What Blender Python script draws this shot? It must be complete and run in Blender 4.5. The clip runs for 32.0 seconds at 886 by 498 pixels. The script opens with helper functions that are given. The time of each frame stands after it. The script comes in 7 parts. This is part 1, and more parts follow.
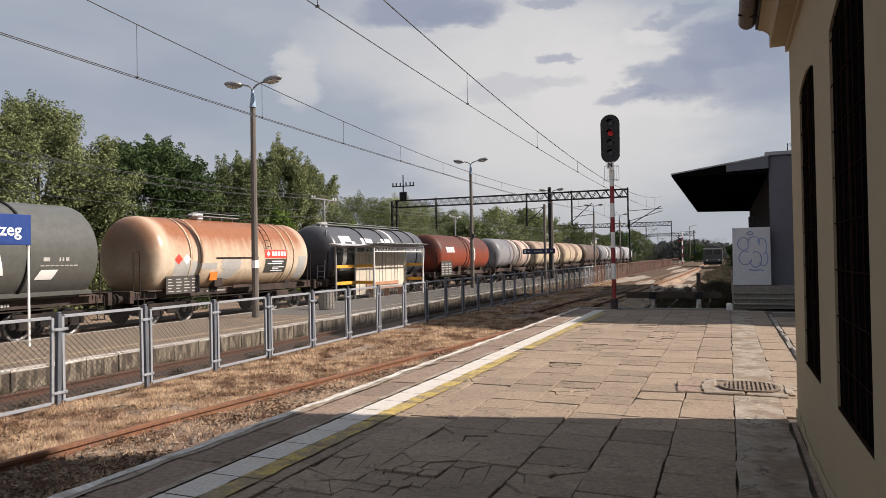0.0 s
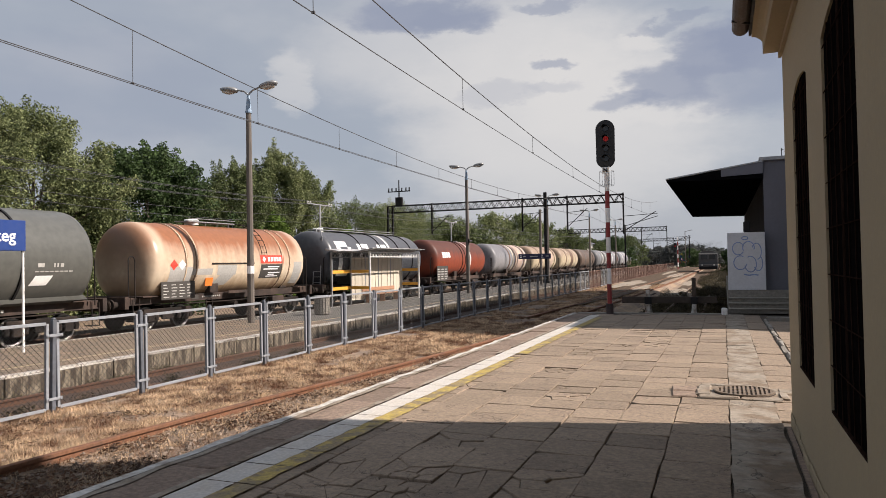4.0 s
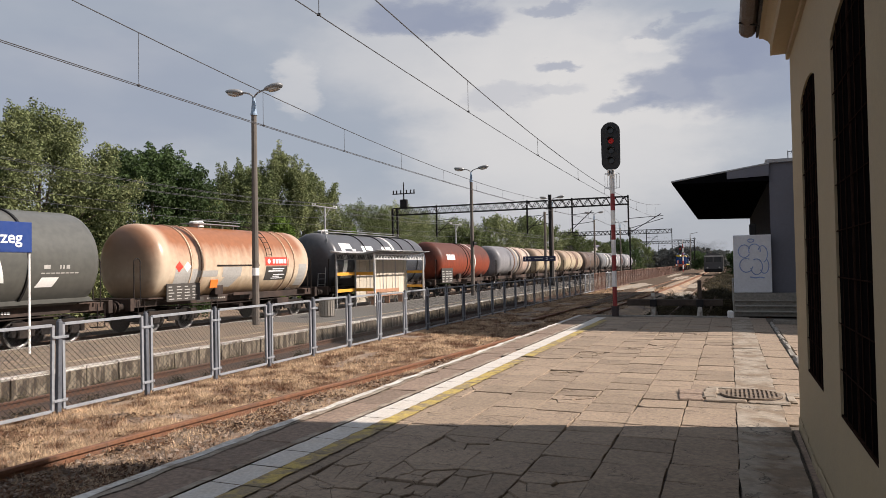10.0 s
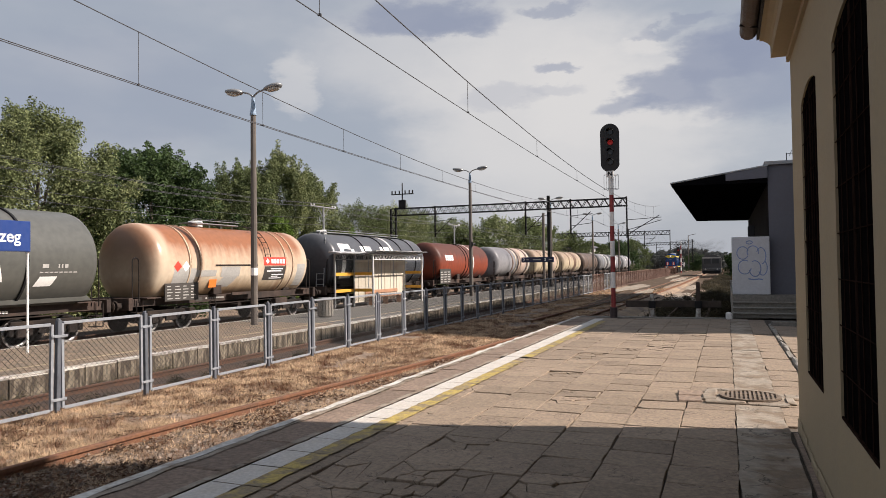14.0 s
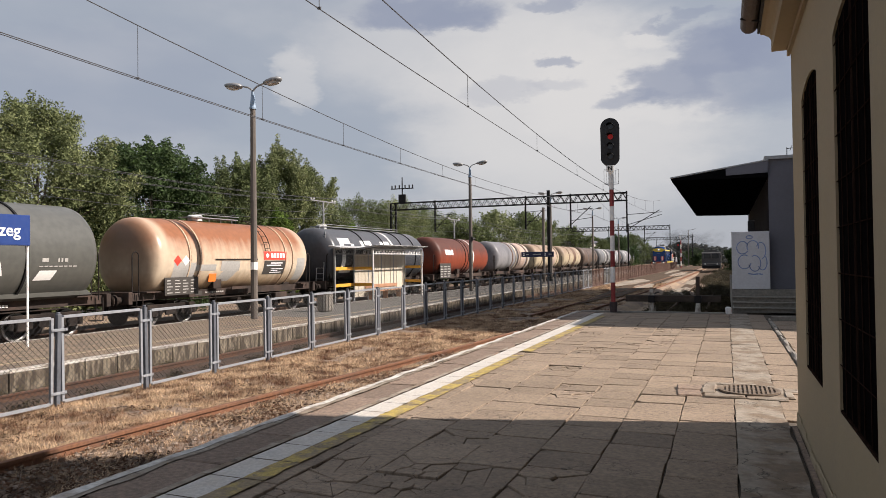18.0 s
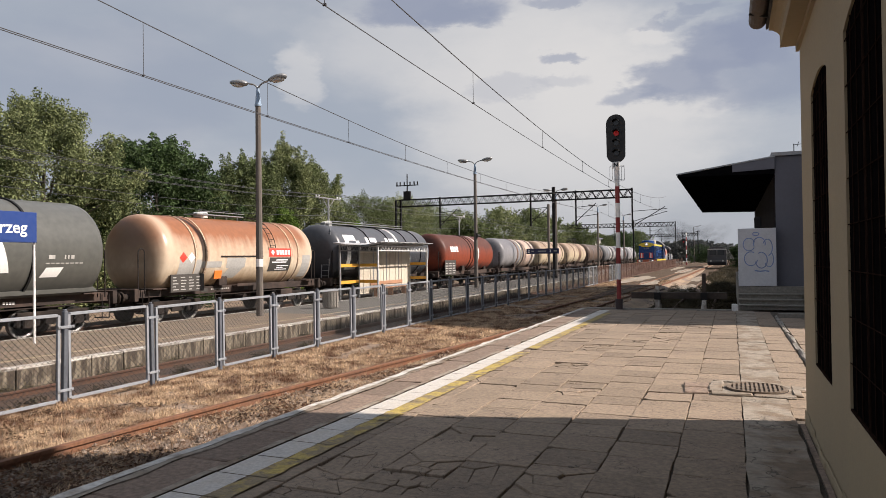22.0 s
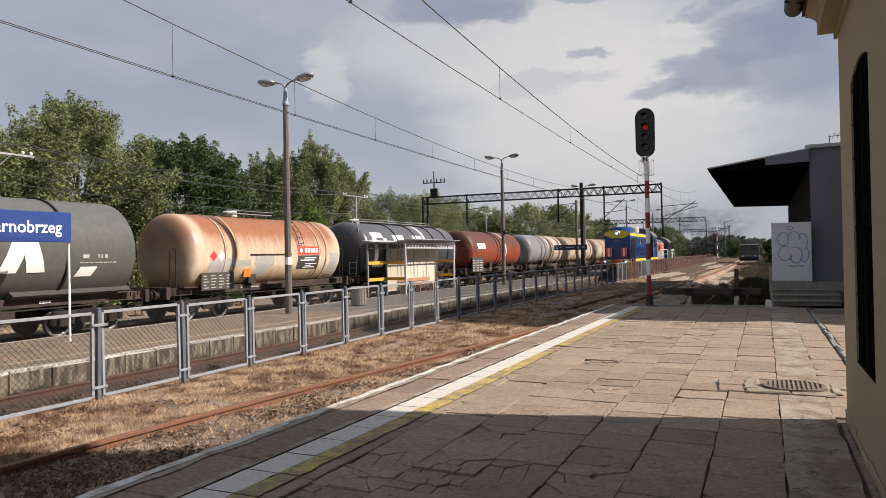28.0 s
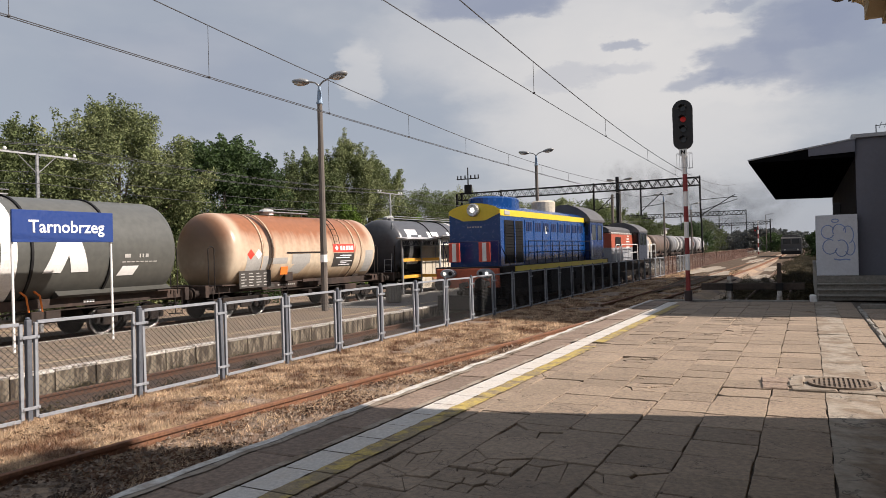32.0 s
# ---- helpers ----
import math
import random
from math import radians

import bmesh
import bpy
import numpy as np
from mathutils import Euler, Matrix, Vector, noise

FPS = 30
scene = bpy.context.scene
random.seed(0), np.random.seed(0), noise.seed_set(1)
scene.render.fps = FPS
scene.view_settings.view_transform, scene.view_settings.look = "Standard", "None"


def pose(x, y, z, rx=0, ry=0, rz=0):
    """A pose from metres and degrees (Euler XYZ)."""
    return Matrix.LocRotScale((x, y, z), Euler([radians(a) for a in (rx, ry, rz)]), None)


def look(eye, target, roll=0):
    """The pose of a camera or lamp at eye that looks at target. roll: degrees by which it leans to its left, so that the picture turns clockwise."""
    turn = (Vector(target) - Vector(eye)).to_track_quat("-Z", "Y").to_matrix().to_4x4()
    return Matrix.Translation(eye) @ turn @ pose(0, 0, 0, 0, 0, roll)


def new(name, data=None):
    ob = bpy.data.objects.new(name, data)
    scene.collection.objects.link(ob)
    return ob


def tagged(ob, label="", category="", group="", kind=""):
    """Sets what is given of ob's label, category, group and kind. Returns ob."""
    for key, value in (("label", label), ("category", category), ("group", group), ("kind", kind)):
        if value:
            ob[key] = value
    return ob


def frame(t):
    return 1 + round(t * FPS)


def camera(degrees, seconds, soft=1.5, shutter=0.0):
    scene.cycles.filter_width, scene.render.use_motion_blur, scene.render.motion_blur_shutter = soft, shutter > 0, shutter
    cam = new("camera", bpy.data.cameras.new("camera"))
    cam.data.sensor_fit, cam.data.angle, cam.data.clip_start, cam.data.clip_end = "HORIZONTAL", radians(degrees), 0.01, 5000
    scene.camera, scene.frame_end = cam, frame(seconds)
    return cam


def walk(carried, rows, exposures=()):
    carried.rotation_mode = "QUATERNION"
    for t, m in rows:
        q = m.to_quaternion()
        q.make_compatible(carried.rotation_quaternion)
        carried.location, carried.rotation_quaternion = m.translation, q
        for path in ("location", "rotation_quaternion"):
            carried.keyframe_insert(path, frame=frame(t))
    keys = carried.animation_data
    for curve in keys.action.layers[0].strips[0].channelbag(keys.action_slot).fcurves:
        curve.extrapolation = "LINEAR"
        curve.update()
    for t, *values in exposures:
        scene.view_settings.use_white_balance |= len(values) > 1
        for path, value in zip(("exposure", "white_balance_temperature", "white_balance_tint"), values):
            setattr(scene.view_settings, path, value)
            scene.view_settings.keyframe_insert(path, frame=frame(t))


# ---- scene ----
def gaze(x, y, z, yaw, pitch, roll):
    """A camera pose: yaw to the right of the track's line, pitch up, roll."""
    a, p = radians(yaw), radians(pitch)
    way = Vector((math.sin(a) * math.cos(p), math.cos(a) * math.cos(p), math.sin(p)))
    eye = Vector((x, y, z))
    return look(eye, eye + way * 10, roll)


cam = camera(64.6, 32.0, soft=0.7)
walk(cam, [
    (0, gaze(0.000, -0.000, 1.650, -22.14, 0.77, -0.99)),
    (0.5, gaze(0.010, -0.006, 1.650, -22.06, 0.87, -1.01)),
    (1, gaze(0.011, -0.009, 1.651, -21.95, 0.96, -1.00)),
    (1.5, gaze(0.010, -0.013, 1.650, -21.83, 1.04, -1.00)),
    (2, gaze(0.008, -0.018, 1.651, -21.74, 1.10, -0.99)),
    (2.5, gaze(0.006, -0.019, 1.652, -21.71, 1.14, -0.98)),
    (3, gaze(0.006, -0.018, 1.651, -21.72, 1.17, -0.99)),
    (3.5, gaze(0.007, -0.015, 1.649, -21.75, 1.19, -1.00)),
    (5.5, gaze(0.009, -0.005, 1.650, -21.96, 1.18, -1.46)),
    (6, gaze(0.013, -0.006, 1.652, -22.00, 1.18, -1.54)),
    (6.5, gaze(0.013, -0.007, 1.652, -22.05, 1.20, -1.62)),
    (7, gaze(0.012, -0.004, 1.654, -22.11, 1.25, -1.68)),
    (7.5, gaze(0.011, -0.002, 1.654, -22.16, 1.32, -1.69)),
    (8, gaze(0.005, -0.000, 1.653, -22.19, 1.37, -1.63)),
    (8.5, gaze(0.005, -0.001, 1.651, -22.22, 1.39, -1.53)),
    (9, gaze(0.004, -0.003, 1.650, -22.23, 1.38, -1.37)),
    (9.5, gaze(-0.001, -0.002, 1.651, -22.20, 1.36, -1.18)),
    (10, gaze(-0.010, -0.001, 1.650, -22.16, 1.38, -1.00)),
    (10.5, gaze(-0.018, -0.003, 1.651, -22.11, 1.41, -0.86)),
    (11, gaze(-0.022, -0.004, 1.651, -22.08, 1.43, -0.81)),
    (11.5, gaze(-0.024, -0.006, 1.651, -22.07, 1.44, -0.80)),
    (12, gaze(-0.025, -0.011, 1.652, -22.06, 1.44, -0.79)),
    (12.5, gaze(-0.028, -0.015, 1.652, -22.03, 1.43, -0.79)),
    (13, gaze(-0.031, -0.019, 1.653, -22.00, 1.42, -0.78)),
    (13.5, gaze(-0.032, -0.019, 1.652, -22.00, 1.42, -0.78)),
    (14, gaze(-0.030, -0.017, 1.650, -22.01, 1.43, -0.78)),
    (14.5, gaze(-0.028, -0.018, 1.649, -22.02, 1.42, -0.79)),
    (16.5, gaze(-0.019, -0.020, 1.652, -22.04, 1.33, -0.79)),
    (17, gaze(-0.019, -0.017, 1.651, -22.04, 1.25, -0.77)),
    (17.5, gaze(-0.023, -0.015, 1.648, -22.03, 1.13, -0.74)),
    (18, gaze(-0.029, -0.012, 1.644, -22.01, 0.99, -0.72)),
    (18.5, gaze(-0.033, -0.009, 1.645, -22.00, 0.86, -0.68)),
    (19, gaze(-0.036, -0.006, 1.650, -22.02, 0.79, -0.65)),
    (19.5, gaze(-0.039, -0.005, 1.650, -22.06, 0.77, -0.63)),
    (20, gaze(-0.043, -0.005, 1.647, -22.11, 0.77, -0.64)),
    (20.5, gaze(-0.045, -0.004, 1.645, -22.17, 0.77, -0.66)),
    (21, gaze(-0.045, -0.002, 1.646, -22.25, 0.75, -0.68)),
    (21.5, gaze(-0.046, -0.001, 1.648, -22.33, 0.74, -0.71)),
    (22, gaze(-0.049, 0.001, 1.649, -22.41, 0.73, -0.73)),
    (22.5, gaze(-0.053, 0.002, 1.648, -22.48, 0.73, -0.74)),
    (23, gaze(-0.057, 0.004, 1.647, -22.55, 0.74, -0.74)),
    (23.5, gaze(-0.063, 0.007, 1.646, -22.62, 0.74, -0.75)),
    (24, gaze(-0.069, 0.010, 1.645, -22.70, 0.73, -0.78)),
    (24.5, gaze(-0.071, 0.013, 1.644, -22.78, 0.71, -0.80)),
    (25, gaze(-0.071, 0.013, 1.646, -22.88, 0.68, -0.82)),
    (25.5, gaze(-0.071, 0.018, 1.647, -23.01, 0.65, -0.85)),
    (27.5, gaze(-0.078, 0.047, 1.642, -24.40, 0.55, -1.07)),
    (28, gaze(-0.082, 0.053, 1.643, -24.63, 0.53, -1.10)),
    (28.5, gaze(-0.088, 0.057, 1.644, -24.93, 0.53, -1.13)),
    (29, gaze(-0.091, 0.060, 1.645, -25.24, 0.52, -1.15)),
    (29.5, gaze(-0.091, 0.064, 1.646, -25.55, 0.50, -1.18)),
    (30, gaze(-0.094, 0.068, 1.647, -25.88, 0.47, -1.23)),
    (30.5, gaze(-0.093, 0.076, 1.648, -26.25, 0.43, -1.32)),
    (31, gaze(-0.093, 0.087, 1.650, -26.66, 0.38, -1.42)),
    (31.5, gaze(-0.096, 0.097, 1.650, -27.06, 0.33, -1.50)),
    (32, gaze(-0.103, 0.108, 1.648, -27.47, 0.30, -1.59)),
])

# ---- light ----
SUN_TO = Vector((1.2, 0.33, 1.0)).normalized()
world = bpy.data.worlds.new("sky")
scene.world = world
world.use_nodes = True
wn, wl = world.node_tree.nodes, world.node_tree.links
sky = wn.new("ShaderNodeTexSky")
sky.sky_type, sky.sun_disc = "NISHITA", False
sky.sun_elevation = math.asin(SUN_TO.z)
sky.sun_rotation = math.atan2(SUN_TO.x, SUN_TO.y)
sky.air_density, sky.dust_density, sky.ozone_density = 1.0, 1.5, 1.0
coord = wn.new("ShaderNodeTexCoord")
split = wn.new("ShaderNodeSeparateXYZ")
wl.new(coord.outputs["Generated"], split.inputs[0])


def calc(kind, a, b=None, c=None):
    n = wn.new("ShaderNodeMath")
    n.operation = kind
    for k, v in enumerate((a, b, c)):
        if isinstance(v, (int, float)):
            n.inputs[k].default_value = v
        elif v is not None:
            wl.new(v, n.inputs[k])
    return n.outputs[0]


bearing = calc("MULTIPLY", calc("ARCTAN2", split.outputs["X"], split.outputs["Y"]), 57.3)
height = calc("MULTIPLY", calc("ARCSINE", split.outputs["Z"]), 57.3)
plane = wn.new("ShaderNodeCombineXYZ")
wl.new(calc("MULTIPLY", bearing, 0.06), plane.inputs[0])
wl.new(calc("MULTIPLY", height, 0.13), plane.inputs[1])


def sky_noise(scale, detail, rough, offset):
    n = wn.new("ShaderNodeTexNoise")
    n.inputs["Scale"].default_value, n.inputs["Detail"].default_value, n.inputs["Roughness"].default_value = scale, detail, rough
    shift = wn.new("ShaderNodeMapping")
    shift.inputs["Location"].default_value = (offset, offset * 0.7, offset * 1.3)
    wl.new(plane.outputs[0], shift.inputs["Vector"])
    wl.new(shift.outputs["Vector"], n.inputs["Vector"])
    return n.outputs["Fac"]


def soft(v, lo, hi):
    r = wn.new("ShaderNodeMapRange")
    r.interpolation_type = "SMOOTHERSTEP"
    r.inputs["From Min"].default_value, r.inputs["From Max"].default_value = lo, hi
    wl.new(v, r.inputs["Value"])
    return r.outputs["Result"]


wob1 = calc("MULTIPLY_ADD", sky_noise(4.2, 8, 0.6, 1.7), 7.0, -3.5)
wob2 = calc("MULTIPLY_ADD", sky_noise(4.6, 8, 0.6, 5.3), 3.2, -1.6)
az, el = calc("ADD", bearing, wob1), calc("ADD", height, wob2)


def cloud(a0, e0, ra, re, lo=1.4, hi=0.2):
    """How far a direction lies in a ragged oval of cloud."""
    u, v = calc("MULTIPLY_ADD", az, 1 / ra, -a0 / ra), calc("MULTIPLY_ADD", el, 1 / re, -e0 / re)
    d = calc("ADD", calc("MULTIPLY", u, u), calc("MULTIPLY", v, v))
    return soft(calc("MULTIPLY", d, -1.0), -lo, -hi)


def blend(fac, a, b):
    m = wn.new("ShaderNodeMix")
    m.data_type = "RGBA"
    for key, v in (("Factor", fac), ("A", a), ("B", b)):
        if isinstance(v, (int, float)):
            m.inputs[key].default_value = v
        elif isinstance(v, tuple):
            m.inputs[key].default_value = (*v, 1)
        else:
            wl.new(v, m.inputs[key])
    return m.outputs["Result"]


HAZE, LIGHT, GREY = (4.35, 4.75, 5.55), (7.9, 7.7, 7.65), (3.1, 3.5, 4.7)
tone = blend(0.12, HAZE, sky.outputs["Color"])
tone = blend(calc("MULTIPLY", soft(sky_noise(1.1, 4, 0.5, 9.1), 0.35, 0.75), 0.28), tone, LIGHT)
for a0, e0, ra, re, k, lo, hi in ((-12, 11, 14, 10, 0.8, 1.5, 0.0), (-20, 17, 14, 5, 0.45, 1.5, 0.0), (-10.5, 13.2, 6, 4.5, 0.75, 1.4, 0.0), (-33.6, 14.6, 2.0, 2.6, 0.5, 1.5, 0.0), (-5.6, 17.0, 1.8, 1.0, 0.7, 1.4, 0.1), (-3.5, 10.9, 4, 0.9, 0.5, 1.5, 0.0)):
    tone = blend(calc("MULTIPLY", cloud(a0, e0, ra, re, lo, hi), k), tone, LIGHT)
for a0, e0, ra, re, k in ((-23.2, 19.6, 6.6, 1.6, 0.85), (-20.5, 19.0, 4.0, 1.0, 0.4), (-12.6, 15.5, 2.0, 0.55, 0.6), (-12.2, 20.0, 3.0, 0.6, 0.6), (-7.2, 12.3, 2.6, 0.9, 0.6), (-4.0, 13.4, 3.6, 1.7, 0.75), (-0.6, 15.4, 3.4, 2.0, 0.8), (3.4, 16.4, 4.0, 2.6, 0.8), (2.0, 12.6, 5.0, 2.2, 0.55), (-4.4, 17.7, 2.2, 0.45, 0.5), (-2.0, 18.4, 2.0, 0.5, 0.5), (9, 19, 7, 4, 0.7), (-17.2, 13.6, 3.2, 0.9, 0.25), (-13.0, 13.9, 2.4, 0.5, 0.25), (-47, 13, 9, 5, 0.3), (22, 17, 14, 5, 0.6), (60, 26, 20, 6, 0.6), (120, 24, 26, 8, 0.5), (-110, 30, 30, 9, 0.5), (170, 30, 24, 8, 0.5)):
    tone = blend(calc("MULTIPLY", cloud(a0, e0, ra, re, 1.5, 0.15), k), tone, GREY)
tone = blend(calc("MULTIPLY", soft(height, 9.0, -1.0), 0.5), tone, (5.1, 5.15, 5.5))
tone = blend(calc("MULTIPLY", soft(height, 26.0, 62.0), 0.30), tone, (3.2, 3.6, 4.6))
back = wn["Background"]
back.inputs["Strength"].default_value = 0.06
wl.new(tone, back.inputs["Color"])

sun = new("sun", bpy.data.lights.new("sun", "SUN"))
sun.data.energy, sun.data.angle, sun.data.color = 5.1, radians(0.9), (1.0, 0.887, 0.80)
sun.matrix_world = look(SUN_TO * 60, (0, 0, 0))
scene.view_settings.exposure = 0.6


# ---- helpers of the scene ----
RND = random.Random(7)


def surface(name, color, rough=0.75, metal=0.0, vary=0.3, fine=14.0, coarse=1.3, bump=0.25, bump_scale=60.0, second=None, amount=0.5, stretch=(1, 1, 1), hue=0.0, cracks=0.0, pavers=0.0, gloss=0.5):
    """A worn surface: two scales of variation, optional second colour in stains, relief."""
    m = bpy.data.materials.new(name)
    m.use_nodes = True
    nt, ln = m.node_tree.nodes, m.node_tree.links
    bsdf = nt["Principled BSDF"]
    tc, info = nt.new("ShaderNodeTexCoord"), nt.new("ShaderNodeObjectInfo")
    mp = nt.new("ShaderNodeMapping")
    mp.inputs["Scale"].default_value = stretch
    ln.new(tc.outputs["Object"], mp.inputs["Vector"])
    off = nt.new("ShaderNodeVectorMath")
    off.operation = "MULTIPLY_ADD"
    off.inputs[1].default_value = (37.0, 53.0, 71.0)
    ln.new(info.outputs["Random"], off.inputs[0])
    ln.new(mp.outputs["Vector"], off.inputs[2])

    def noise_of(scale, detail):
        n = nt.new("ShaderNodeTexNoise")
        n.inputs["Scale"].default_value, n.inputs["Detail"].default_value, n.inputs["Roughness"].default_value = scale, detail, 0.6
        ln.new(off.outputs["Vector"], n.inputs["Vector"])
        return n.outputs["Fac"]

    def ramp(fac, a, b, lo, hi):
        r = nt.new("ShaderNodeMapRange")
        r.inputs["From Min"].default_value, r.inputs["From Max"].default_value = lo, hi
        r.inputs["To Min"].default_value, r.inputs["To Max"].default_value = a, b
        ln.new(fac, r.inputs["Value"])
        return r.outputs["Result"]

    def mix(kind, fac, a, b):
        x = nt.new("ShaderNodeMix")
        x.data_type, x.blend_type = "RGBA", kind
        for key, v in (("Factor", fac), ("A", a), ("B", b)):
            if isinstance(v, (int, float)):
                x.inputs[key].default_value = v
            elif isinstance(v, tuple):
                x.inputs[key].default_value = (*v, 1)
            else:
                ln.new(v, x.inputs[key])
        return x.outputs["Result"]

    def grey(v):
        c = nt.new("ShaderNodeCombineColor")
        for k in ("Red", "Green", "Blue"):
            ln.new(v, c.inputs[k])
        return c.outputs["Color"]

    f, c = noise_of(fine, 5), noise_of(coarse, 4)
    col = color
    if second:
        col = mix("MIX", ramp(c, 0.0, amount * 2, 0.42, 0.68), color, second)
    col = mix("MULTIPLY", 1.0, col, grey(ramp(f, 1 - vary, 1 + vary, 0.3, 0.7)))
    col = mix("MULTIPLY", 1.0, col, grey(ramp(c, 1 - vary * 0.8, 1 + vary * 0.8, 0.3, 0.7)))
    if hue:
        col = mix("MULTIPLY", 1.0, col, grey(ramp(info.outputs["Random"], 1 - hue, 1 + hue, 0.0, 1.0)))
    if cracks:
        vo = nt.new("ShaderNodeTexVoronoi")
        vo.feature = "DISTANCE_TO_EDGE"
        vo.inputs["Scale"].default_value = cracks
        warp = nt.new("ShaderNodeVectorMath")
        warp.operation = "MULTIPLY_ADD"
        warp.inputs[1].default_value = (0.5, 0.5, 0.5)
        wn1 = nt.new("ShaderNodeTexNoise")
        wn1.inputs["Scale"].default_value, wn1.inputs["Detail"].default_value = 5.0, 5
        ln.new(off.outputs["Vector"], wn1.inputs["Vector"])
        ln.new(wn1.outputs["Color"], warp.inputs[0])
        ln.new(off.outputs["Vector"], warp.inputs[2])
        ln.new(warp.outputs["Vector"], vo.inputs["Vector"])
        thin = ramp(vo.outputs["Distance"], 0.35, 1.0, 0.0, 0.018)
        some = ramp(noise_of(1.7, 2), 1.0, 0.0, 0.5, 0.58)
        both = nt.new("ShaderNodeMath")
        both.operation = "MAXIMUM"
        ln.new(thin, both.inputs[0])
        ln.new(some, both.inputs[1])
        col = mix("MULTIPLY", 1.0, col, grey(both.outputs[0]))
    if pavers:
        bk = nt.new("ShaderNodeTexBrick")
        bk.inputs["Scale"].default_value = 1.0
        bk.inputs["Brick Width"].default_value, bk.inputs["Row Height"].default_value = pavers, pavers * 0.5
        bk.inputs["Mortar Size"].default_value = 0.012
        bk.inputs["Color1"].default_value, bk.inputs["Color2"].default_value, bk.inputs["Mortar"].default_value = (1.2, 1.12, 1.02, 1), (0.72, 0.72, 0.72, 1), (0.3, 0.28, 0.26, 1)
        ln.new(tc.outputs["Object"], bk.inputs["Vector"])
        col = mix("MULTIPLY", 1.0, col, bk.outputs["Color"])
    ln.new(col, bsdf.inputs["Base Color"])
    ln.new(ramp(f, max(0.02, rough - 0.12), min(1.0, rough + 0.12), 0.3, 0.7), bsdf.inputs["Roughness"])
    bsdf.inputs["Metallic"].default_value = metal
    bsdf.inputs["Specular IOR Level"].default_value = gloss
    if bump:
        b = nt.new("ShaderNodeBump")
        b.inputs["Strength"].default_value, b.inputs["Distance"].default_value = bump, 0.02
        ln.new(noise_of(bump_scale, 6), b.inputs["Height"])
        ln.new(b.outputs["Normal"], bsdf.inputs["Normal"])
    return m


def glow(name, color, strength):
    m = bpy.data.materials.new(name)
    m.use_nodes = True
    b = m.node_tree.nodes["Principled BSDF"]
    b.inputs["Base Color"].default_value = (*color, 1)
    b.inputs["Emission Color"].default_value, b.inputs["Emission Strength"].default_value = (*color, 1), strength
    return m


def link(name, data, parent=None, m=None):
    ob = new(name, data)
    if parent:
        ob.parent = parent
    if m:
        ob.matrix_basis = m
    return ob


def part(name, bm, material, parent, label="", m=None, smooth=False):
    """Links a bmesh as one mesh object under a thing or a part."""
    me = bpy.data.meshes.new(name)
    bm.to_mesh(me)
    bm.free()
    me.materials.append(material)
    if smooth:
        for p in me.polygons:
            p.use_smooth = True
    ob = link(name, me, parent, m)
    return tagged(ob, label) if label else ob


def thing(name, label, category, m=None, group="", kind=""):
    ob = new(name)
    if m:
        ob.matrix_basis = m
    return tagged(ob, label, category, group, kind)


def box(bm, x0, x1, y0, y1, z0, z1, bevel=0.0, m=None):
    """A box, its edges rounded by bevel."""
    mat = Matrix.Translation(((x0 + x1) / 2, (y0 + y1) / 2, (z0 + z1) / 2)) @ Matrix.Diagonal((abs(x1 - x0), abs(y1 - y0), abs(z1 - z0), 1))
    if m:
        mat = m @ mat
    r = bmesh.ops.create_cube(bm, size=1, matrix=mat)
    if bevel:
        es = list({e for v in r["verts"] for e in v.link_edges})
        bmesh.ops.bevel(bm, geom=es, offset=bevel, segments=1, affect="EDGES")
    return bm


def rod(bm, a, b, r, r2=None, n=8, caps=True):
    """A round bar from a to b."""
    a, b = Vector(a), Vector(b)
    d = b - a
    q = d.to_track_quat("Z", "Y").to_matrix().to_4x4()
    bmesh.ops.create_cone(bm, cap_ends=caps, segments=n, radius1=r, radius2=r if r2 is None else r2, depth=d.length, matrix=Matrix.Translation((a + b) / 2) @ q)
    return bm


def pipe(bm, pts, r, n=6):
    for a, b in zip(pts, pts[1:]):
        rod(bm, a, b, r, n=n)
    return bm


def turned(bm, profile, axis="Y", n=40, centre=(0, 0, 0)):
    """A lathe: profile of (along, radius) pairs round the given axis."""
    rings = []
    for s, r in profile:
        ring = []
        for k in range(n):
            a = 2 * math.pi * k / n
            u, v = r * math.cos(a), r * math.sin(a)
            p = {"Y": (u, s, v), "Z": (u, v, s), "X": (s, u, v)}[axis]
            ring.append(bm.verts.new(Vector(p) + Vector(centre)))
        rings.append(ring)
    for a, b in zip(rings, rings[1:]):
        for k in range(n):
            bm.faces.new((a[k], a[(k + 1) % n], b[(k + 1) % n], b[k]))
    for ring in (rings[0], rings[-1]):
        bm.faces.new(ring)
    bmesh.ops.recalc_face_normals(bm, faces=bm.faces)
    return bm


def prism(bm, outline, y0, y1):
    """A solid between two y: the outline is (x, z) pairs."""
    a = [bm.verts.new((x, y0, z)) for x, z in outline]
    b = [bm.verts.new((x, y1, z)) for x, z in outline]
    bm.faces.new(a)
    bm.faces.new(list(reversed(b)))
    n = len(outline)
    for k in range(n):
        j = (k + 1) % n
        bm.faces.new((a[k], b[k], b[j], a[j]))
    bmesh.ops.recalc_face_normals(bm, faces=bm.faces)
    return bm


def soup(name, verts, faces, material, parent=None):
    me = bpy.data.meshes.new(name)
    me.from_pydata(verts, [], faces)
    me.materials.append(material)
    me.update()
    return link(name, me, parent)


def B():
    return bmesh.new()


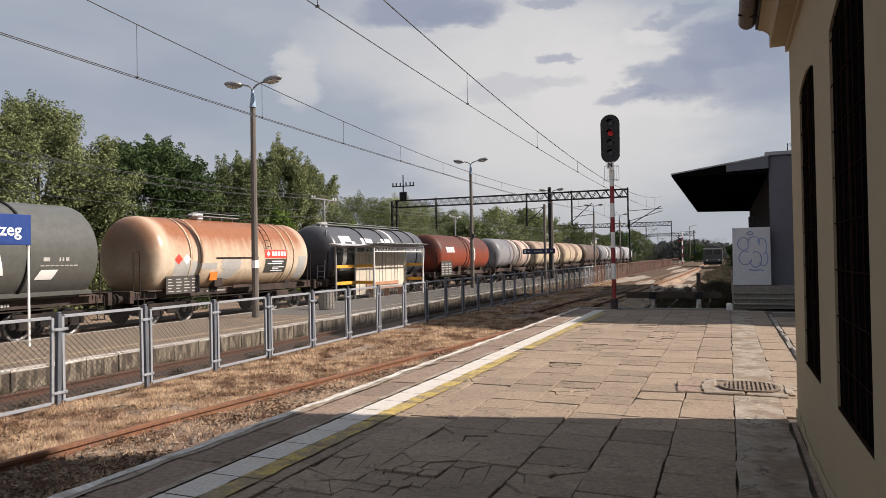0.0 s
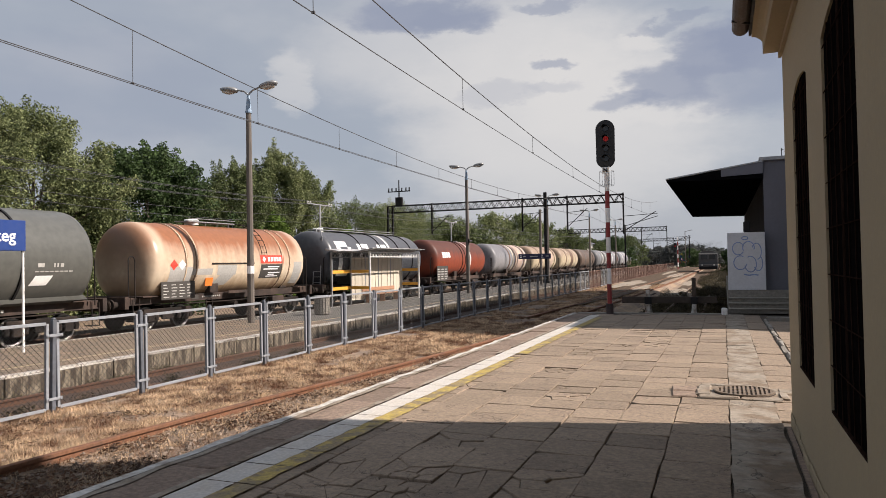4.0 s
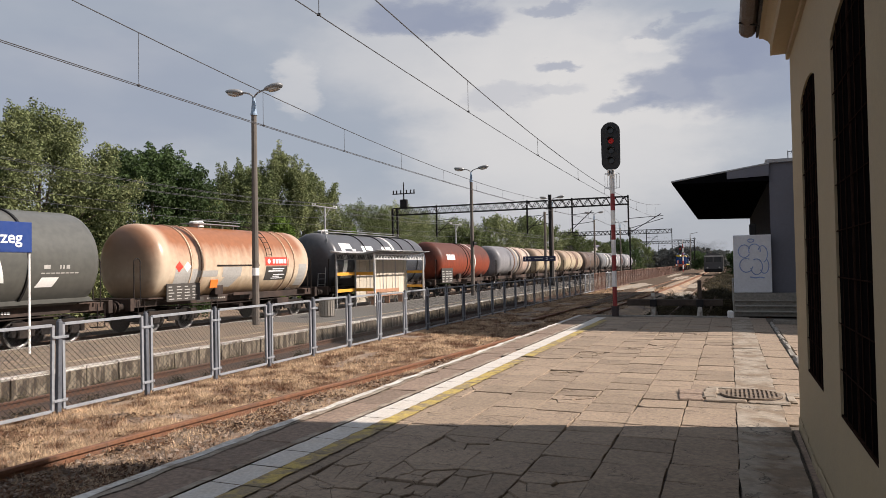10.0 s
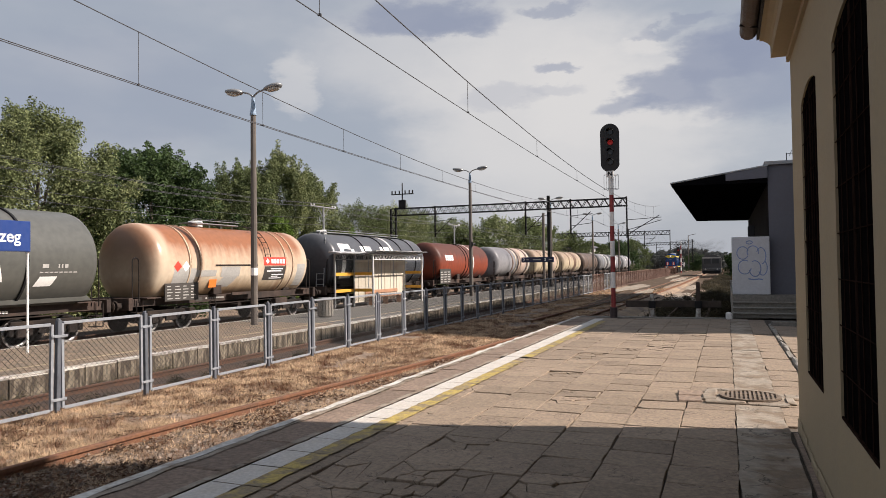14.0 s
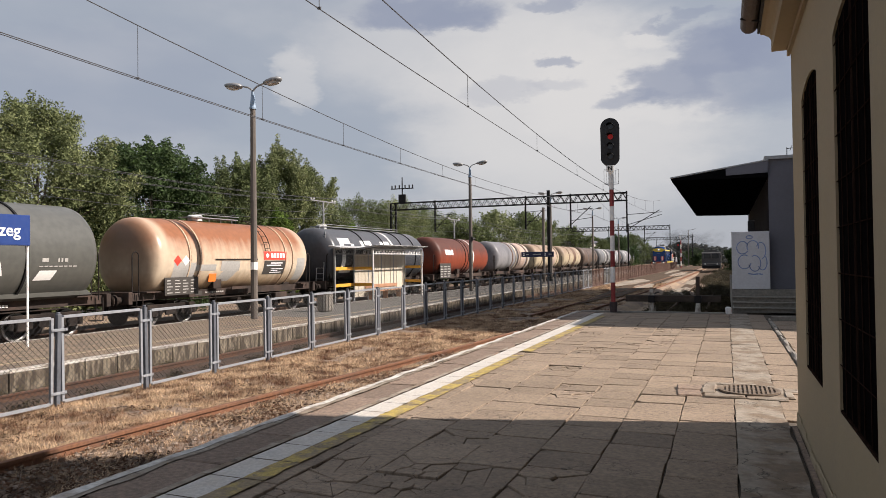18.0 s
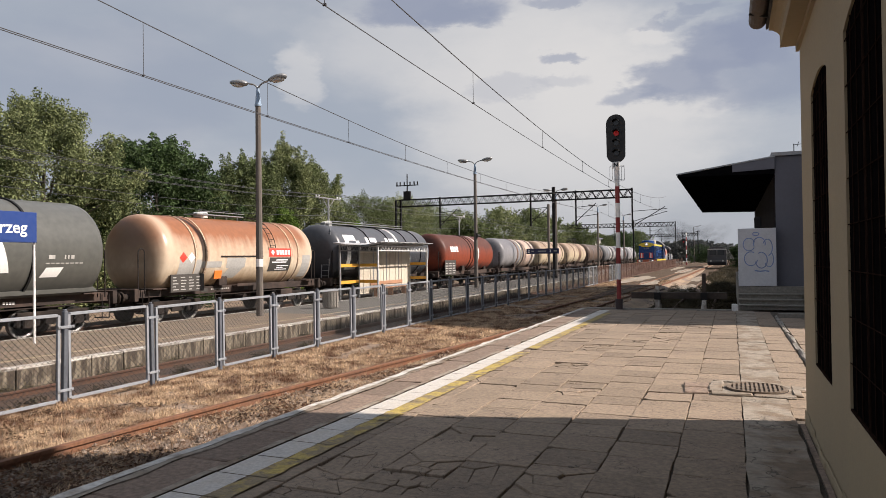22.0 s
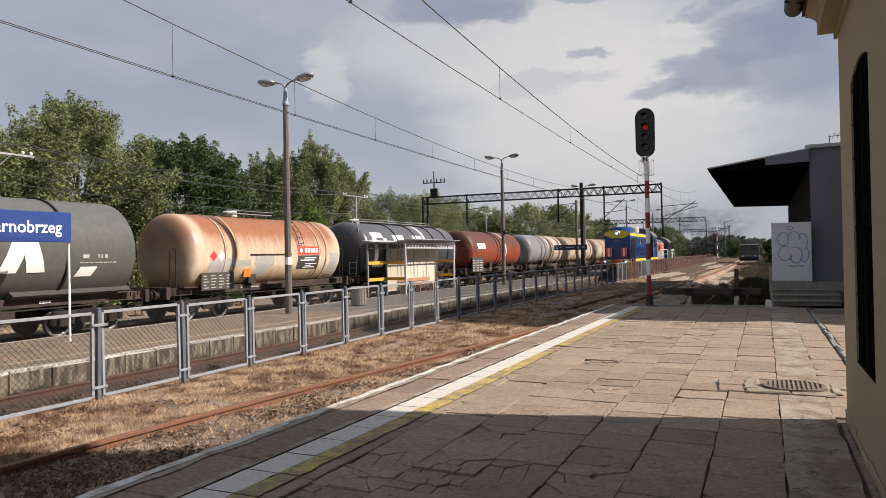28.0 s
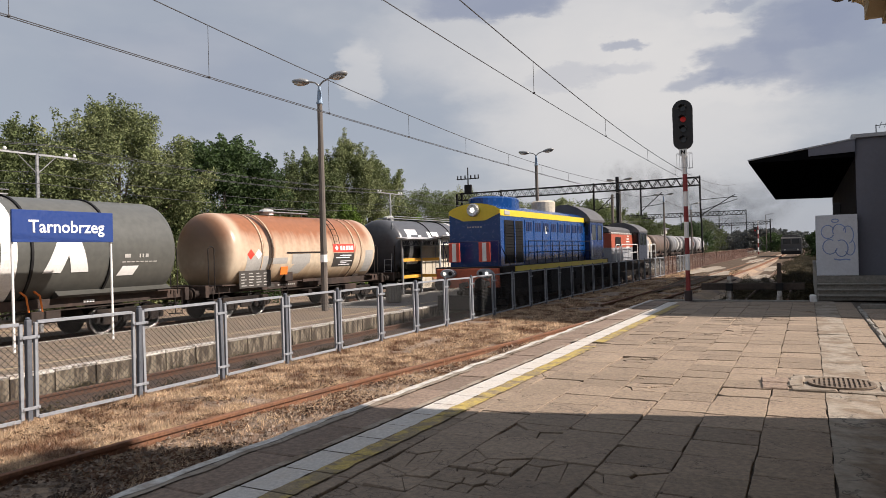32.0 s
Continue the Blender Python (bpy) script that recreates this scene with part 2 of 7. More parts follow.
# ---- materials ----
M_SLAB = surface("slab_concrete", (0.285, 0.219, 0.158), 0.9, vary=0.30, fine=24, coarse=1.7, bump=0.6, bump_scale=60, second=(0.175, 0.132, 0.098), amount=0.45, hue=0.16, cracks=2.6)
M_JOINT = surface("joint_soil", (0.075, 0.06, 0.045), 1.0, vary=0.4, fine=30)
M_ASPHALT = surface("edge_slab_concrete", (0.240, 0.176, 0.134), 0.95, vary=0.35, fine=20, coarse=1.6, bump=0.6, bump_scale=90, second=(0.165, 0.122, 0.094), amount=0.4, hue=0.15)
M_CONC = surface("grey_concrete", (0.27, 0.25, 0.22), 0.9, vary=0.25, fine=12, coarse=1.1, second=(0.23, 0.21, 0.18), amount=0.5, bump=0.3)
M_STRIP = surface("poured_concrete", (0.33, 0.285, 0.23), 0.9, vary=0.25, fine=12, coarse=2.6, second=(0.17, 0.128, 0.09), amount=0.75, bump=0.5, cracks=1.3)
M_WALLC = surface("platform_wall_concrete", (0.25, 0.21, 0.155), 0.95, vary=0.42, fine=9, coarse=3.0, second=(0.055, 0.042, 0.030), amount=1.0, stretch=(1, 2.2, 0.5), bump=0.9, bump_scale=30)
M_PAVE2 = surface("platform_two_paving", (0.250, 0.198, 0.150), 0.9, vary=0.35, fine=7, coarse=0.7, bump=0.6, bump_scale=14, second=(0.15, 0.120, 0.094), amount=0.6, pavers=0.4)
M_CREAMLINE = surface("faded_cream_line", (0.46, 0.37, 0.22), 0.8, vary=0.25, fine=30, coarse=4, second=(0.26, 0.20, 0.13), amount=0.5)
M_IRON = surface("brown_cast_iron", (0.20, 0.155, 0.115), 0.7, metal=0.2, vary=0.3)
M_WHITE = surface("white_road_paint", (0.60, 0.575, 0.54), 0.75, vary=0.2, fine=34, coarse=6, second=(0.22, 0.185, 0.15), amount=0.65)
M_EDGEWHITE = surface("white_edge_paint", (0.62, 0.60, 0.56), 0.75, vary=0.3, fine=26, coarse=5, second=(0.28, 0.24, 0.20), amount=0.6)
M_LINEWHITE = surface("white_line_paint", (0.56, 0.53, 0.49), 0.75, vary=0.2, fine=30, coarse=4, second=(0.40, 0.36, 0.31), amount=0.4)
M_YELLOW = surface("yellow_road_paint", (0.46, 0.345, 0.095), 0.8, vary=0.35, fine=34, coarse=5, second=(0.20, 0.155, 0.09), amount=0.8)
M_RUST = surface("rusty_steel", (0.225, 0.105, 0.057), 0.85, metal=0.2, vary=0.35, fine=25, coarse=2, second=(0.11, 0.06, 0.04))
M_RAILDARK = surface("dark_rusty_rail", (0.115, 0.060, 0.038), 0.85, metal=0.2, vary=0.35, fine=25, coarse=2, second=(0.06, 0.036, 0.026))
M_DECKSHADE = surface("shadow_greyed_deck", (0.135, 0.128, 0.118), 0.95, vary=0.3, fine=9, coarse=0.7, second=(0.09, 0.085, 0.078), amount=0.5, bump=0.5)
M_SOIL = surface("ballast_soil", (0.228, 0.166, 0.124), 1.0, vary=0.4, fine=9, coarse=0.5, bump=0.8, bump_scale=25, second=(0.26, 0.19, 0.12), amount=0.5)
M_BALLAST = surface("dark_ballast", (0.072, 0.042, 0.026), 1.0, vary=0.45, fine=18, coarse=1.5, bump=1.0, bump_scale=30, second=(0.030, 0.020, 0.015), amount=0.7)
M_DARKROD = surface("dark_wood_sleeper", (0.055, 0.042, 0.034), 0.95, vary=0.35)
M_FENCE = surface("grey_blue_fence_paint", (0.285, 0.305, 0.335), 0.5, metal=0.1, vary=0.14, fine=18, coarse=3, second=(0.215, 0.222, 0.24), amount=0.4)
M_FENCEPOST = surface("dark_fence_post", (0.105, 0.115, 0.135), 0.55, metal=0.1, vary=0.2, fine=18, coarse=3)
M_CANOPYSHADE = surface("canopy_shade_panel", (0.022, 0.020, 0.020), 0.9, vary=0.3, gloss=0.1)
M_FENCE_RUST = surface("rusty_fence", (0.125, 0.068, 0.05), 0.85, vary=0.3)
M_WIRE = surface("galvanised_wire", (0.016, 0.016, 0.017), 0.6, metal=0.2, vary=0.2, bump=0)
M_PLASTER = surface("cream_plaster", (0.33, 0.265, 0.165), 0.95, vary=0.08, fine=30, coarse=1.2, second=(0.28, 0.225, 0.145), amount=0.4, bump=0.25, bump_scale=150)
M_REVEAL = surface("dark_window_glass", (0.005, 0.004, 0.004), 0.8, vary=0.3, bump=0, gloss=0.0)
M_BARS = surface("dark_window_bars", (0.022, 0.013, 0.010), 0.9, vary=0.3, gloss=0.0)
M_PIPE = surface("brown_gutter", (0.07, 0.05, 0.04), 0.55, metal=0.4, vary=0.3)
M_GREYWALL = surface("grey_blue_cladding", (0.155, 0.158, 0.185), 0.8, vary=0.08, coarse=0.6, bump=0.1)
M_BLACK = surface("bitumen_soffit", (0.006, 0.006, 0.007), 0.9, vary=0.3, gloss=0.0)
M_CABINET = surface("white_cabinet", (0.68, 0.69, 0.72), 0.6, vary=0.06, coarse=2, bump=0.05)
M_SPRAY = surface("blue_spray_paint", (0.26, 0.35, 0.58), 0.8, vary=0.2)
M_STEEL = surface("galvanised_steel", (0.36, 0.365, 0.37), 0.5, metal=0.7, vary=0.2)
M_POLE = surface("lamp_pole_concrete", (0.125, 0.108, 0.094), 0.85, vary=0.2, stretch=(1, 1, 0.15))
M_BLUEGREY = surface("pale_blue_paint", (0.25, 0.34, 0.45), 0.5, vary=0.12)
M_LAMPHEAD = surface("grey_lamp_head", (0.26, 0.265, 0.27), 0.45, metal=0.3, vary=0.12)
M_DIFFUSER = surface("milky_diffuser", (0.5, 0.5, 0.48), 0.35, vary=0.08, bump=0)
M_RED = surface("red_mast_paint", (0.24, 0.03, 0.03), 0.5, vary=0.18)
M_MASTWHITE = surface("white_mast_paint", (0.78, 0.77, 0.75), 0.5, vary=0.1)
M_MASTDARK = surface("dark_mast_foot", (0.05, 0.035, 0.035), 0.7, vary=0.3)
M_SIGNAL = surface("black_signal_board", (0.012, 0.012, 0.013), 0.55, vary=0.2, bump=0.05)
M_REDLIGHT = glow("red_signal_light", (0.4, 0.012, 0.012), 0.10)
M_DEADLIGHT = surface("dark_signal_lens", (0.02, 0.022, 0.024), 0.15, vary=0.1, bump=0)
M_SIGNBLUE = surface("blue_sign_enamel", (0.022, 0.052, 0.200), 0.4, vary=0.02, bump=0)
M_LETTER = surface("white_letter", (0.85, 0.85, 0.86), 0.5, vary=0.03, bump=0)
M_GANTRY = surface("dark_gantry_steel", (0.022, 0.021, 0.021), 0.8, metal=0.1, vary=0.3, gloss=0.2)
M_CABLE = surface("contact_wire", (0.085, 0.085, 0.09), 0.6, metal=0.4, vary=0.1, bump=0)
M_INSUL = surface("white_porcelain", (0.72, 0.72, 0.70), 0.3, vary=0.05, bump=0)
M_DARKSIGN = surface("black_blue_sign", (0.012, 0.017, 0.055), 0.5, vary=0.1, bump=0)
M_DIRTYWHITE = surface("flaking_whitewash", (0.66, 0.64, 0.60), 0.8, vary=0.3, fine=20, coarse=5, second=(0.16, 0.13, 0.10), amount=0.6)
M_DARKEARTH = surface("shade_darkened_overgrown_earth", (0.026, 0.021, 0.014), 1.0, vary=0.5, fine=8, coarse=1.2, second=(0.044, 0.036, 0.02), bump=1.0, bump_scale=20, gloss=0.0)
M_OLIVE = surface("overgrown_gravel", (0.042, 0.035, 0.026), 1.0, vary=0.6, fine=3, coarse=0.35, second=(0.017, 0.017, 0.011), bump=1.0, bump_scale=12, gloss=0.0)
M_OLDBED = surface("brown_track_bed", (0.105, 0.076, 0.054), 1.0, vary=0.45, fine=6, coarse=0.5, second=(0.065, 0.048, 0.036), bump=1.0, bump_scale=20, gloss=0.1)
M_SAND = surface("pale_gravel_patch", (0.34, 0.30, 0.25), 1.0, vary=0.35, fine=5, coarse=0.6, second=(0.2, 0.16, 0.12), bump=0.8, gloss=0.1)
M_VEHICLE = surface("grey_vehicle_paint", (0.052, 0.052, 0.054), 0.5, vary=0.2)
M_TRUNK = surface("bark", (0.12, 0.10, 0.08), 0.95, vary=0.3)


# ---- ground ----
def ground_height(x, y):
    """The lie of the land across the tracks."""
    pts = ((-400, -0.9), (-24, -1.06), (-10.7, -1.06), (-10.0, -0.6), (-9.4, -0.5), (-4.4, -0.46), (-3.9, -0.7), (9, -0.7), (400, -0.7))
    for (a, za), (b, zb) in zip(pts, pts[1:]):
        if a <= x <= b:
            return za + (zb - za) * (x - a) / (b - a)
    return -0.9


def build_ground():
    xs = [-3000, -400, -120, -60, -40, -28, -24, -19, -13, -10.9, -10.6, -10.3, -10.0, -9.7, -9.4] + [-9.1 + 0.3 * k for k in range(16)] + [-4.3, -3.9, 0, 9, 40, 400, 3000]
    ys = [-400, -60, -20, -6, 0] + [0.5 + 0.35 * k for k in range(76)] + [28 + 3 * k for k in range(30)] + [130, 160, 220, 400, 1200, 4500]
    verts = [(x, y, ground_height(x, y) + (0.05 * noise.noise((x * 0.9, y * 0.9, 1)) + 0.025 * noise.noise((x * 3, y * 3, 4)) if -10.2 < x < -4.5 and y < 120 else 0)) for y in ys for x in xs]
    n = len(xs)
    faces = [(j * n + i, j * n + i + 1, (j + 1) * n + i + 1, (j + 1) * n + i) for j in range(len(ys) - 1) for i in range(n - 1)]
    ob = soup("ground", verts, faces, M_SOIL)
    tagged(ob, "brown dry ground and ballast between the railway tracks", "ground", kind="structure")


build_ground()


def ragged_band(x0, x1, y0, y1, z, wobble, seed, step=0.16):
    """A painted band with uneven borders."""
    bm = B()
    prev = None
    y = y0
    while y <= y1:
        a = bm.verts.new((x0 + wobble * noise.noise((seed, y * 2.3, 0)), y, z))
        b = bm.verts.new((x1 + wobble * noise.noise((seed + 9, y * 2.3, 0)), y, z))
        if prev:
            bm.faces.new((prev[0], prev[1], b, a))
        prev = (a, b)
        y += step
    return bm


def siding_x(y):
    """The right-hand rail of the overgrown siding."""
    pts = ((-20, -7.9), (5, -6.98), (8.5, -6.68), (12, -6.25), (15.5, -5.85), (24, -5.25), (36, -4.9), (48, -4.6), (70, -4.3), (125, -4.0), (260, -4.0))
    for (a, xa), (b, xb) in zip(pts, pts[1:]):
        if a <= y <= b:
            return xa + (xb - xa) * (y - a) / (b - a)
    return -4.0


def rail_run(bm, line, top):
    """A rail with head, web and foot along a list of (x, y)."""
    prof = ((-0.07, -0.17), (-0.07, -0.155), (-0.013, -0.135), (-0.013, -0.05), (-0.04, -0.042), (-0.04, -0.006), (-0.032, 0), (0.032, 0), (0.04, -0.006), (0.04, -0.042), (0.013, -0.05), (0.013, -0.135), (0.07, -0.155), (0.07, -0.17))
    rings = [[bm.verts.new((x + u, y, top + v)) for u, v in prof] for x, y in line]
    for a, b in zip(rings, rings[1:]):
        for k in range(len(prof)):
            j = (k + 1) % len(prof)
            bm.faces.new((a[k], b[k], b[j], a[j]))
    return bm


def build_track(label, line_of, top, y0, y1, step, sleeper_to, gauge=1.5, open_from=-99, bed=0, steel=None):
    t = thing("railway_track", label, "railway track", kind="structure")
    ys = [y0 + (y1 - y0) * k / step for k in range(step + 1)]
    for off in (-gauge, 0):
        part("rail", rail_run(B(), [(line_of(y) + off, y) for y in ys if off == 0 or y >= open_from], top), steel or M_RUST, t)
    if bed:
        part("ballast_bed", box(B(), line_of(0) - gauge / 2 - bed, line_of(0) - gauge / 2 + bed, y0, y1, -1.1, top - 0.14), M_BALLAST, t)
    me = bpy.data.meshes.new("sleeper")
    bm = box(B(), -1.25, 1.25, -0.12, 0.12, -0.2, 0, 0.015)
    bm.to_mesh(me)
    bm.free()
    me.materials.append(M_DARKROD)
    y = max(y0, open_from)
    while y < sleeper_to:
        link("sleeper", me, t, Matrix.Translation((line_of(y) - gauge / 2, y, top - 0.15)))
        y += 0.65
    return t


build_track("rusty siding track, partly buried in dry grass", siding_x, -0.36, -8, 240, 120, 48, 1.5, 23.5)
build_track("main running track beside the low island platform", lambda y: -11.63, -0.86, -20, 420, 4, 36, bed=1.42, steel=M_RAILDARK)
build_track("track under the standing tank wagons", lambda y: -20.25, -0.68, -30, 420, 4, 30, bed=3.4, steel=M_RAILDARK)
build_track("track running up to the rail buffer stop", lambda y: -0.85, -0.55, 23.2, 300, 4, 36, steel=M_RAILDARK)
# overgrown earth sheet, its colour darkened to carry the shade by the dock
tagged(part("overgrown_bed", ragged_band(-3.4, 0.6, 22.5, 46, -0.685, 0.7, 77, 0.5), M_DARKEARTH, bpy.data.objects["railway_track.003"]), "overgrown earth round the buffer stop, darkened for the shade there")
part("overgrown_bed", ragged_band(-1.6, 14.0, 46.02, 320, -0.685, 0.9, 79, 0.7), M_OLIVE, bpy.data.objects["railway_track.003"])


def blot(x, y, rx, ry, z, seed, n=40):
    """A flat patch of uneven outline."""
    bm = B()
    ring = []
    for k in range(n):
        a = 2 * math.pi * k / n
        q = 1 + 0.45 * noise.noise((math.cos(a) * 1.6, math.sin(a) * 1.6, seed)) + 0.2 * noise.noise((math.cos(a) * 5, math.sin(a) * 5, seed + 3))
        ring.append(bm.verts.new((x + rx * q * math.cos(a), y + ry * q * math.sin(a), z)))
    bm.faces.new(ring)
    return bm


YARD_BED = bpy.data.objects["railway_track.003"]
for x, y, rx, ry, z, k in ((-6.8, 130, 2.3, 88, -0.392, 83), (-2.8, 140, 1.05, 98, -0.68, 84)):
    part("brown_bed", blot(x, y, rx, ry, z, k, 90), M_OLDBED, YARD_BED, "brown ballast of the yard tracks")
for k, (x, y, rx, ry, z) in enumerate(((-2.9, 52, 0.8, 6.5, -0.672), (-3.1, 72, 0.6, 7, -0.672), (-5.7, 94, 0.8, 11, -0.386), (-7.7, 63, 0.9, 8, -0.386), (-7.7, 114, 0.6, 14, -0.386), (-5.7, 54, 0.6, 5, -0.386))):
    part("gravel_patch", blot(x, y, rx, ry, z, 170 + 5 * k), M_SAND, YARD_BED, "pale dusty gravel")

# ---- near platform ----
platform = thing("platform_near", "low station platform of worn square concrete slabs", "platform", kind="structure")
part("base", box(box(B(), -4.36, 12, -16, 22.35, -0.75, -0.030), -4.36, 0.95, 22.35, 22.45, -0.75, -0.06), M_JOINT, platform)
part("edge_wall", box(B(), -4.5, -4.36, -16, 22.45, -0.75, 0.0, 0.012), M_WALLC, platform)
EDGE_ME = []
for k in range(4):
    eb = box(B(), -4.355, -3.862, 0.008, 0.972, -0.06, -0.006 - 0.002 * k, 0.01)
    for v in eb.verts:
        v.co += Vector((RND.uniform(-0.006, 0.006), RND.uniform(-0.006, 0.006), RND.uniform(-0.004, 0.003)))
    me = bpy.data.meshes.new("edge_slab")
    eb.to_mesh(me)
    eb.free()
    me.materials.append(M_ASPHALT)
    EDGE_ME.append(me)
for k in range(34):
    link("edge_slab", EDGE_ME[k % 4], platform, pose(RND.uniform(-0.008, 0.008), -11 + 0.98 * k, RND.uniform(-0.004, 0.002), RND.uniform(-0.3, 0.3), RND.uniform(-0.05, 0.05), 0))


part("edge_line", ragged_band(-4.498, -4.402, -10, 22.4, 0.004, 0.05, 1, 0.09), M_EDGEWHITE, platform, "chipped white paint on the platform edge")
part("crumbled_edge", ragged_band(-4.40, -4.325, -10, 22.3, 0.0005, 0.06, 5, 0.07), M_STRIP, platform, "crumbled pale concrete behind the edge")
part("end_kerb", box(B(), -4.36, 0.03, 22.3, 22.45, -0.2, 0.02, 0.012), M_CONC, platform)
for a, b, s in ((-2, 4.6, 1), (4.62, 8.84, 2), (9.76, 14.3, 3), (14.33, 18.2, 4), (18.22, 22.2, 5)):
    sp = ragged_band(0.03, 0.5, a, b + 0.01, 0.004 + 0.001 * (s % 3), 0.03, 90 + s, 0.12)
    part("concrete_strip", sp, M_STRIP, platform, "pale stained concrete drainage strip")
part("strip_base", box(B(), 0.045, 0.485, -2, 22.2, -0.05, -0.002), M_STRIP, platform)
part("wall_gutter", box(B(), 0.535, 0.577, -9, 7.6, -0.05, -0.008), M_ASPHALT, platform)


def slab_mesh(seed):
    r = random.Random(seed)
    bm = B()
    w, d, c = 0.2612, 0.2385, 0.006
    ring = [(-w, -d), (w, -d), (w, d), (-w, d)]
    ring = [(x + r.uniform(-0.010, 0.006), y + r.uniform(-0.012, 0.006)) for x, y in ring]
    if seed % 3 == 0:
        k = r.randrange(4)
        x, y = ring[k]
        e = r.uniform(0.03, 0.09)
        ring[k:k + 1] = [(x - math.copysign(e, x), y), (x, y - math.copysign(e, y))] if (x > 0) != (y > 0) else [(x, y - math.copysign(e, y)), (x - math.copysign(e, x), y)]
    worn = []
    for (xa, ya), (xb, yb) in zip(ring, ring[1:] + ring[:1]):
        worn += [(xa, ya)] + [(xa + (xb - xa) * u + r.uniform(-0.005, 0.004), ya + (yb - ya) * u + r.uniform(-0.005, 0.004)) for u in (0.3, 0.65)]
    ring = worn
    low = [bm.verts.new((x, y, -0.05)) for x, y in ring]
    mid = [bm.verts.new((x, y, -c)) for x, y in ring]
    top = [bm.verts.new((x * 0.984, y * 0.982, 0)) for x, y in ring]
    n = len(ring)
    for a, b in ((low, mid), (mid, top)):
        for k in range(n):
            bm.faces.new((a[k], a[(k + 1) % n], b[(k + 1) % n], b[k]))
    bm.faces.new(top)
    me = bpy.data.meshes.new("slab")
    bm.to_mesh(me)
    bm.free()
    me.materials.append(M_SLAB)
    return me


# ---- island platform ----
island = thing("platform_island", "low grey island platform with a white painted edge", "platform", kind="structure")
part("deck", box(B(), -19.2, -14.06, -30, 24, -0.9, -0.535), M_PAVE2, island, "tan paved near stretch")
# far deck has the shadow that crosses it put into its grey
part("deck", box(B(), -19.2, -14.06, 24.001, 260, -0.9, -0.536), M_DECKSHADE, island, "far stretch greyed for the shadow lying on it")
WALL_ME = []
for k in range(5):
    wb = box(B(), -14.05, -13.84, 0.012, 0.918, -1.12, -0.525, 0.012)
    for v in wb.verts:
        v.co += Vector((RND.uniform(-0.012, 0.012), RND.uniform(-0.004, 0.004), RND.uniform(-0.008, 0.004)))
    me = bpy.data.meshes.new("wall_block")
    wb.to_mesh(me)
    wb.free()
    me.materials.append(M_WALLC)
    WALL_ME.append(me)
CAP_ME = []
for k in range(3):
    wb = box(B(), -14.04, -13.825, 0.006, 0.924, -0.565, -0.505, 0.008)
    for v in wb.verts:
        v.co += Vector((RND.uniform(-0.022, 0.016), RND.uniform(-0.012, 0.006), RND.uniform(-0.018, 0.004)))
    me = bpy.data.meshes.new("white_cap")
    wb.to_mesh(me)
    wb.free()
    me.materials.append(M_EDGEWHITE if k else M_WHITE)
    CAP_ME.append(me)
for k in range(86):
    y = -2 + 0.93 * k
    link("wall_block", RND.choice(WALL_ME), island, pose(RND.uniform(-0.008, 0.008), y, 0))
    link("white_cap", RND.choice(CAP_ME), island, pose(RND.uniform(-0.006, 0.006), y, RND.uniform(-0.003, 0.003)))
part("far_wall", box(B(), -14.05, -13.85, 78.2, 260, -1.1, -0.5), M_WALLC, island)
part("inner_wall", box(B(), -14.2, -14.056, -30, 78, -1.1, -0.54), M_JOINT, island)
part("yellow_line", ragged_band(-15.06, -14.93, -30, 120, -0.53, 0.012, 31, 0.5), M_CREAMLINE, island, "thin faded yellow safety line")
part("far_edge_line", ragged_band(-19.2, -19.0, -30, 120, -0.53, 0.02, 41, 0.5), M_WHITE, island)


# ---- fence ----
FENCE_X, FENCE_Z, PITCH = -9.4, -0.5, 1.745


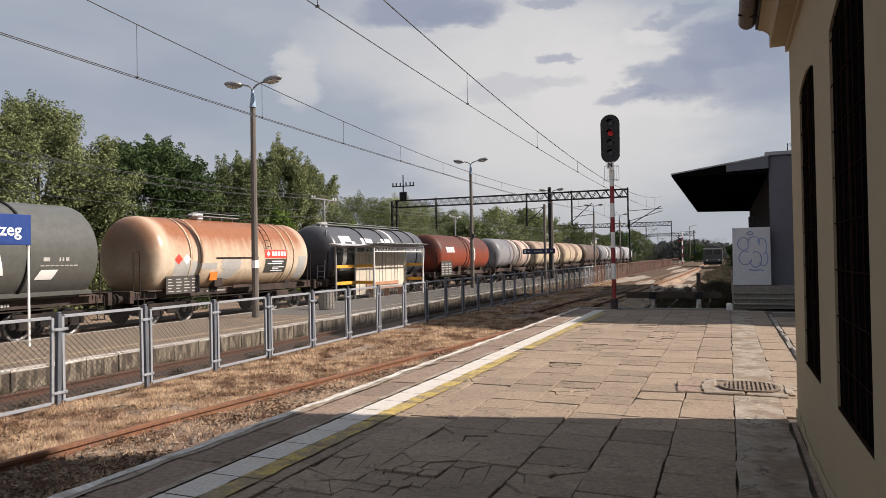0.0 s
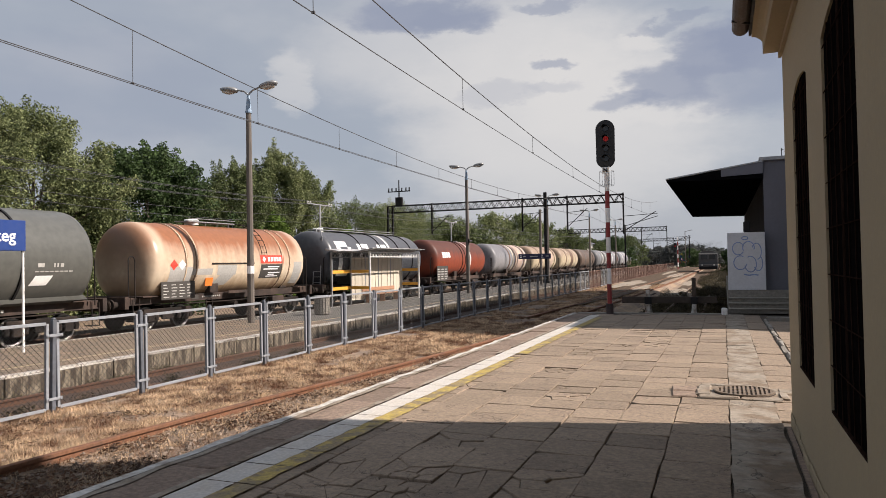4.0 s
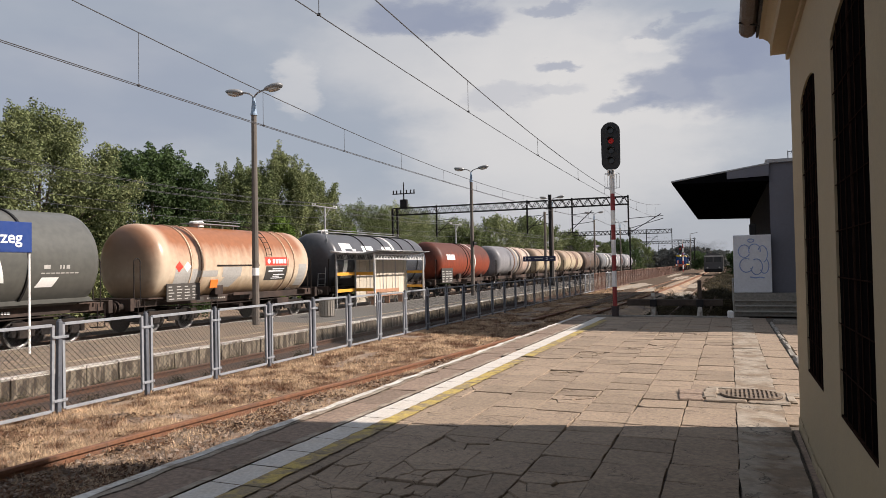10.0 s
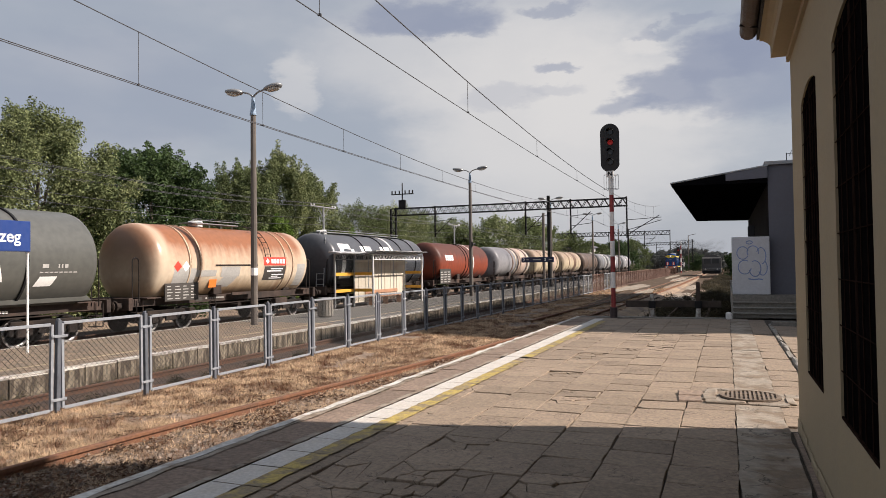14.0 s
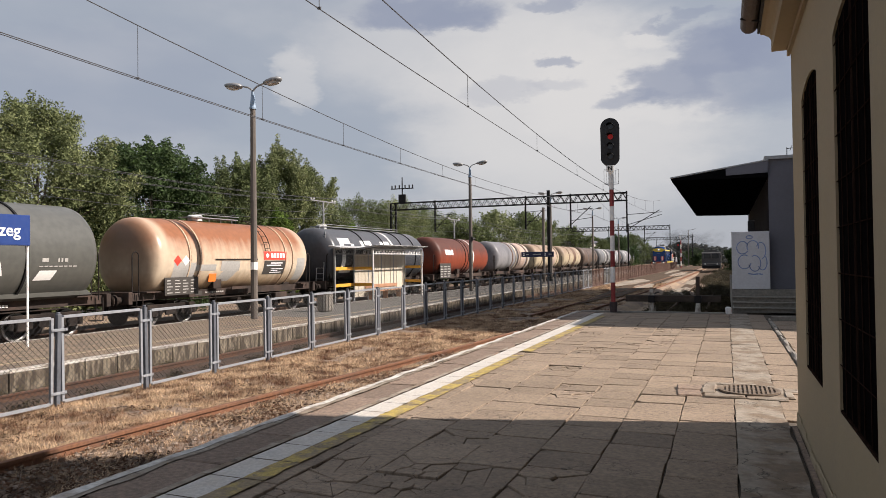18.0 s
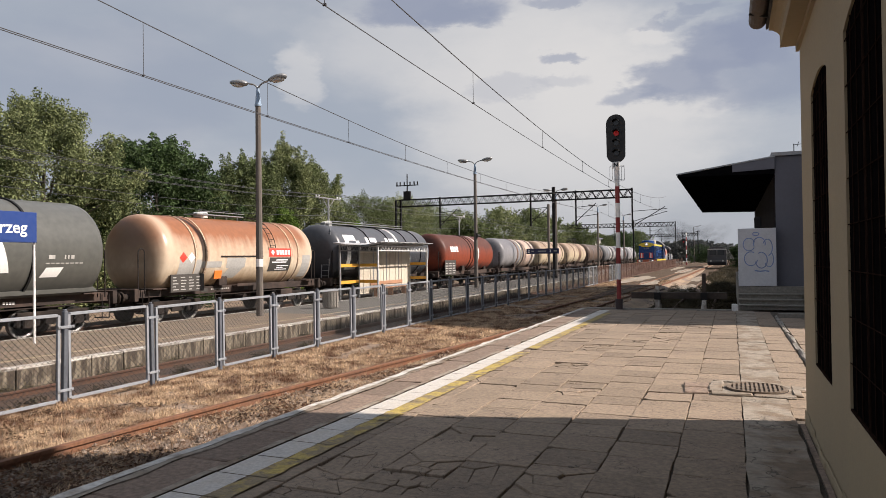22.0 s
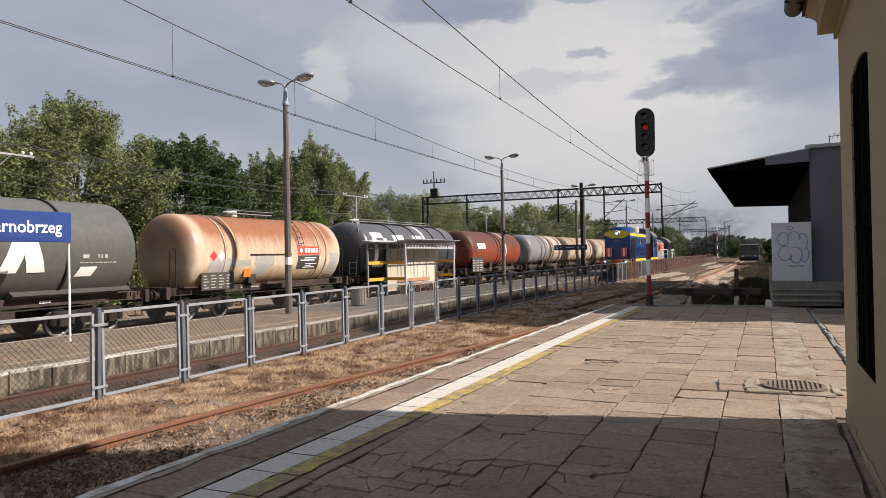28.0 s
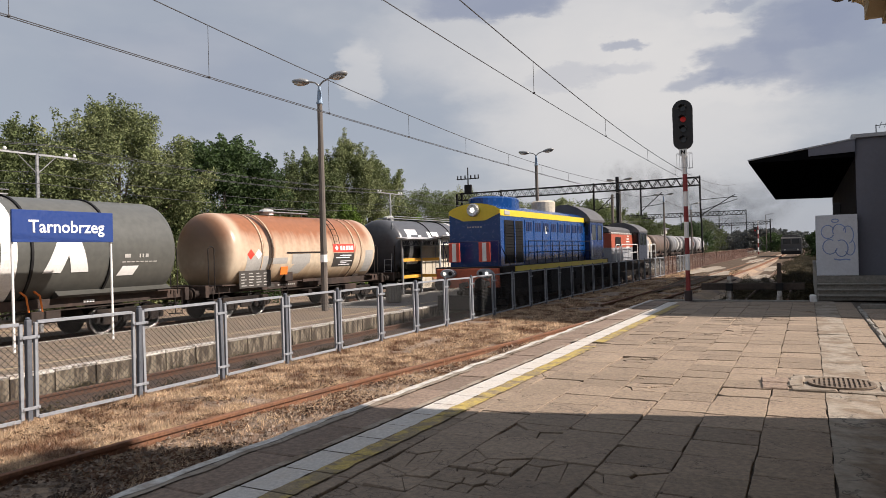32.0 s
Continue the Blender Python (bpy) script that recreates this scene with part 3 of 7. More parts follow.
def build_fence():
    post = B()
    box(post, -0.035, 0.035, -0.034, 0.034, -0.1, 1.405, 0.006)
    box(post, -0.028, 0.028, -0.026, 0.026, 1.40, 1.435, 0.012)
    clamp_b = B()
    box(clamp_b, 0.037, 0.046, -0.135, 0.135, -0.022, 0.022, 0.003)
    for dy in (-0.1, 0.1):
        rod(clamp_b, (0.044, dy, 0), (0.056, dy, 0), 0.012, n=6)
    clamp_me = bpy.data.meshes.new("clamp")
    clamp_b.to_mesh(clamp_me)
    clamp_b.free()
    clamp_me.materials.append(M_FENCE)
    post_me = bpy.data.meshes.new("post")
    post.to_mesh(post_me)
    post.free()
    frame_b = B()
    w, z0, z1, s = PITCH - 0.2, 0.08, 1.36, 0.023
    for y in (0, w):
        box(frame_b, -0.023, 0.023, y - s, y + s, z0, z1, 0.004)
    for z in (z0, z1):
        box(frame_b, -s + 0.001, s - 0.001, s, w - s, z - s, z + s, 0.004)
    frame_me = bpy.data.meshes.new("panel_frame")
    frame_b.to_mesh(frame_me)
    frame_b.free()
    mesh_b = []
    faces = []
    pitch, r = 0.094, 0.0034

    def wire(y, z, y2, z2):
        k = len(mesh_b)
        d = Vector((0, y2 - y, z2 - z)).normalized()
        n = Vector((0, -d.z, d.y)) * r
        for p in ((y, z), (y2, z2)):
            for o in (n, Vector((r, 0, 0)), -n, Vector((-r, 0, 0))):
                mesh_b.append((o.x, p[0] + o.y, p[1] + o.z))
        for a in range(4):
            b = (a + 1) % 4
            faces.append((k + a, k + b, k + 4 + b, k + 4 + a))

    h = z1 - z0
    u = -h
    while u < w:
        a, b = max(u, 0), min(u + h, w)
        if b > a:
            wire(a, z0 + a - u, b, z0 + b - u)
            wire(a, z1 - (a - u), b, z1 - (b - u))
        u += pitch
    net_me = bpy.data.meshes.new("wire_mesh")
    net_me.from_pydata(mesh_b, [], faces)
    net_me.materials.append(M_WIRE)
    rust_net = net_me.copy()
    rust_net.materials[0] = M_FENCE_RUST
    post_me.materials.append(M_FENCEPOST)
    frame_me.materials.append(M_FENCE)
    rusty = [me.copy() for me in (post_me, frame_me)]
    for me in rusty:
        me.materials[0] = M_FENCE_RUST
    fence = thing("fence", "grey-blue steel fence of wire-mesh panels, rusty at the far end", "fence", Matrix.Translation((FENCE_X, 0, FENCE_Z)))
    y = 5.86 - 7 * PITCH
    k = 0
    while y < 150:
        far = y > 52 and not 58 < y < 62
        lean = pose(0, y, RND.uniform(-0.015, 0.015), RND.uniform(-0.7, 0.7), RND.uniform(-1, 1), 0)
        pst = link("post", rusty[0] if far else post_me, fence, lean)
        if y < 52:
            for z in (0.22, 1.17):
                link("clamp", clamp_me, pst, Matrix.Translation((0, 0, z)))
        m = pose(0, y + 0.1, RND.uniform(-0.012, 0.012), RND.uniform(-0.5, 0.5), RND.uniform(-0.6, 0.6), 0)
        p = link("panel_frame", rusty[1] if far else frame_me, fence, m)
        if y < 130:
            link("wire_mesh", rust_net if far else net_me, p)
        y += PITCH
        k += 1


build_fence()


# ---- tank wagons ----
def wagon_paint(name, base, upper, lower, rough=0.4, streak=0.5, lowest=(0.09, 0.07, 0.055), shoulder=None, marks=(0.12, 0.28, 0.56, 0.74)):
    """Tank paint: base colour, another tone over the top, darker below, with downward streaks."""
    m = bpy.data.materials.new(name)
    m.use_nodes = True
    nt, ln = m.node_tree.nodes, m.node_tree.links
    bsdf = nt["Principled BSDF"]
    tc = nt.new("ShaderNodeTexCoord")
    sep = nt.new("ShaderNodeSeparateXYZ")
    ln.new(tc.outputs["Object"], sep.inputs[0])
    mp = nt.new("ShaderNodeMapping")
    mp.inputs["Scale"].default_value = (0.25, 2.4, 0.25)
    ln.new(tc.outputs["Object"], mp.inputs["Vector"])
    n1, n2 = nt.new("ShaderNodeTexNoise"), nt.new("ShaderNodeTexNoise")
    n1.inputs["Scale"].default_value, n1.inputs["Detail"].default_value = 1.6, 6
    n2.inputs["Scale"].default_value, n2.inputs["Detail"].default_value = 5.0, 6
    ln.new(mp.outputs["Vector"], n1.inputs["Vector"])
    ln.new(tc.outputs["Object"], n2.inputs["Vector"])
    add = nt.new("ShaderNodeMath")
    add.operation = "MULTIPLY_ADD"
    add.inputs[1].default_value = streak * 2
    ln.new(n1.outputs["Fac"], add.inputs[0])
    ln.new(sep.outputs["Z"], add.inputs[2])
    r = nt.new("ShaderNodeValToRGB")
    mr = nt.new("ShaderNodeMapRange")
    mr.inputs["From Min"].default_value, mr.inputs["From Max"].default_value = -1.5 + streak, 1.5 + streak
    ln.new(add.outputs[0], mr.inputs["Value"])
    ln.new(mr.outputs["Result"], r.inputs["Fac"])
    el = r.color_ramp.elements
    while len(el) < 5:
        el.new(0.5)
    for e, (p, c) in zip(el, zip((0.0, *marks), (lowest, lower, base, tuple(0.5 * (a + b) for a, b in zip(base, upper)), upper))):
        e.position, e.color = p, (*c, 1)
    mix = nt.new("ShaderNodeMix")
    mix.data_type, mix.blend_type = "RGBA", "MULTIPLY"
    mix.inputs["Factor"].default_value = 1.0
    g = nt.new("ShaderNodeValToRGB")
    g.color_ramp.elements[0].position, g.color_ramp.elements[0].color = 0.35, (0.9, 0.89, 0.88, 1)
    g.color_ramp.elements[1].position, g.color_ramp.elements[1].color = 0.65, (1.08, 1.06, 1.04, 1)
    ln.new(n2.outputs["Fac"], g.inputs["Fac"])
    ln.new(r.outputs["Color"], mix.inputs["A"])
    ln.new(g.outputs["Color"], mix.inputs["B"])
    out = mix.outputs["Result"]
    if shoulder:
        # pale glare painted on shoulders, domes browned for shade and dirt, rust beside hoops
        for at, width, tint, most in ((shoulder - 0.1, 0.5, (0.60, 0.50, 0.38), 0.7), (shoulder - 2.05, 0.22, (0.22, 0.095, 0.05), 0.5), (shoulder + 0.62, 0.55, (0.19, 0.125, 0.08), 1.0)):
            far = nt.new("ShaderNodeMath")
            far.operation = "ABSOLUTE"
            ln.new(sep.outputs["Y"], far.inputs[0])
            gap = nt.new("ShaderNodeMath")
            gap.operation = "SUBTRACT"
            ln.new(far.outputs[0], gap.inputs[0])
            gap.inputs[1].default_value = at
            ab = nt.new("ShaderNodeMath")
            ab.operation = "ABSOLUTE"
            ln.new(gap.outputs[0], ab.inputs[0])
            near = nt.new("ShaderNodeMapRange")
            near.interpolation_type = "SMOOTHSTEP"
            near.inputs["From Min"].default_value, near.inputs["From Max"].default_value = width, 0.0
            near.inputs["To Max"].default_value = most * 1.6
            ln.new(ab.outputs[0], near.inputs["Value"])
            ragged = nt.new("ShaderNodeMath")
            ragged.operation = "MULTIPLY"
            ln.new(near.outputs["Result"], ragged.inputs[0])
            ln.new(n1.outputs["Fac"], ragged.inputs[1])
            sheen_rust_mix = nt.new("ShaderNodeMix")
            sheen_rust_mix.data_type = "RGBA"
            sheen_rust_mix.inputs["B"].default_value = (*tint, 1)
            ln.new(ragged.outputs[0], sheen_rust_mix.inputs["Factor"])
            ln.new(out, sheen_rust_mix.inputs["A"])
            out = sheen_rust_mix.outputs["Result"]
    ln.new(out, bsdf.inputs["Base Color"])
    bsdf.inputs["Roughness"].default_value = rough
    bsdf.inputs["Specular IOR Level"].default_value = 0.4
    return m


M_UNDER = surface("dark_underframe", (0.018, 0.015, 0.014), 0.85, vary=0.35, second=(0.036, 0.027, 0.022), gloss=0.2)
M_SOLE = surface("brown_sole_bar", (0.040, 0.030, 0.026), 0.75, vary=0.35, fine=6, coarse=0.8, second=(0.07, 0.045, 0.035), gloss=0.3)
M_WHEEL = surface("wheel_steel", (0.10, 0.085, 0.075), 0.6, metal=0.5, vary=0.3)
M_BRIGHT = surface("bright_tread", (0.5, 0.48, 0.46), 0.35, metal=0.8, vary=0.1)
M_BANDDARK = surface("black_band", (0.012, 0.012, 0.013), 0.6, vary=0.2, gloss=0.25)
M_BANDLIGHT = surface("pale_band", (0.55, 0.42, 0.30), 0.6, vary=0.15)
M_BANDWHITE = surface("white_band", (0.72, 0.70, 0.67), 0.5, vary=0.1)
M_PLATE = surface("white_plate", (0.74, 0.74, 0.72), 0.5, vary=0.05)
M_REDPLATE = surface("red_plate", (0.62, 0.06, 0.04), 0.5, vary=0.06)
M_ORANGEPLATE = surface("orange_plate", (0.72, 0.19, 0.03), 0.5, vary=0.06)
M_BOARD = surface("dark_data_board", (0.05, 0.045, 0.04), 0.7, vary=0.2)
M_PALEGREY = surface("pale_grey_patch", (0.40, 0.39, 0.37), 0.5, vary=0.12)

TANK_X, RAIL_Z, AXIS_Z = -21.0, -0.68, 1.97


def dome_profile(half, r, nose, roll=0.35):
    pts = [(-half - nose, 0.02)]
    for k in range(1, 9):
        a = k / 8 * math.pi / 2
        pts.append((-half - nose * math.cos(a) ** 0.8, r * math.sin(a) ** 0.75))
    return pts + [(-half * 0.5, r), (0, r), (half * 0.5, r)] + [(-s, q) for s, q in reversed(pts)]


def hoop(bm, y, r, w, h, n=44, lo=-1.2, hi=None):
    """A band round the shell."""
    ring = []
    for k in range(n):
        a = 2 * math.pi * k / n
        c, s = math.cos(a), math.sin(a)
        ring.append([bm.verts.new(((r + dr) * c, y + dy, (r + dr) * s)) for dr, dy in ((-0.01, -w / 2), (h, -w / 2), (h, w / 2), (-0.01, w / 2))])
    for k in range(n):
        a, b = ring[k], ring[(k + 1) % n]
        for j in range(3):
            bm.faces.new((a[j], b[j], b[j + 1], a[j + 1]))
    bmesh.ops.recalc_face_normals(bm, faces=bm.faces)
    return bm


def patch(bm, y0, y1, a0, a1, r, n=10, skew=0.0):
    """A sheet lying on the shell between two angles (degrees above the side)."""
    rows = []
    for k in range(n + 1):
        a = radians(a0 + (a1 - a0) * k / n)
        s = skew * k / n
        rows.append((bm.verts.new((r * math.cos(a), y0 + s, r * math.sin(a))), bm.verts.new((r * math.cos(a), y1 + s, r * math.sin(a)))))
    for a, b in zip(rows, rows[1:]):
        bm.faces.new((a[0], a[1], b[1], b[0]))
    return bm


def bogie(parent, y):
    b = B()
    for x in (-1.02, 1.02):
        box(b, x - 0.06, x + 0.06, y - 1.25, y + 1.25, -2.02, -1.82, 0.02)
        for dy in (-0.9, 0.9):
            box(b, x - 0.1, x + 0.1, y + dy - 0.17, y + dy + 0.17, -2.32, -1.98, 0.03)
            for k in (-0.32, 0.32):
                rod(b, (x, y + dy + k, -2.25), (x, y + dy + k, -1.9), 0.09, n=8)
        box(b, x - 0.05, x + 0.05, y - 0.3, y + 0.3, -2.25, -1.95, 0.02)
    box(b, -1.0, 1.0, y - 0.2, y + 0.2, -2.0, -1.7, 0.02)
    ob = part("bogie", b, M_UNDER, parent)
    for dy in (-0.9, 0.9):
        w = B()
        for x in (-0.75, 0.75):
            s = math.copysign(1, x)
            turned(w, [(x - 0.065, 0.2), (x - 0.065, 0.44), (x + 0.065, 0.46)] if s < 0 else [(x - 0.065, 0.46), (x + 0.065, 0.44), (x + 0.065, 0.2)], "X", 24, (0, y + dy, -2.19))
        rod(w, (-0.75, y + dy, -2.19), (0.75, y + dy, -2.19), 0.08)
        part("wheelset", w, M_WHEEL, ob)
        part("wheel_rim", turned(B(), [(0.817, 0.375), (0.823, 0.385), (0.823, 0.445), (0.817, 0.452)], "X", 28, (0, y + dy, -2.19)), M_BRIGHT, ob, "bright worn wheel rim")


def tank_wagon(label, y, half, r, paint, nose=0.55, hoops=(), frame_half=None, side_rails=True, walkway=None, ladder=None, group="standing tank wagons", axis=None):
    """A bogie tank wagon: its origin is on the tank's axis."""
    w = thing("tank_wagon", label, "tank wagon", Matrix.Translation((TANK_X, y, AXIS_Z)), group)
    axis = (axis or AXIS_Z) - AXIS_Z
    fh = frame_half or half + nose + 0.5
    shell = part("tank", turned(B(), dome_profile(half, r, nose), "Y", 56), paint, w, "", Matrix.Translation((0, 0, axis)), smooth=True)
    for hy, hw, hh, hm in hoops:
        part("band", hoop(B(), hy, r, hw, hh), hm, shell, smooth=False)
    f = B()
    for x in (-0.95, 0.95):
        box(f, x - 0.09, x + 0.09, -fh, fh, -1.62, -1.36, 0.012)
        box(f, x - 0.11, x + 0.11, -fh, fh, -1.64, -1.60)
    for s in (-1, 1):
        box(f, -1.25, 1.25, s * fh - 0.09, s * fh + 0.09, -1.75, -1.3, 0.012)
        box(f, -1.35, 1.35, s * (fh - 1.0) - 0.35, s * (fh - 1.0) + 0.35, -1.36, -1.32)
    part("underframe", f, M_SOLE, w)
    for s in (-1, 1):
        sd = B()
        box(sd, -1.05, 1.05, s * (half - 0.9) - 0.25, s * (half - 0.9) + 0.25, -1.36, -r * 0.6, 0.02)
        part("saddle", sd, M_UNDER, w)
        bogie(w, s * (fh - 2.2))
        for x in (-0.875, 0.875):
            bf = B()
            turned(bf, [(0, 0.13), (0.33, 0.12), (0.34, 0.07), (0.52, 0.07), (0.53, 0.2), (0.57, 0.22), (0.60, 0.16)], "Y", 14)
            bmesh.ops.transform(bf, matrix=Matrix.Translation((x, s * fh, -1.59)) @ Matrix.Diagonal((1, s, 1, 1)), verts=bf.verts)
            bmesh.ops.recalc_face_normals(bf, faces=bf.faces)
            part("buffer", bf, M_UNDER, w)
        g = B()
        x = 1.2
        for dy in (-0.28, 0.02):
            rod(g, (x, s * (fh - 0.4) + dy, -1.5), (x, s * (fh - 0.4) + dy, 0.0), 0.022, n=6)
        for j in range(6):
            a, b = math.pi * j / 6, math.pi * (j + 1) / 6
            mid = s * (fh - 0.4) - 0.13
            rod(g, (x, mid + 0.15 * math.cos(a), 0.15 * math.sin(a)), (x, mid + 0.15 * math.cos(b), 0.15 * math.sin(b)), 0.022, n=6)
        part("grab_rail", g, M_UNDER, w)
        st = B()
        for z in (-2.2, -1.85):
            box(st, 1.05, 1.4, s * (fh - 0.4) - 0.28, s * (fh - 0.4) + 0.05, z, z + 0.03)
        for dy in (-0.26, 0.03):
            rod(st, (1.38, s * (fh - 0.4) + dy, -2.2), (1.38, s * (fh - 0.4) + dy, -1.4), 0.018, n=5)
        part("step", st, M_UNDER, w)
    part("air_reservoir", rod(B(), (0.55, -0.9, -1.75), (0.55, 0.5, -1.75), 0.2, n=12), M_UNDER, w)
    part("brake_cylinder", rod(rod(B(), (0.2, 0.9, -1.8), (0.2, 1.5, -1.8), 0.16, n=12), (0.2, 1.4, -1.8), (0.2, 2.6, -1.8), 0.03, n=6), M_UNDER, w)
    part("side_pipe", pipe(B(), [(1.07, -fh + 1.5, -1.7), (1.07, -0.4, -1.74), (1.07, 0.4, -1.74), (1.07, fh - 1.5, -1.7)], 0.025, 6), M_UNDER, w)
    part("outlet_valve", turned(turned(B(), [(-2.0, 0.12), (-1.5, 0.12), (-1.35, 0.2)], "Z", 12), [(0.2, 0.1), (1.15, 0.1), (1.2, 0.14), (1.26, 0.14)], "X", 12, (0, 0, -1.9)), M_UNDER, w)
    for y0, y1, z0, z1 in ((-1.7, -1.2, -1.34, -0.95), (2.6, 3.5, -2.05, -1.7)):
        part("equipment_box", box(B(), 1.0, 1.3, y0, y1, z0, z1, 0.02), M_SOLE, w)
    part("side_step", box(box(B(), 1.06, 1.34, -0.6, 0.9, -1.42, -1.38), 1.3, 1.34, -0.6, 0.9, -1.38, -1.3), M_SOLE, w)
    part("hand_wheel", hoop(B(), 0, 0.19, 0.03, 0.03, 18), M_UNDER, w, "", pose(1.16, -1.6, -1.75, 0, 0, 90))
    if walkway:
        a, b = walkway
        wk = box(B(), -0.35, 0.35, a, b, r + 0.06, r + 0.10)
        for k in range(4):
            yy = a + (b - a) * (k + 0.5) / 4
            rod(wk, (0.3, yy, r - 0.1), (0.3, yy, r + 0.08), 0.02, n=5)
        rod(wk, (0.38, a, r + 0.2), (0.38, b, r + 0.2), 0.018, n=5)
        part("walkway", wk, M_STEEL, w)
        dm = turned(B(), [(r - 0.05, 0.3), (r + 0.16, 0.3), (r + 0.19, 0.26)], "Z", 16)
        bmesh.ops.translate(dm, verts=dm.verts, vec=(0, a + 0.6, 0))
        part("manhole_dome", dm, M_PLATE, w)
    if ladder is not None:
        ld = B()
        for dy in (-0.19, 0.19):
            pipe(ld, [((r + 0.1) * math.cos(radians(a)), ladder + dy, (r + 0.1) * math.sin(radians(a))) for a in range(8, 86, 11)], 0.018, 5)
        for a in range(12, 82, 10):
            c, s = (r + 0.1) * math.cos(radians(a)), (r + 0.1) * math.sin(radians(a))
            rod(ld, (c, ladder - 0.19, s), (c, ladder + 0.19, s), 0.013, n=5)
        part("ladder", ld, M_UNDER, w)
    return w, shell


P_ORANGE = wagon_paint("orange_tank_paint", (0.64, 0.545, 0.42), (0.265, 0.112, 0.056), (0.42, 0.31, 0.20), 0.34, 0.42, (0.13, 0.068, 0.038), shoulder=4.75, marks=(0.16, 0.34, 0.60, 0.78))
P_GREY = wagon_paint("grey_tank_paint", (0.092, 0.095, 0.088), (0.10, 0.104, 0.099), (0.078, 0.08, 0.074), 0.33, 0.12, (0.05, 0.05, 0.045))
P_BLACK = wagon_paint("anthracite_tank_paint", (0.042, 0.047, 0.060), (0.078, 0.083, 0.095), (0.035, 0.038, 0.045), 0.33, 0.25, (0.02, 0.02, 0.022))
P_RED = wagon_paint("red_tank_paint", (0.265, 0.052, 0.022), (0.085, 0.028, 0.019), (0.12, 0.034, 0.022), 0.55, 0.9, (0.04, 0.024, 0.02))
P_SILVER = wagon_paint("silver_tank_paint", (0.27, 0.27, 0.285), (0.17, 0.17, 0.185), (0.16, 0.155, 0.155), 0.42, 0.6)
P_CREAM = wagon_paint("cream_tank_paint", (0.54, 0.46, 0.32), (0.27, 0.20, 0.145), (0.30, 0.24, 0.17), 0.5, 0.9)
P_DARK = wagon_paint("dark_grey_tank_paint", (0.16, 0.16, 0.165), (0.12, 0.12, 0.125), (0.10, 0.10, 0.10), 0.4, 0.4)

M_HOOPLINE = surface("brown_line_beside_hoop", (0.12, 0.058, 0.034), 0.8, vary=0.4, fine=8, coarse=2)
W_GREY, S_GREY = tank_wagon("dark green-grey bogie tank wagon with black bands", 9.75, 7.3, 1.66, P_GREY, 0.5, [(2.45, 0.07, 0.05, M_BANDDARK), (4.95, 0.07, 0.05, M_BANDDARK), (-0.05, 0.07, 0.05, M_BANDDARK), (-2.5, 0.07, 0.05, M_BANDDARK), (1.82, 0.45, 0.006, M_BANDWHITE)], walkway=(-3, 2.6), axis=2.0)
W_ORANGE, S_ORANGE = tank_wagon("rust-streaked orange and beige bogie tank wagon", 25.0, 4.7, 1.57, P_ORANGE, 0.55, [*((a, 0.055, 0.03, M_BANDLIGHT) for a in (-3.35, -2.75, 3.05, 3.65)), *((a + d, 0.035, 0.004, M_HOOPLINE) for a in (-3.35, -2.75, 3.05, 3.65) for d in (-0.05, 0.055))], walkway=(-1.9, 1.1), ladder=1.55, frame_half=6.0, axis=1.9)
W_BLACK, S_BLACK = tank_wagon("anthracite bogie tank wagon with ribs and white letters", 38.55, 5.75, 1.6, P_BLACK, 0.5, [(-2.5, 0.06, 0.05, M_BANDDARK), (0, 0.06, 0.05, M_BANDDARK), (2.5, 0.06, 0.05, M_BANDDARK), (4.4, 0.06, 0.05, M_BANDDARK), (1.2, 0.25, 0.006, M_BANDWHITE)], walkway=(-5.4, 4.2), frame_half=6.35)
W_RED, S_RED = tank_wagon("dark red bogie tank wagon with a pale hoop", 53.3, 5.3, 1.5, P_RED, 0.5, [(-0.3, 0.05, 0.04, M_UNDER), (0.35, 0.05, 0.04, M_UNDER), (1.6, 0.18, 0.02, M_BANDWHITE)], frame_half=6.4)
M_BANDBROWN = surface("brown_band", (0.13, 0.075, 0.05), 0.6, vary=0.3)
M_BANDCREAM = surface("cream_band", (0.60, 0.52, 0.42), 0.6, vary=0.2)
M_BANDPINK = surface("pinkish_band", (0.44, 0.33, 0.27), 0.6, vary=0.25)
M_BANDGREY = surface("grey_band", (0.24, 0.25, 0.27), 0.5, vary=0.2)
M_BANDRED = surface("dark_red_band", (0.13, 0.05, 0.04), 0.6, vary=0.25)
P_BROWN = wagon_paint("brown_tank_paint", (0.12, 0.085, 0.065), (0.10, 0.07, 0.055), (0.08, 0.06, 0.05), 0.5, 0.4)
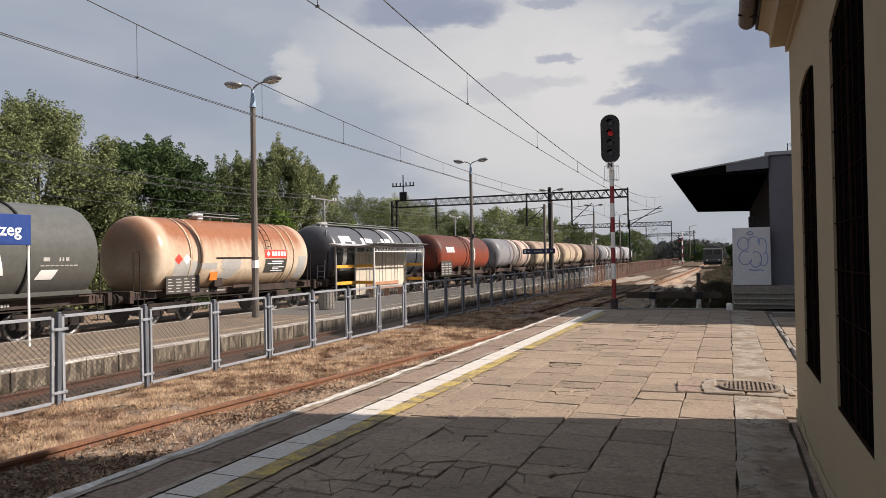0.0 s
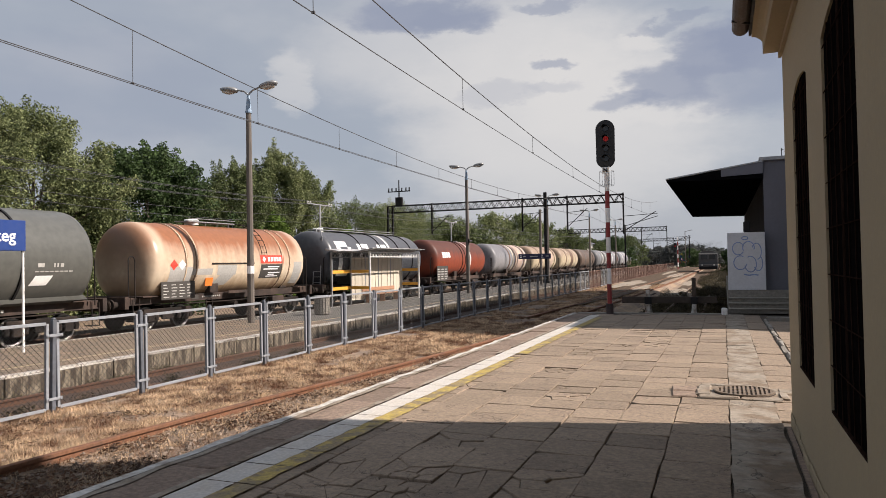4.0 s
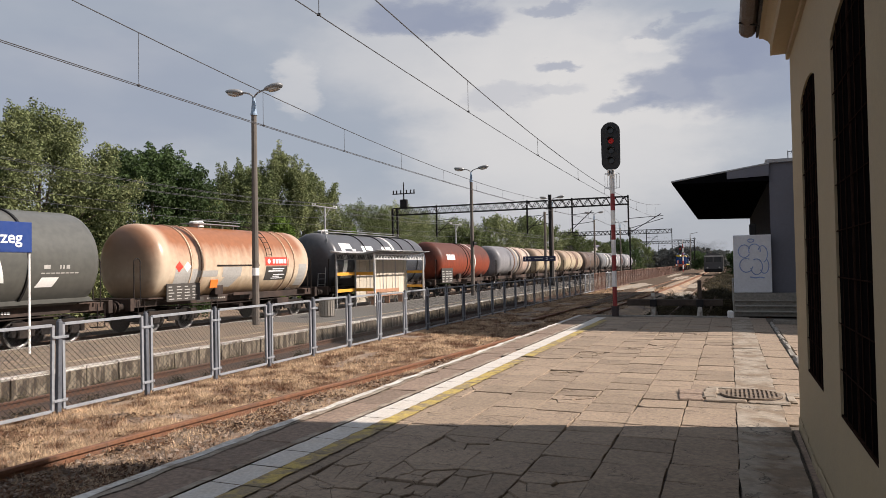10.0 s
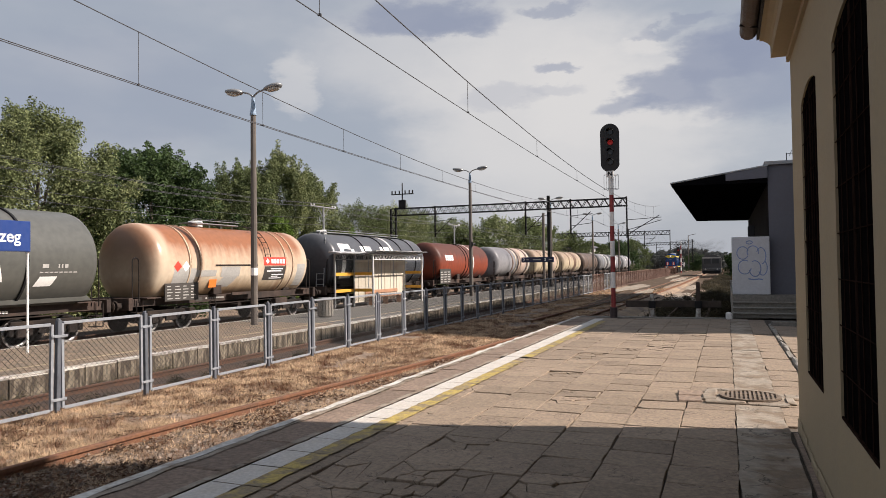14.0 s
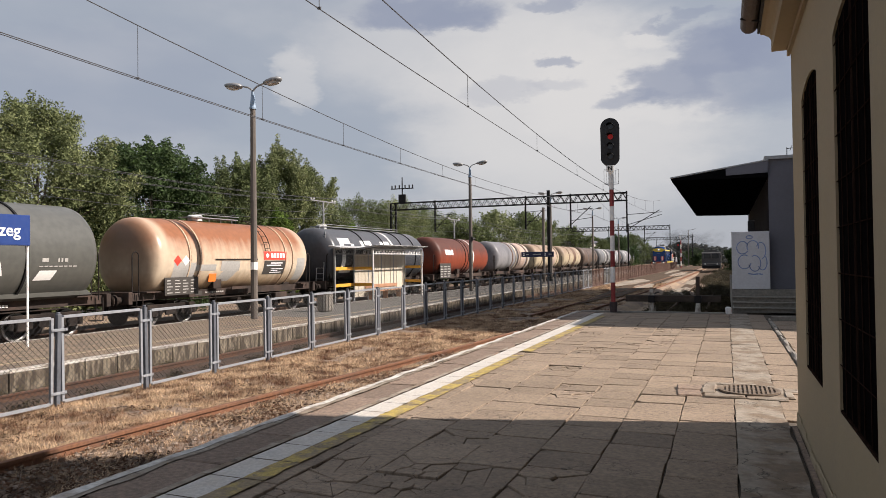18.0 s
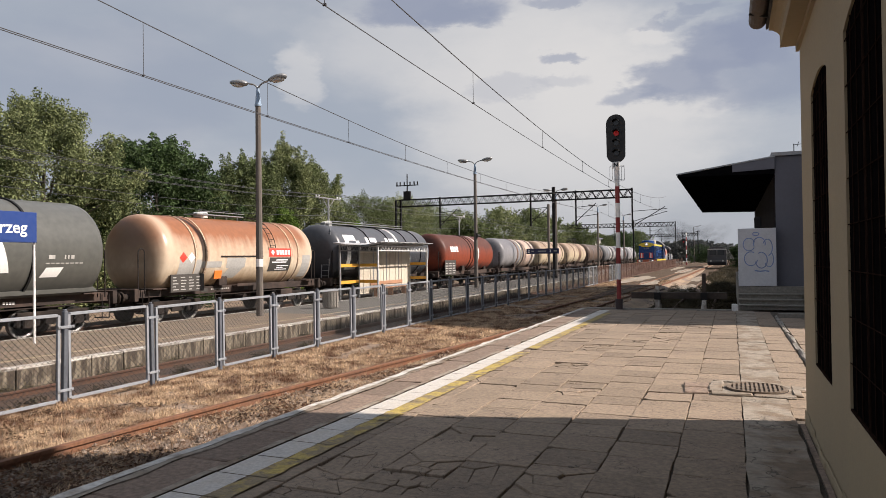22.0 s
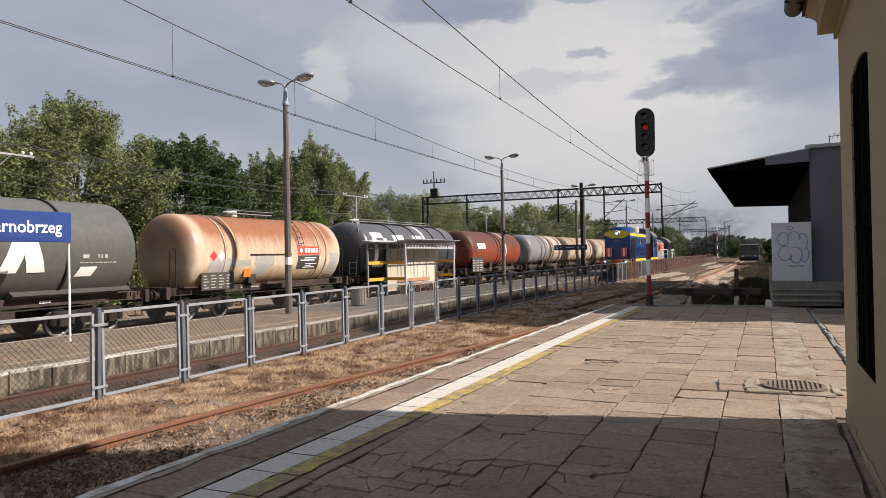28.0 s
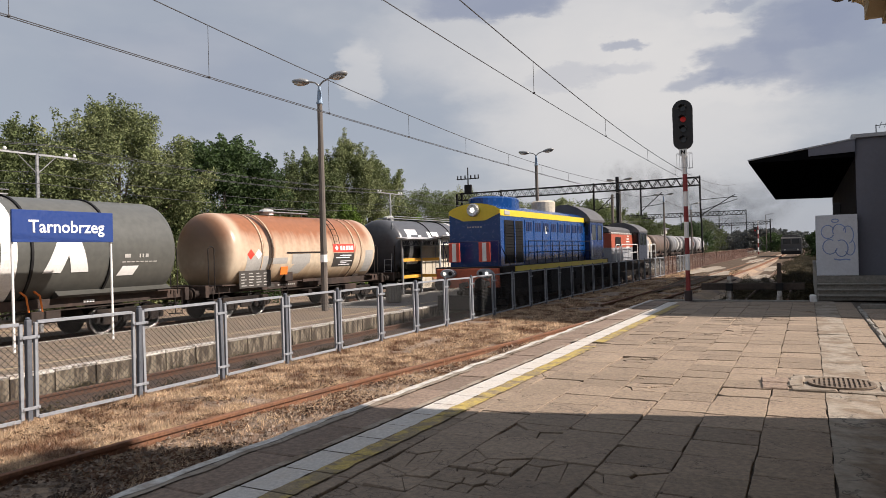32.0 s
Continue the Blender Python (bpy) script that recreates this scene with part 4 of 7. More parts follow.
rest = [("grey bogie tank wagon with cream and brown bands", P_SILVER, 67.5, ((-1.0, 0.3, M_BANDBROWN), (0.2, 0.4, M_BANDCREAM), (0.9, 0.16, M_BANDBROWN), (2.4, 2.6, M_BANDPINK), (4.2, 0.35, M_BANDBROWN), (4.8, 0.5, M_BANDCREAM))),
        ("cream bogie tank wagon streaked with rust", P_CREAM, 81.7, ((-3.2, 0.14, M_BANDBROWN), (-1.6, 0.2, M_BANDCREAM), (0.8, 0.3, M_BANDBROWN), (2.9, 1.2, M_BANDPINK), (4.3, 0.14, M_UNDER))),
        ("cream and brown bogie tank wagon", P_CREAM, 95.9, ((-2.6, 0.3, M_BANDBROWN), (-1.4, 0.2, M_BANDCREAM), (1.2, 1.6, M_BANDBROWN), (3.8, 0.3, M_BANDCREAM))),
        ("dark brown bogie tank wagon", P_BROWN, 110.1, ((-2.6, 0.14, M_BANDGREY), (1.2, 0.14, M_BANDGREY), (3.8, 0.6, M_UNDER))),
        ("dark grey bogie tank wagon with white hoops", P_DARK, 124.3, ((-3.0, 0.9, M_BANDGREY), (-0.4, 0.5, M_BANDWHITE), (1.5, 0.6, M_UNDER), (3.2, 0.4, M_BANDWHITE))),
        ("silver bogie tank wagon with white and dark red bands", P_SILVER, 138.5, ((-3.4, 0.5, M_BANDWHITE), (-1.0, 0.7, M_BANDGREY), (1.2, 0.5, M_BANDWHITE), (3.2, 1.3, M_BANDRED))),
        ("silver bogie tank wagon with white hoops", P_SILVER, 152.7, ((-2.6, 0.5, M_BANDWHITE), (-0.6, 0.4, M_BANDGREY), (1.6, 0.5, M_BANDWHITE), (3.4, 0.4, M_BANDGREY)))]
for text, paint, y, bands_of in rest:
    tank_wagon(text, y, 5.3, 1.48, paint, 0.5, [(a, w, 0.012 if w > 0.5 else 0.03, mtl) for a, w, mtl in bands_of], frame_half=6.4)


# ---- lamp posts ----
def lamp_post(y):
    t = thing("street_lamp", "twin-headed platform lamp on a concrete pole", "street lamp", Matrix.Translation((-17.25, y, -0.52)), "platform lamps")
    part("pole", rod(B(), (0, 0, -0.2), (0, 0, 8.38), 0.15, 0.105, 10), M_POLE, t)
    part("collar", rod(rod(B(), (0, 0, 8.3), (0, 0, 8.95), 0.12, 0.055, 12), (0, 0, 8.25), (0, 0, 8.32), 0.135, n=12), M_BLUEGREY, t, "pale blue painted collar")
    for s in (-1, 1):
        pts = [(0, 0, 8.9), (s * 0.06, 0, 9.03), (s * 0.2, 0, 9.13), (s * 0.45, 0, 9.2), (s * 0.62, 0, 9.22)]
        arm = part("arm", pipe(B(), pts, 0.035, 8), M_LAMPHEAD, t)
        h = B()
        turned(h, [(-0.55, 0.02), (-0.5, 0.12), (-0.3, 0.19), (0.1, 0.24), (0.4, 0.2), (0.55, 0.1), (0.58, 0.02)], "X", 16)
        bmesh.ops.scale(h, vec=(0.72, 1, 0.55), verts=h.verts)
        bmesh.ops.transform(h, matrix=pose(s * 0.93, 0, 9.27, 0, -s * 8, 0), verts=h.verts)
        head = part("lamp_head", h, M_LAMPHEAD, t, smooth=True)
        d = turned(B(), [(-0.1, 0.05), (-0.06, 0.17), (0.0, 0.2)], "Z", 16)
        bmesh.ops.scale(d, vec=(1.5, 0.95, 1), verts=d.verts)
        bmesh.ops.transform(d, matrix=pose(s * 0.97, 0, 9.2, 0, -s * 8, 0), verts=d.verts)
        part("diffuser", d, M_DIFFUSER, head)
    return t


LAMPS = [lamp_post(y) for y in (22.75, 48.0, 73.2, 98.4, 123.6)]
part("notice", rod(B(), (0, 0, 1.92), (0, 0, 2.22), 0.147, 0.146, 10), M_MASTWHITE, LAMPS[0], "white paper notice")
horn = turned(B(), [(0.0, 0.07), (0.14, 0.09), (0.26, 0.2), (0.27, 0.16), (0.2, 0.02)], "Y", 14)
bmesh.ops.transform(horn, matrix=pose(0.34, 0.0, 3.75, 0, 0, 130), verts=horn.verts)
part("loudspeaker", rod(horn, (0.1, 0, 3.75), (0.36, 0, 3.75), 0.03, n=6), M_SIGNAL, LAMPS[1], "black horn loudspeaker")

# ---- light signal ----
SIG = thing("railway_signal", "red and white banded mast with a four-lamp signal at red", "railway signal", Matrix.Translation((-3.3, 22.1, 0)))
bands = [(0.0, 0.35, M_MASTDARK), (0.35, 1.02, M_RED), (1.02, 1.56, M_MASTWHITE), (1.56, 2.1, M_RED), (2.1, 2.63, M_MASTWHITE), (2.63, 3.15, M_RED), (3.15, 3.64, M_MASTWHITE), (3.64, 4.22, M_RED), (4.22, 5.0, M_MASTWHITE)]
for a, b, mtl in bands:
    part("mast_band", rod(B(), (0, 0, a * 0.9), (0, 0, b * 0.9), 0.068 if a else 0.11, n=14), mtl, SIG)
hd = B()
outline = []
for k in range(24):
    a = 2 * math.pi * k / 24
    outline.append((0.29 * math.cos(a), (0.46 if math.sin(a) >= 0 else -0.46) + 0.29 * math.sin(a)))
fr = [hd.verts.new((x, -0.05, z)) for x, z in outline]
bk = [hd.verts.new((x, 0.0, z)) for x, z in outline]
hd.faces.new(fr)
hd.faces.new(list(reversed(bk)))
for k in range(24):
    hd.faces.new((fr[k], bk[k], bk[(k + 1) % 24], fr[(k + 1) % 24]))
box(hd, -0.2, 0.2, 0.0, 0.25, -0.55, 0.55, 0.03)
HEAD = part("signal_board", hd, M_SIGNAL, SIG, "black rounded board", Matrix.Translation((0, -0.12, 5.25)))
for k, z in enumerate((0.48, 0.16, -0.14, -0.45)):
    part("lens", rod(B(), (0.02, -0.09, z), (0.02, -0.052, z), 0.082, n=16), M_REDLIGHT if k == 1 else M_DEADLIGHT, HEAD, "red lit lens" if k == 1 else "")
    hood = B()
    for j in range(9):
        a = radians(20 + 140 * j / 8)
        x, zz = 0.115 * math.cos(a), 0.115 * math.sin(a)
        for yy, e in ((-0.05, 1.0), (-0.27, 0.9)):
            hood.verts.new((0.02 + x * e, yy, z + zz * e))
    hood.verts.ensure_lookup_table()
    for j in range(8):
        hood.faces.new((hood.verts[2 * j], hood.verts[2 * j + 1], hood.verts[2 * j + 3], hood.verts[2 * j + 2]))
    bmesh.ops.solidify(hood, geom=hood.faces[:], thickness=0.006)
    part("visor", hood, M_SIGNAL, HEAD)
cage = B()
for z in (3.98, 4.42):
    for k in range(12):
        a, b = 2 * math.pi * k / 12, 2 * math.pi * (k + 1) / 12
        rod(cage, (0.22 * math.cos(a), 0.22 * math.sin(a), z), (0.22 * math.cos(b), 0.22 * math.sin(b), z), 0.006, n=4)
for k in range(6):
    a = 2 * math.pi * k / 6
    rod(cage, (0.22 * math.cos(a), 0.22 * math.sin(a), 3.98), (0.22 * math.cos(a), 0.22 * math.sin(a), 4.42), 0.006, n=4)
part("maintenance_cage", cage, M_STEEL, SIG)
plate = part("letter_plate", box(B(), -0.11, 0.11, -0.02, 0, 0, 0.2, 0.004), M_PLATE, SIG, "white plate with a black letter", Matrix.Translation((0, -0.21, 4.33)))


def words(name, body, size, material, parent, m, depth=0.004, align="CENTER", bold=0.0):
    c = bpy.data.curves.new(name, "FONT")
    c.body, c.size, c.extrude, c.align_x, c.align_y, c.offset = body, size, depth, align, "CENTER", bold
    c.resolution_u = 3
    tmp = bpy.data.objects.new(name, c)
    me = bpy.data.meshes.new_from_object(tmp)
    bpy.data.objects.remove(tmp)
    me.materials.append(material)
    return link(name, me, parent, m)


words("letter", "N", 0.17, M_BANDDARK, plate, pose(0, -0.026, 0.1, 90, 0, 0), bold=0.006)

# ---- station name sign ----
SIGN = thing("station_sign", "blue station name board on two white posts", "station sign", Matrix.Translation((-17.5, 11.95, -0.52)))
board = part("board", box(B(), -0.03, 0.03, -1.42, 1.42, 2.72, 3.54, 0.01), M_SIGNBLUE, SIGN)
words("lettering", "Tarnobrzeg", 0.455, M_LETTER, board, pose(0.036, 0.06, 3.11, 90, 0, 90), bold=0.006)
for y in (-1.38, 1.4):
    part("post", rod(B(), (-0.06, y, -0.1), (-0.06, y, 3.5), 0.032, n=10), M_MASTWHITE, SIGN)

# ---- station building ----
HOUSE = thing("station_building", "cream plastered station building with tall barred arched windows", "station building")
WX, WY1, WY0, WZ = 0.6, 7.72, -9.0, 4.15
WINDOWS = [(5.72, 6.80), (3.72, 4.88), (1.72, 2.86), (-0.3, 0.84), (-2.3, -1.16)]


def arch(y0, y1):
    """The outline of a window opening: (y, z) pairs."""
    mid, top, rise = (y0 + y1) / 2, 3.0, 0.09
    pts = [(y0, 0.7), (y1, 0.7), (y1, top)]
    for k in range(1, 10):
        a = k / 10
        pts.append((y1 + (y0 - y1) * a, top + rise * math.sin(math.pi * a) ** 0.8))
    return pts + [(y0, top)]


edges_y = [WY1] + [v for a, b in WINDOWS for v in (b, a)] + [WY0]
for k in range(0, len(edges_y), 2):
    part("wall_pier", box(B(), WX, WX + 0.5, edges_y[k + 1], edges_y[k], -0.05, WZ), M_PLASTER, HOUSE)
for y0, y1 in WINDOWS:
    part("parapet", box(B(), WX, WX + 0.5, y0, y1, -0.05, 0.69), M_PLASTER, HOUSE)
    wall = B()
    pts = [p for p in arch(y0, y1)[2:]]
    low = [wall.verts.new((WX, y, z)) for y, z in pts]
    up = [wall.verts.new((WX, y, WZ)) for y, z in pts]
    low2 = [wall.verts.new((WX + 0.5, y, z)) for y, z in pts]
    for k in range(len(pts) - 1):
        wall.faces.new((low[k], low[k + 1], up[k + 1], up[k]))
        wall.faces.new((low[k + 1], low[k], low2[k], low2[k + 1]))
    bmesh.ops.recalc_face_normals(wall, faces=wall.faces)
    part("arch", wall, M_PLASTER, HOUSE)
part("end_wall", box(B(), WX + 0.002, 11, WY1 - 0.45, WY1 - 0.003, -0.05, WZ - 0.002), M_PLASTER, HOUSE)
part("back_wall", box(B(), 10.5, 10.998, WY0, WY1 - 0.46, -0.05, WZ), M_PLASTER, HOUSE)
for k, (y0, y1) in enumerate(WINDOWS):
    part("sill", box(B(), WX + 0.002, WX + 0.0155, y0 + 0.002, y1 - 0.002, 0.69, 0.705), M_BARS, HOUSE)
pr = random.Random(8)
for k in range(30):
    y = WY1 + 0.02 - 0.42 * (k + 1)
    part("plinth", box(B(), WX - pr.uniform(0.008, 0.024), WX - 0.002, y, y + 0.418, -0.05, pr.uniform(0.03, 0.12), 0.006), M_PLASTER, HOUSE)
for k, (y0, y1) in enumerate(WINDOWS):
    win = part("window", box(B(), WX + 0.016, WX + 0.05, y0 - 0.02, y1 + 0.02, 0.6, 3.2), M_REVEAL, HOUSE, "tall dark arched window behind bars")
    for j in range(1, 6):
        y = y0 + (y1 - y0) * j / 6
        part("window_bar", rod(B(), (WX + 0.009, y, 0.7), (WX + 0.009, y, 3.04), 0.004, n=5), M_BARS, win)
    for j in range(1, 9):
        part("cross_bar", rod(B(), (WX + 0.007, y0, 0.7 + 0.28 * j), (WX + 0.007, y1, 0.7 + 0.28 * j), 0.004, n=5), M_BARS, win)
    part("mullion", box(B(), WX + 0.010, WX + 0.0155, (y0 + y1) / 2 - 0.03, (y0 + y1) / 2 + 0.03, 0.71, 3.05), M_BARS, win)
cor = B()
prof = [(0.0, 3.66), (-0.03, 3.66), (-0.03, 3.72), (-0.17, 3.72), (-0.17, 3.84), (-0.19, 3.87), (-0.235, 3.90), (-0.27, 3.905), (-0.27, 4.06), (0.0, 4.06)]
rings = [[cor.verts.new((WX + x, y, z)) for x, z in prof] for y in (WY0, WY1 + 0.07)]
cor.faces.new(rings[0])
cor.faces.new(list(reversed(rings[1])))
for k in range(len(prof)):
    j = (k + 1) % len(prof)
    cor.faces.new((rings[0][k], rings[1][k], rings[1][j], rings[0][j]))
bmesh.ops.recalc_face_normals(cor, faces=cor.faces)
part("cornice", cor, M_PLASTER, HOUSE, "moulded plaster cornice")
part("end_cornice", box(box(B(), WX + 0.003, 11.3, WY1, WY1 + 0.067, 3.725, 3.9), WX + 0.003, 11.3, WY1, WY1 + 0.1, 3.902, 4.055), M_PLASTER, HOUSE)
part("eave_board", box(B(), WX - 0.295, WX - 0.272, WY0, WY1 + 0.11, 3.93, 4.055), M_BANDDARK, HOUSE, "dark timber eave board")
part("gutter", rod(B(), (WX - 0.37, WY0, 4.03), (WX - 0.37, WY1 + 0.12, 4.03), 0.085, n=14), M_PIPE, HOUSE)
part("gutter_bracket", rod(B(), (WX - 0.46, WY1 - 0.3, 3.98), (WX - 0.28, WY1 - 0.3, 3.93), 0.012, n=5), M_BANDDARK, HOUSE)
# roof is unseen, its steep profile set by the shadow it throws
roof = B()
prof = ((WX - 0.42, 4.06), (2.1, 7.72), (8.8, 7.72), (11.3, 4.06))
ra, rb2 = ([roof.verts.new((x, y, z)) for x, z in prof] for y in (WY0, WY1 + 0.1))
roof.faces.new(ra)
roof.faces.new(list(reversed(rb2)))
for k in range(4):
    roof.faces.new((ra[k], rb2[k], rb2[(k + 1) % 4], ra[(k + 1) % 4]))
bmesh.ops.recalc_face_normals(roof, faces=roof.faces)
part("roof", roof, M_PIPE, HOUSE)


# ---- loading dock building ----
DOCK = thing("goods_shed", "grey-blue goods shed with a dark overhanging roof and loading dock", "shed")
# wider block reaches unseen to y 19, added for its shadow on the platform
part("wall", box(box(B(), 1.25, 2.4, 24.6, 46, -0.05, 4.75), 2.4, 4.99, 19.0, 46, -0.05, 4.9), M_GREYWALL, DOCK)
# thin dark sheet over the grey wall, for the shade under the canopy
part("dock_wall", box(B(), 1.236, 1.2485, 24.62, 46, 0.61, 4.17), M_CANOPYSHADE, DOCK, "thin dark panel for the shade under the canopy")
part("dock", box(box(B(), 0.135, 1.249, 24.61, 46, -0.7, 0.6), 0.12, 2.39, 24.2, 24.605, -0.05, 0.62), M_CONC, DOCK)
for k in range(3):
    part("step", box(box(B(), 0.15, 1.9, 23.23 + 0.33 * k, 24.195, -0.04 + 0.15 * k, 0.07 + 0.15 * k), 0.13, 1.92, 23.17 + 0.33 * k, 24.195, 0.071 + 0.15 * k, 0.11 + 0.15 * k, 0.008), M_CONC, DOCK)
can = B()
cv = [can.verts.new(v) for v in ((-1.7, 24.5, 4.3), (1.24, 24.5, 4.71), (1.24, 46, 4.71), (-1.7, 46, 4.3), (-1.7, 24.5, 4.24), (1.24, 24.5, 4.18), (1.24, 46, 4.18), (-1.7, 46, 4.24))]
for f in ((0, 1, 2, 3), (4, 7, 6, 5), (0, 4, 5, 1), (1, 5, 6, 2), (2, 6, 7, 3), (3, 7, 4, 0)):
    can.faces.new([cv[k] for k in f])
bmesh.ops.recalc_face_normals(can, faces=can.faces)
part("canopy", can, M_BLACK, DOCK, "black bitumen canopy")
fs = prism(B(), [(0.0, 4.30), (1.24, 4.34), (1.24, 4.70), (0.0, 4.53)], 24.47, 24.497)
part("fascia", fs, M_GREYWALL, DOCK)
ve = B()
rod(ve, (-1.72, 24.48, 4.31), (1.26, 24.48, 4.73), 0.03, n=6)
part("verge_trim", ve, M_STEEL, DOCK, "pale metal verge trim")
# unseen tall block behind the station building, added to cast shade over the tracks
caster = B()
hv = [caster.verts.new(v) for v in ((5, 18.3, -0.05), (14, 18.3, -0.05), (14, 53, -0.05), (5, 53, -0.05), (5, 18.3, 3.2), (14, 18.3, 3.2), (5, 27.1, 15.0), (14, 27.1, 15.0), (5, 53, 15.0), (14, 53, 15.0))]
for f in ((0, 1, 5, 4), (4, 5, 7, 6), (6, 7, 9, 8), (8, 9, 2, 3), (0, 4, 6, 8, 3), (1, 2, 9, 7, 5), (0, 3, 2, 1)):
    caster.faces.new([hv[k] for k in f])
bmesh.ops.recalc_face_normals(caster, faces=caster.faces)
part("tall_hall", caster, M_GREYWALL, DOCK, "unseen tall block added to shade the tracks")
part("roof_edge", box(box(B(), 1.15, 2.5, 24.5, 46.1, 4.752, 4.86), 2.3, 4.98, 18.9, 46.1, 4.902, 5.0), M_STEEL, DOCK)
CAB = thing("cabinet", "white sheet-metal cabinet sprayed with blue graffiti", "cabinet")
cb = part("body", box(B(), 0.13, 1.235, 24.22, 24.6, 0.63, 2.46, 0.012), M_CABINET, CAB)
gr = B()


def scribble(pts, w=0.015):
    for a, b in zip(pts, pts[1:]):
        d = Vector((b[0] - a[0], 0, b[1] - a[1]))
        n = Vector((-d.z, 0, d.x)).normalized() * w
        q = [Vector((a[0], 24.214, a[1])), Vector((b[0], 24.214, b[1]))]
        gr.faces.new([gr.verts.new(v) for v in (q[0] - n, q[1] - n, q[1] + n, q[0] + n)])


def loop_pts(cx, cz, rx, rz, a0, a1, n=18):
    return [(cx + rx * math.cos(radians(a0 + (a1 - a0) * k / n)), cz + rz * math.sin(radians(a0 + (a1 - a0) * k / n))) for k in range(n + 1)]


for c in ((0.45, 1.95, 0.17, 0.2, 20, 330), (0.75, 1.98, 0.17, 0.19, -20, 210), (0.98, 1.85, 0.14, 0.26, -80, 150), (0.5, 1.5, 0.19, 0.22, 60, 350), (0.8, 1.45, 0.17, 0.25, -170, 120), (1.02, 1.48, 0.13, 0.24, -150, 60), (0.65, 2.28, 0.09, 0.05, 0, 360)):
    scribble(loop_pts(*c))
    part("graffiti", gr, M_SPRAY, cb, "blue outline graffiti")
    gr = B()
scribble([(0.6, 1.13), (0.75, 1.1), (0.9, 1.12), (1.02, 1.1)], 0.02)
part("graffiti", gr, M_SPRAY, cb)

part("meter_box", box(B(), 0.62, 0.82, 24.3, 24.5, 2.461, 2.82, 0.03), M_BANDDARK, CAB, "small black box on top")
AER = thing("aerial", "thin metal aerial on the shed roof", "aerial", Matrix.Translation((1.85, 25.2, 4.85)))
part("rod", rod(B(), (0, 0, 0), (0, 0, 0.34), 0.014, n=5), M_GANTRY, AER)
part("element", rod(B(), (-0.02, 0, 0.3), (0.42, 0, 0.34), 0.01, n=5), M_GANTRY, AER)
for k in range(3):
    part("element", rod(B(), (0.08 + 0.13 * k, -0.1, 0.22), (0.16 + 0.13 * k, 0.1, 0.42), 0.008, n=5), M_GANTRY, AER)

# ---- buffer stop ----
STOP = thing("buffer_stop", "whitewashed rail buffer stop with a dark cross beam", "buffer stop")
for x, h in ((-2.2, 0.62), (-0.85, 1.0)):
    b = B()
    for dx in (-0.10, 0.0):
        rod(b, (x + dx * 1.1, 22.56, -0.66), (x + 0.02 + dx * 0.3, 22.57, 0.34), 0.05, 0.045, n=7)
    rod(b, (x, 22.9, 0.45), (x, 23.9, -0.55), 0.05, n=6)
    part("post", b, M_DIRTYWHITE, STOP)
    part("clamp", box(B(), x - 0.10, x + 0.10, 22.50, 22.62, 0.28, 0.50, 0.012), M_BANDDARK, STOP)
    part("post_head", box(B(), x - 0.058, x + 0.058, 22.53, 22.61, 0.501, h + 0.08, 0.01), M_DIRTYWHITE if h < 0.8 else M_DARKROD, STOP)
part("cross_beam", box(B(), -3.0, -0.2, 22.63, 22.745, 0.30, 0.50, 0.012), M_DARKROD, STOP)

# ---- gantries and wires ----
def gantry(y, x0, x1, z, legs, hangers, depth=0.75):
    g = thing("overhead_gantry", "dark lattice gantry spanning the tracks", "gantry", Matrix.Translation((0, y, 0)), "overhead gantries")
    t = B()
    for yy in (-0.3, 0.3):
        for zz in (z, z - depth):
            box(t, x0, x1, yy - 0.05, yy + 0.05, zz - 0.05, zz + 0.05)
        n = int((x1 - x0) / 0.85)
        for k in range(n):
            a, b = x0 + (x1 - x0) * k / n, x0 + (x1 - x0) * (k + 1) / n
            m = (a + b) / 2
            rod(t, (a, yy, z - depth), (m, yy, z), 0.035, n=4)
            rod(t, (m, yy, z), (b, yy, z - depth), 0.035, n=4)
    part("lattice_beam", t, M_GANTRY, g)
    for k, x in enumerate(legs):
        if k == 0:
            cl = box(B(), x - 0.5, x + 0.5, -0.3, 0.3, -0.9, -0.3)
            for dx in (-0.3, 0.3):
                box(cl, x + dx - 0.08, x + dx + 0.08, -0.12, 0.12, -0.3, z)
            for j in range(9):
                za, zb = -0.3 + (z + 0.3) * j / 9, -0.3 + (z + 0.3) * (j + 1) / 9
                rod(cl, (x - 0.3, 0, za), (x + 0.3, 0, zb), 0.03, n=4)
                rod(cl, (x + 0.3, 0, za), (x - 0.3, 0, zb), 0.03, n=4)
            part("column", cl, M_GANTRY, g, "lattice column")
        else:
            part("column", box(box(B(), x - 0.14, x + 0.14, -0.16, 0.16, -0.9, z + 0.6), x - 0.3, x + 0.3, -0.3, 0.3, -0.9, -0.3), M_GANTRY, g)
    for x, low, *more in hangers:
        arm = more[0] if more else 2.0
        h = box(B(), x - 0.07, x + 0.07, -0.07, 0.07, low, z + 0.15)
        rod(h, (x, 0, low + 0.3), (x + arm, 0, low + 2.1), 0.04, n=5)
        rod(h, (x, 0, low + 1.75), (x + arm + 0.2, 0, low + 1.9), 0.03, n=5)
        rod(h, (x, 0, low + 0.75), (x + arm + 0.2, 0, low + 1.65 if arm > 2.5 else low + 1.0), 0.03, n=5)
        part("hanger", h, M_GANTRY, g)
    return g


gantry(70, -34.3, -8.9, 8.1, (-34.2, -16.7), ((-8.95, 4.2, 3.05), (-14.45, 4.8), (-19.1, 4.8), (-29.2, 4.8)))
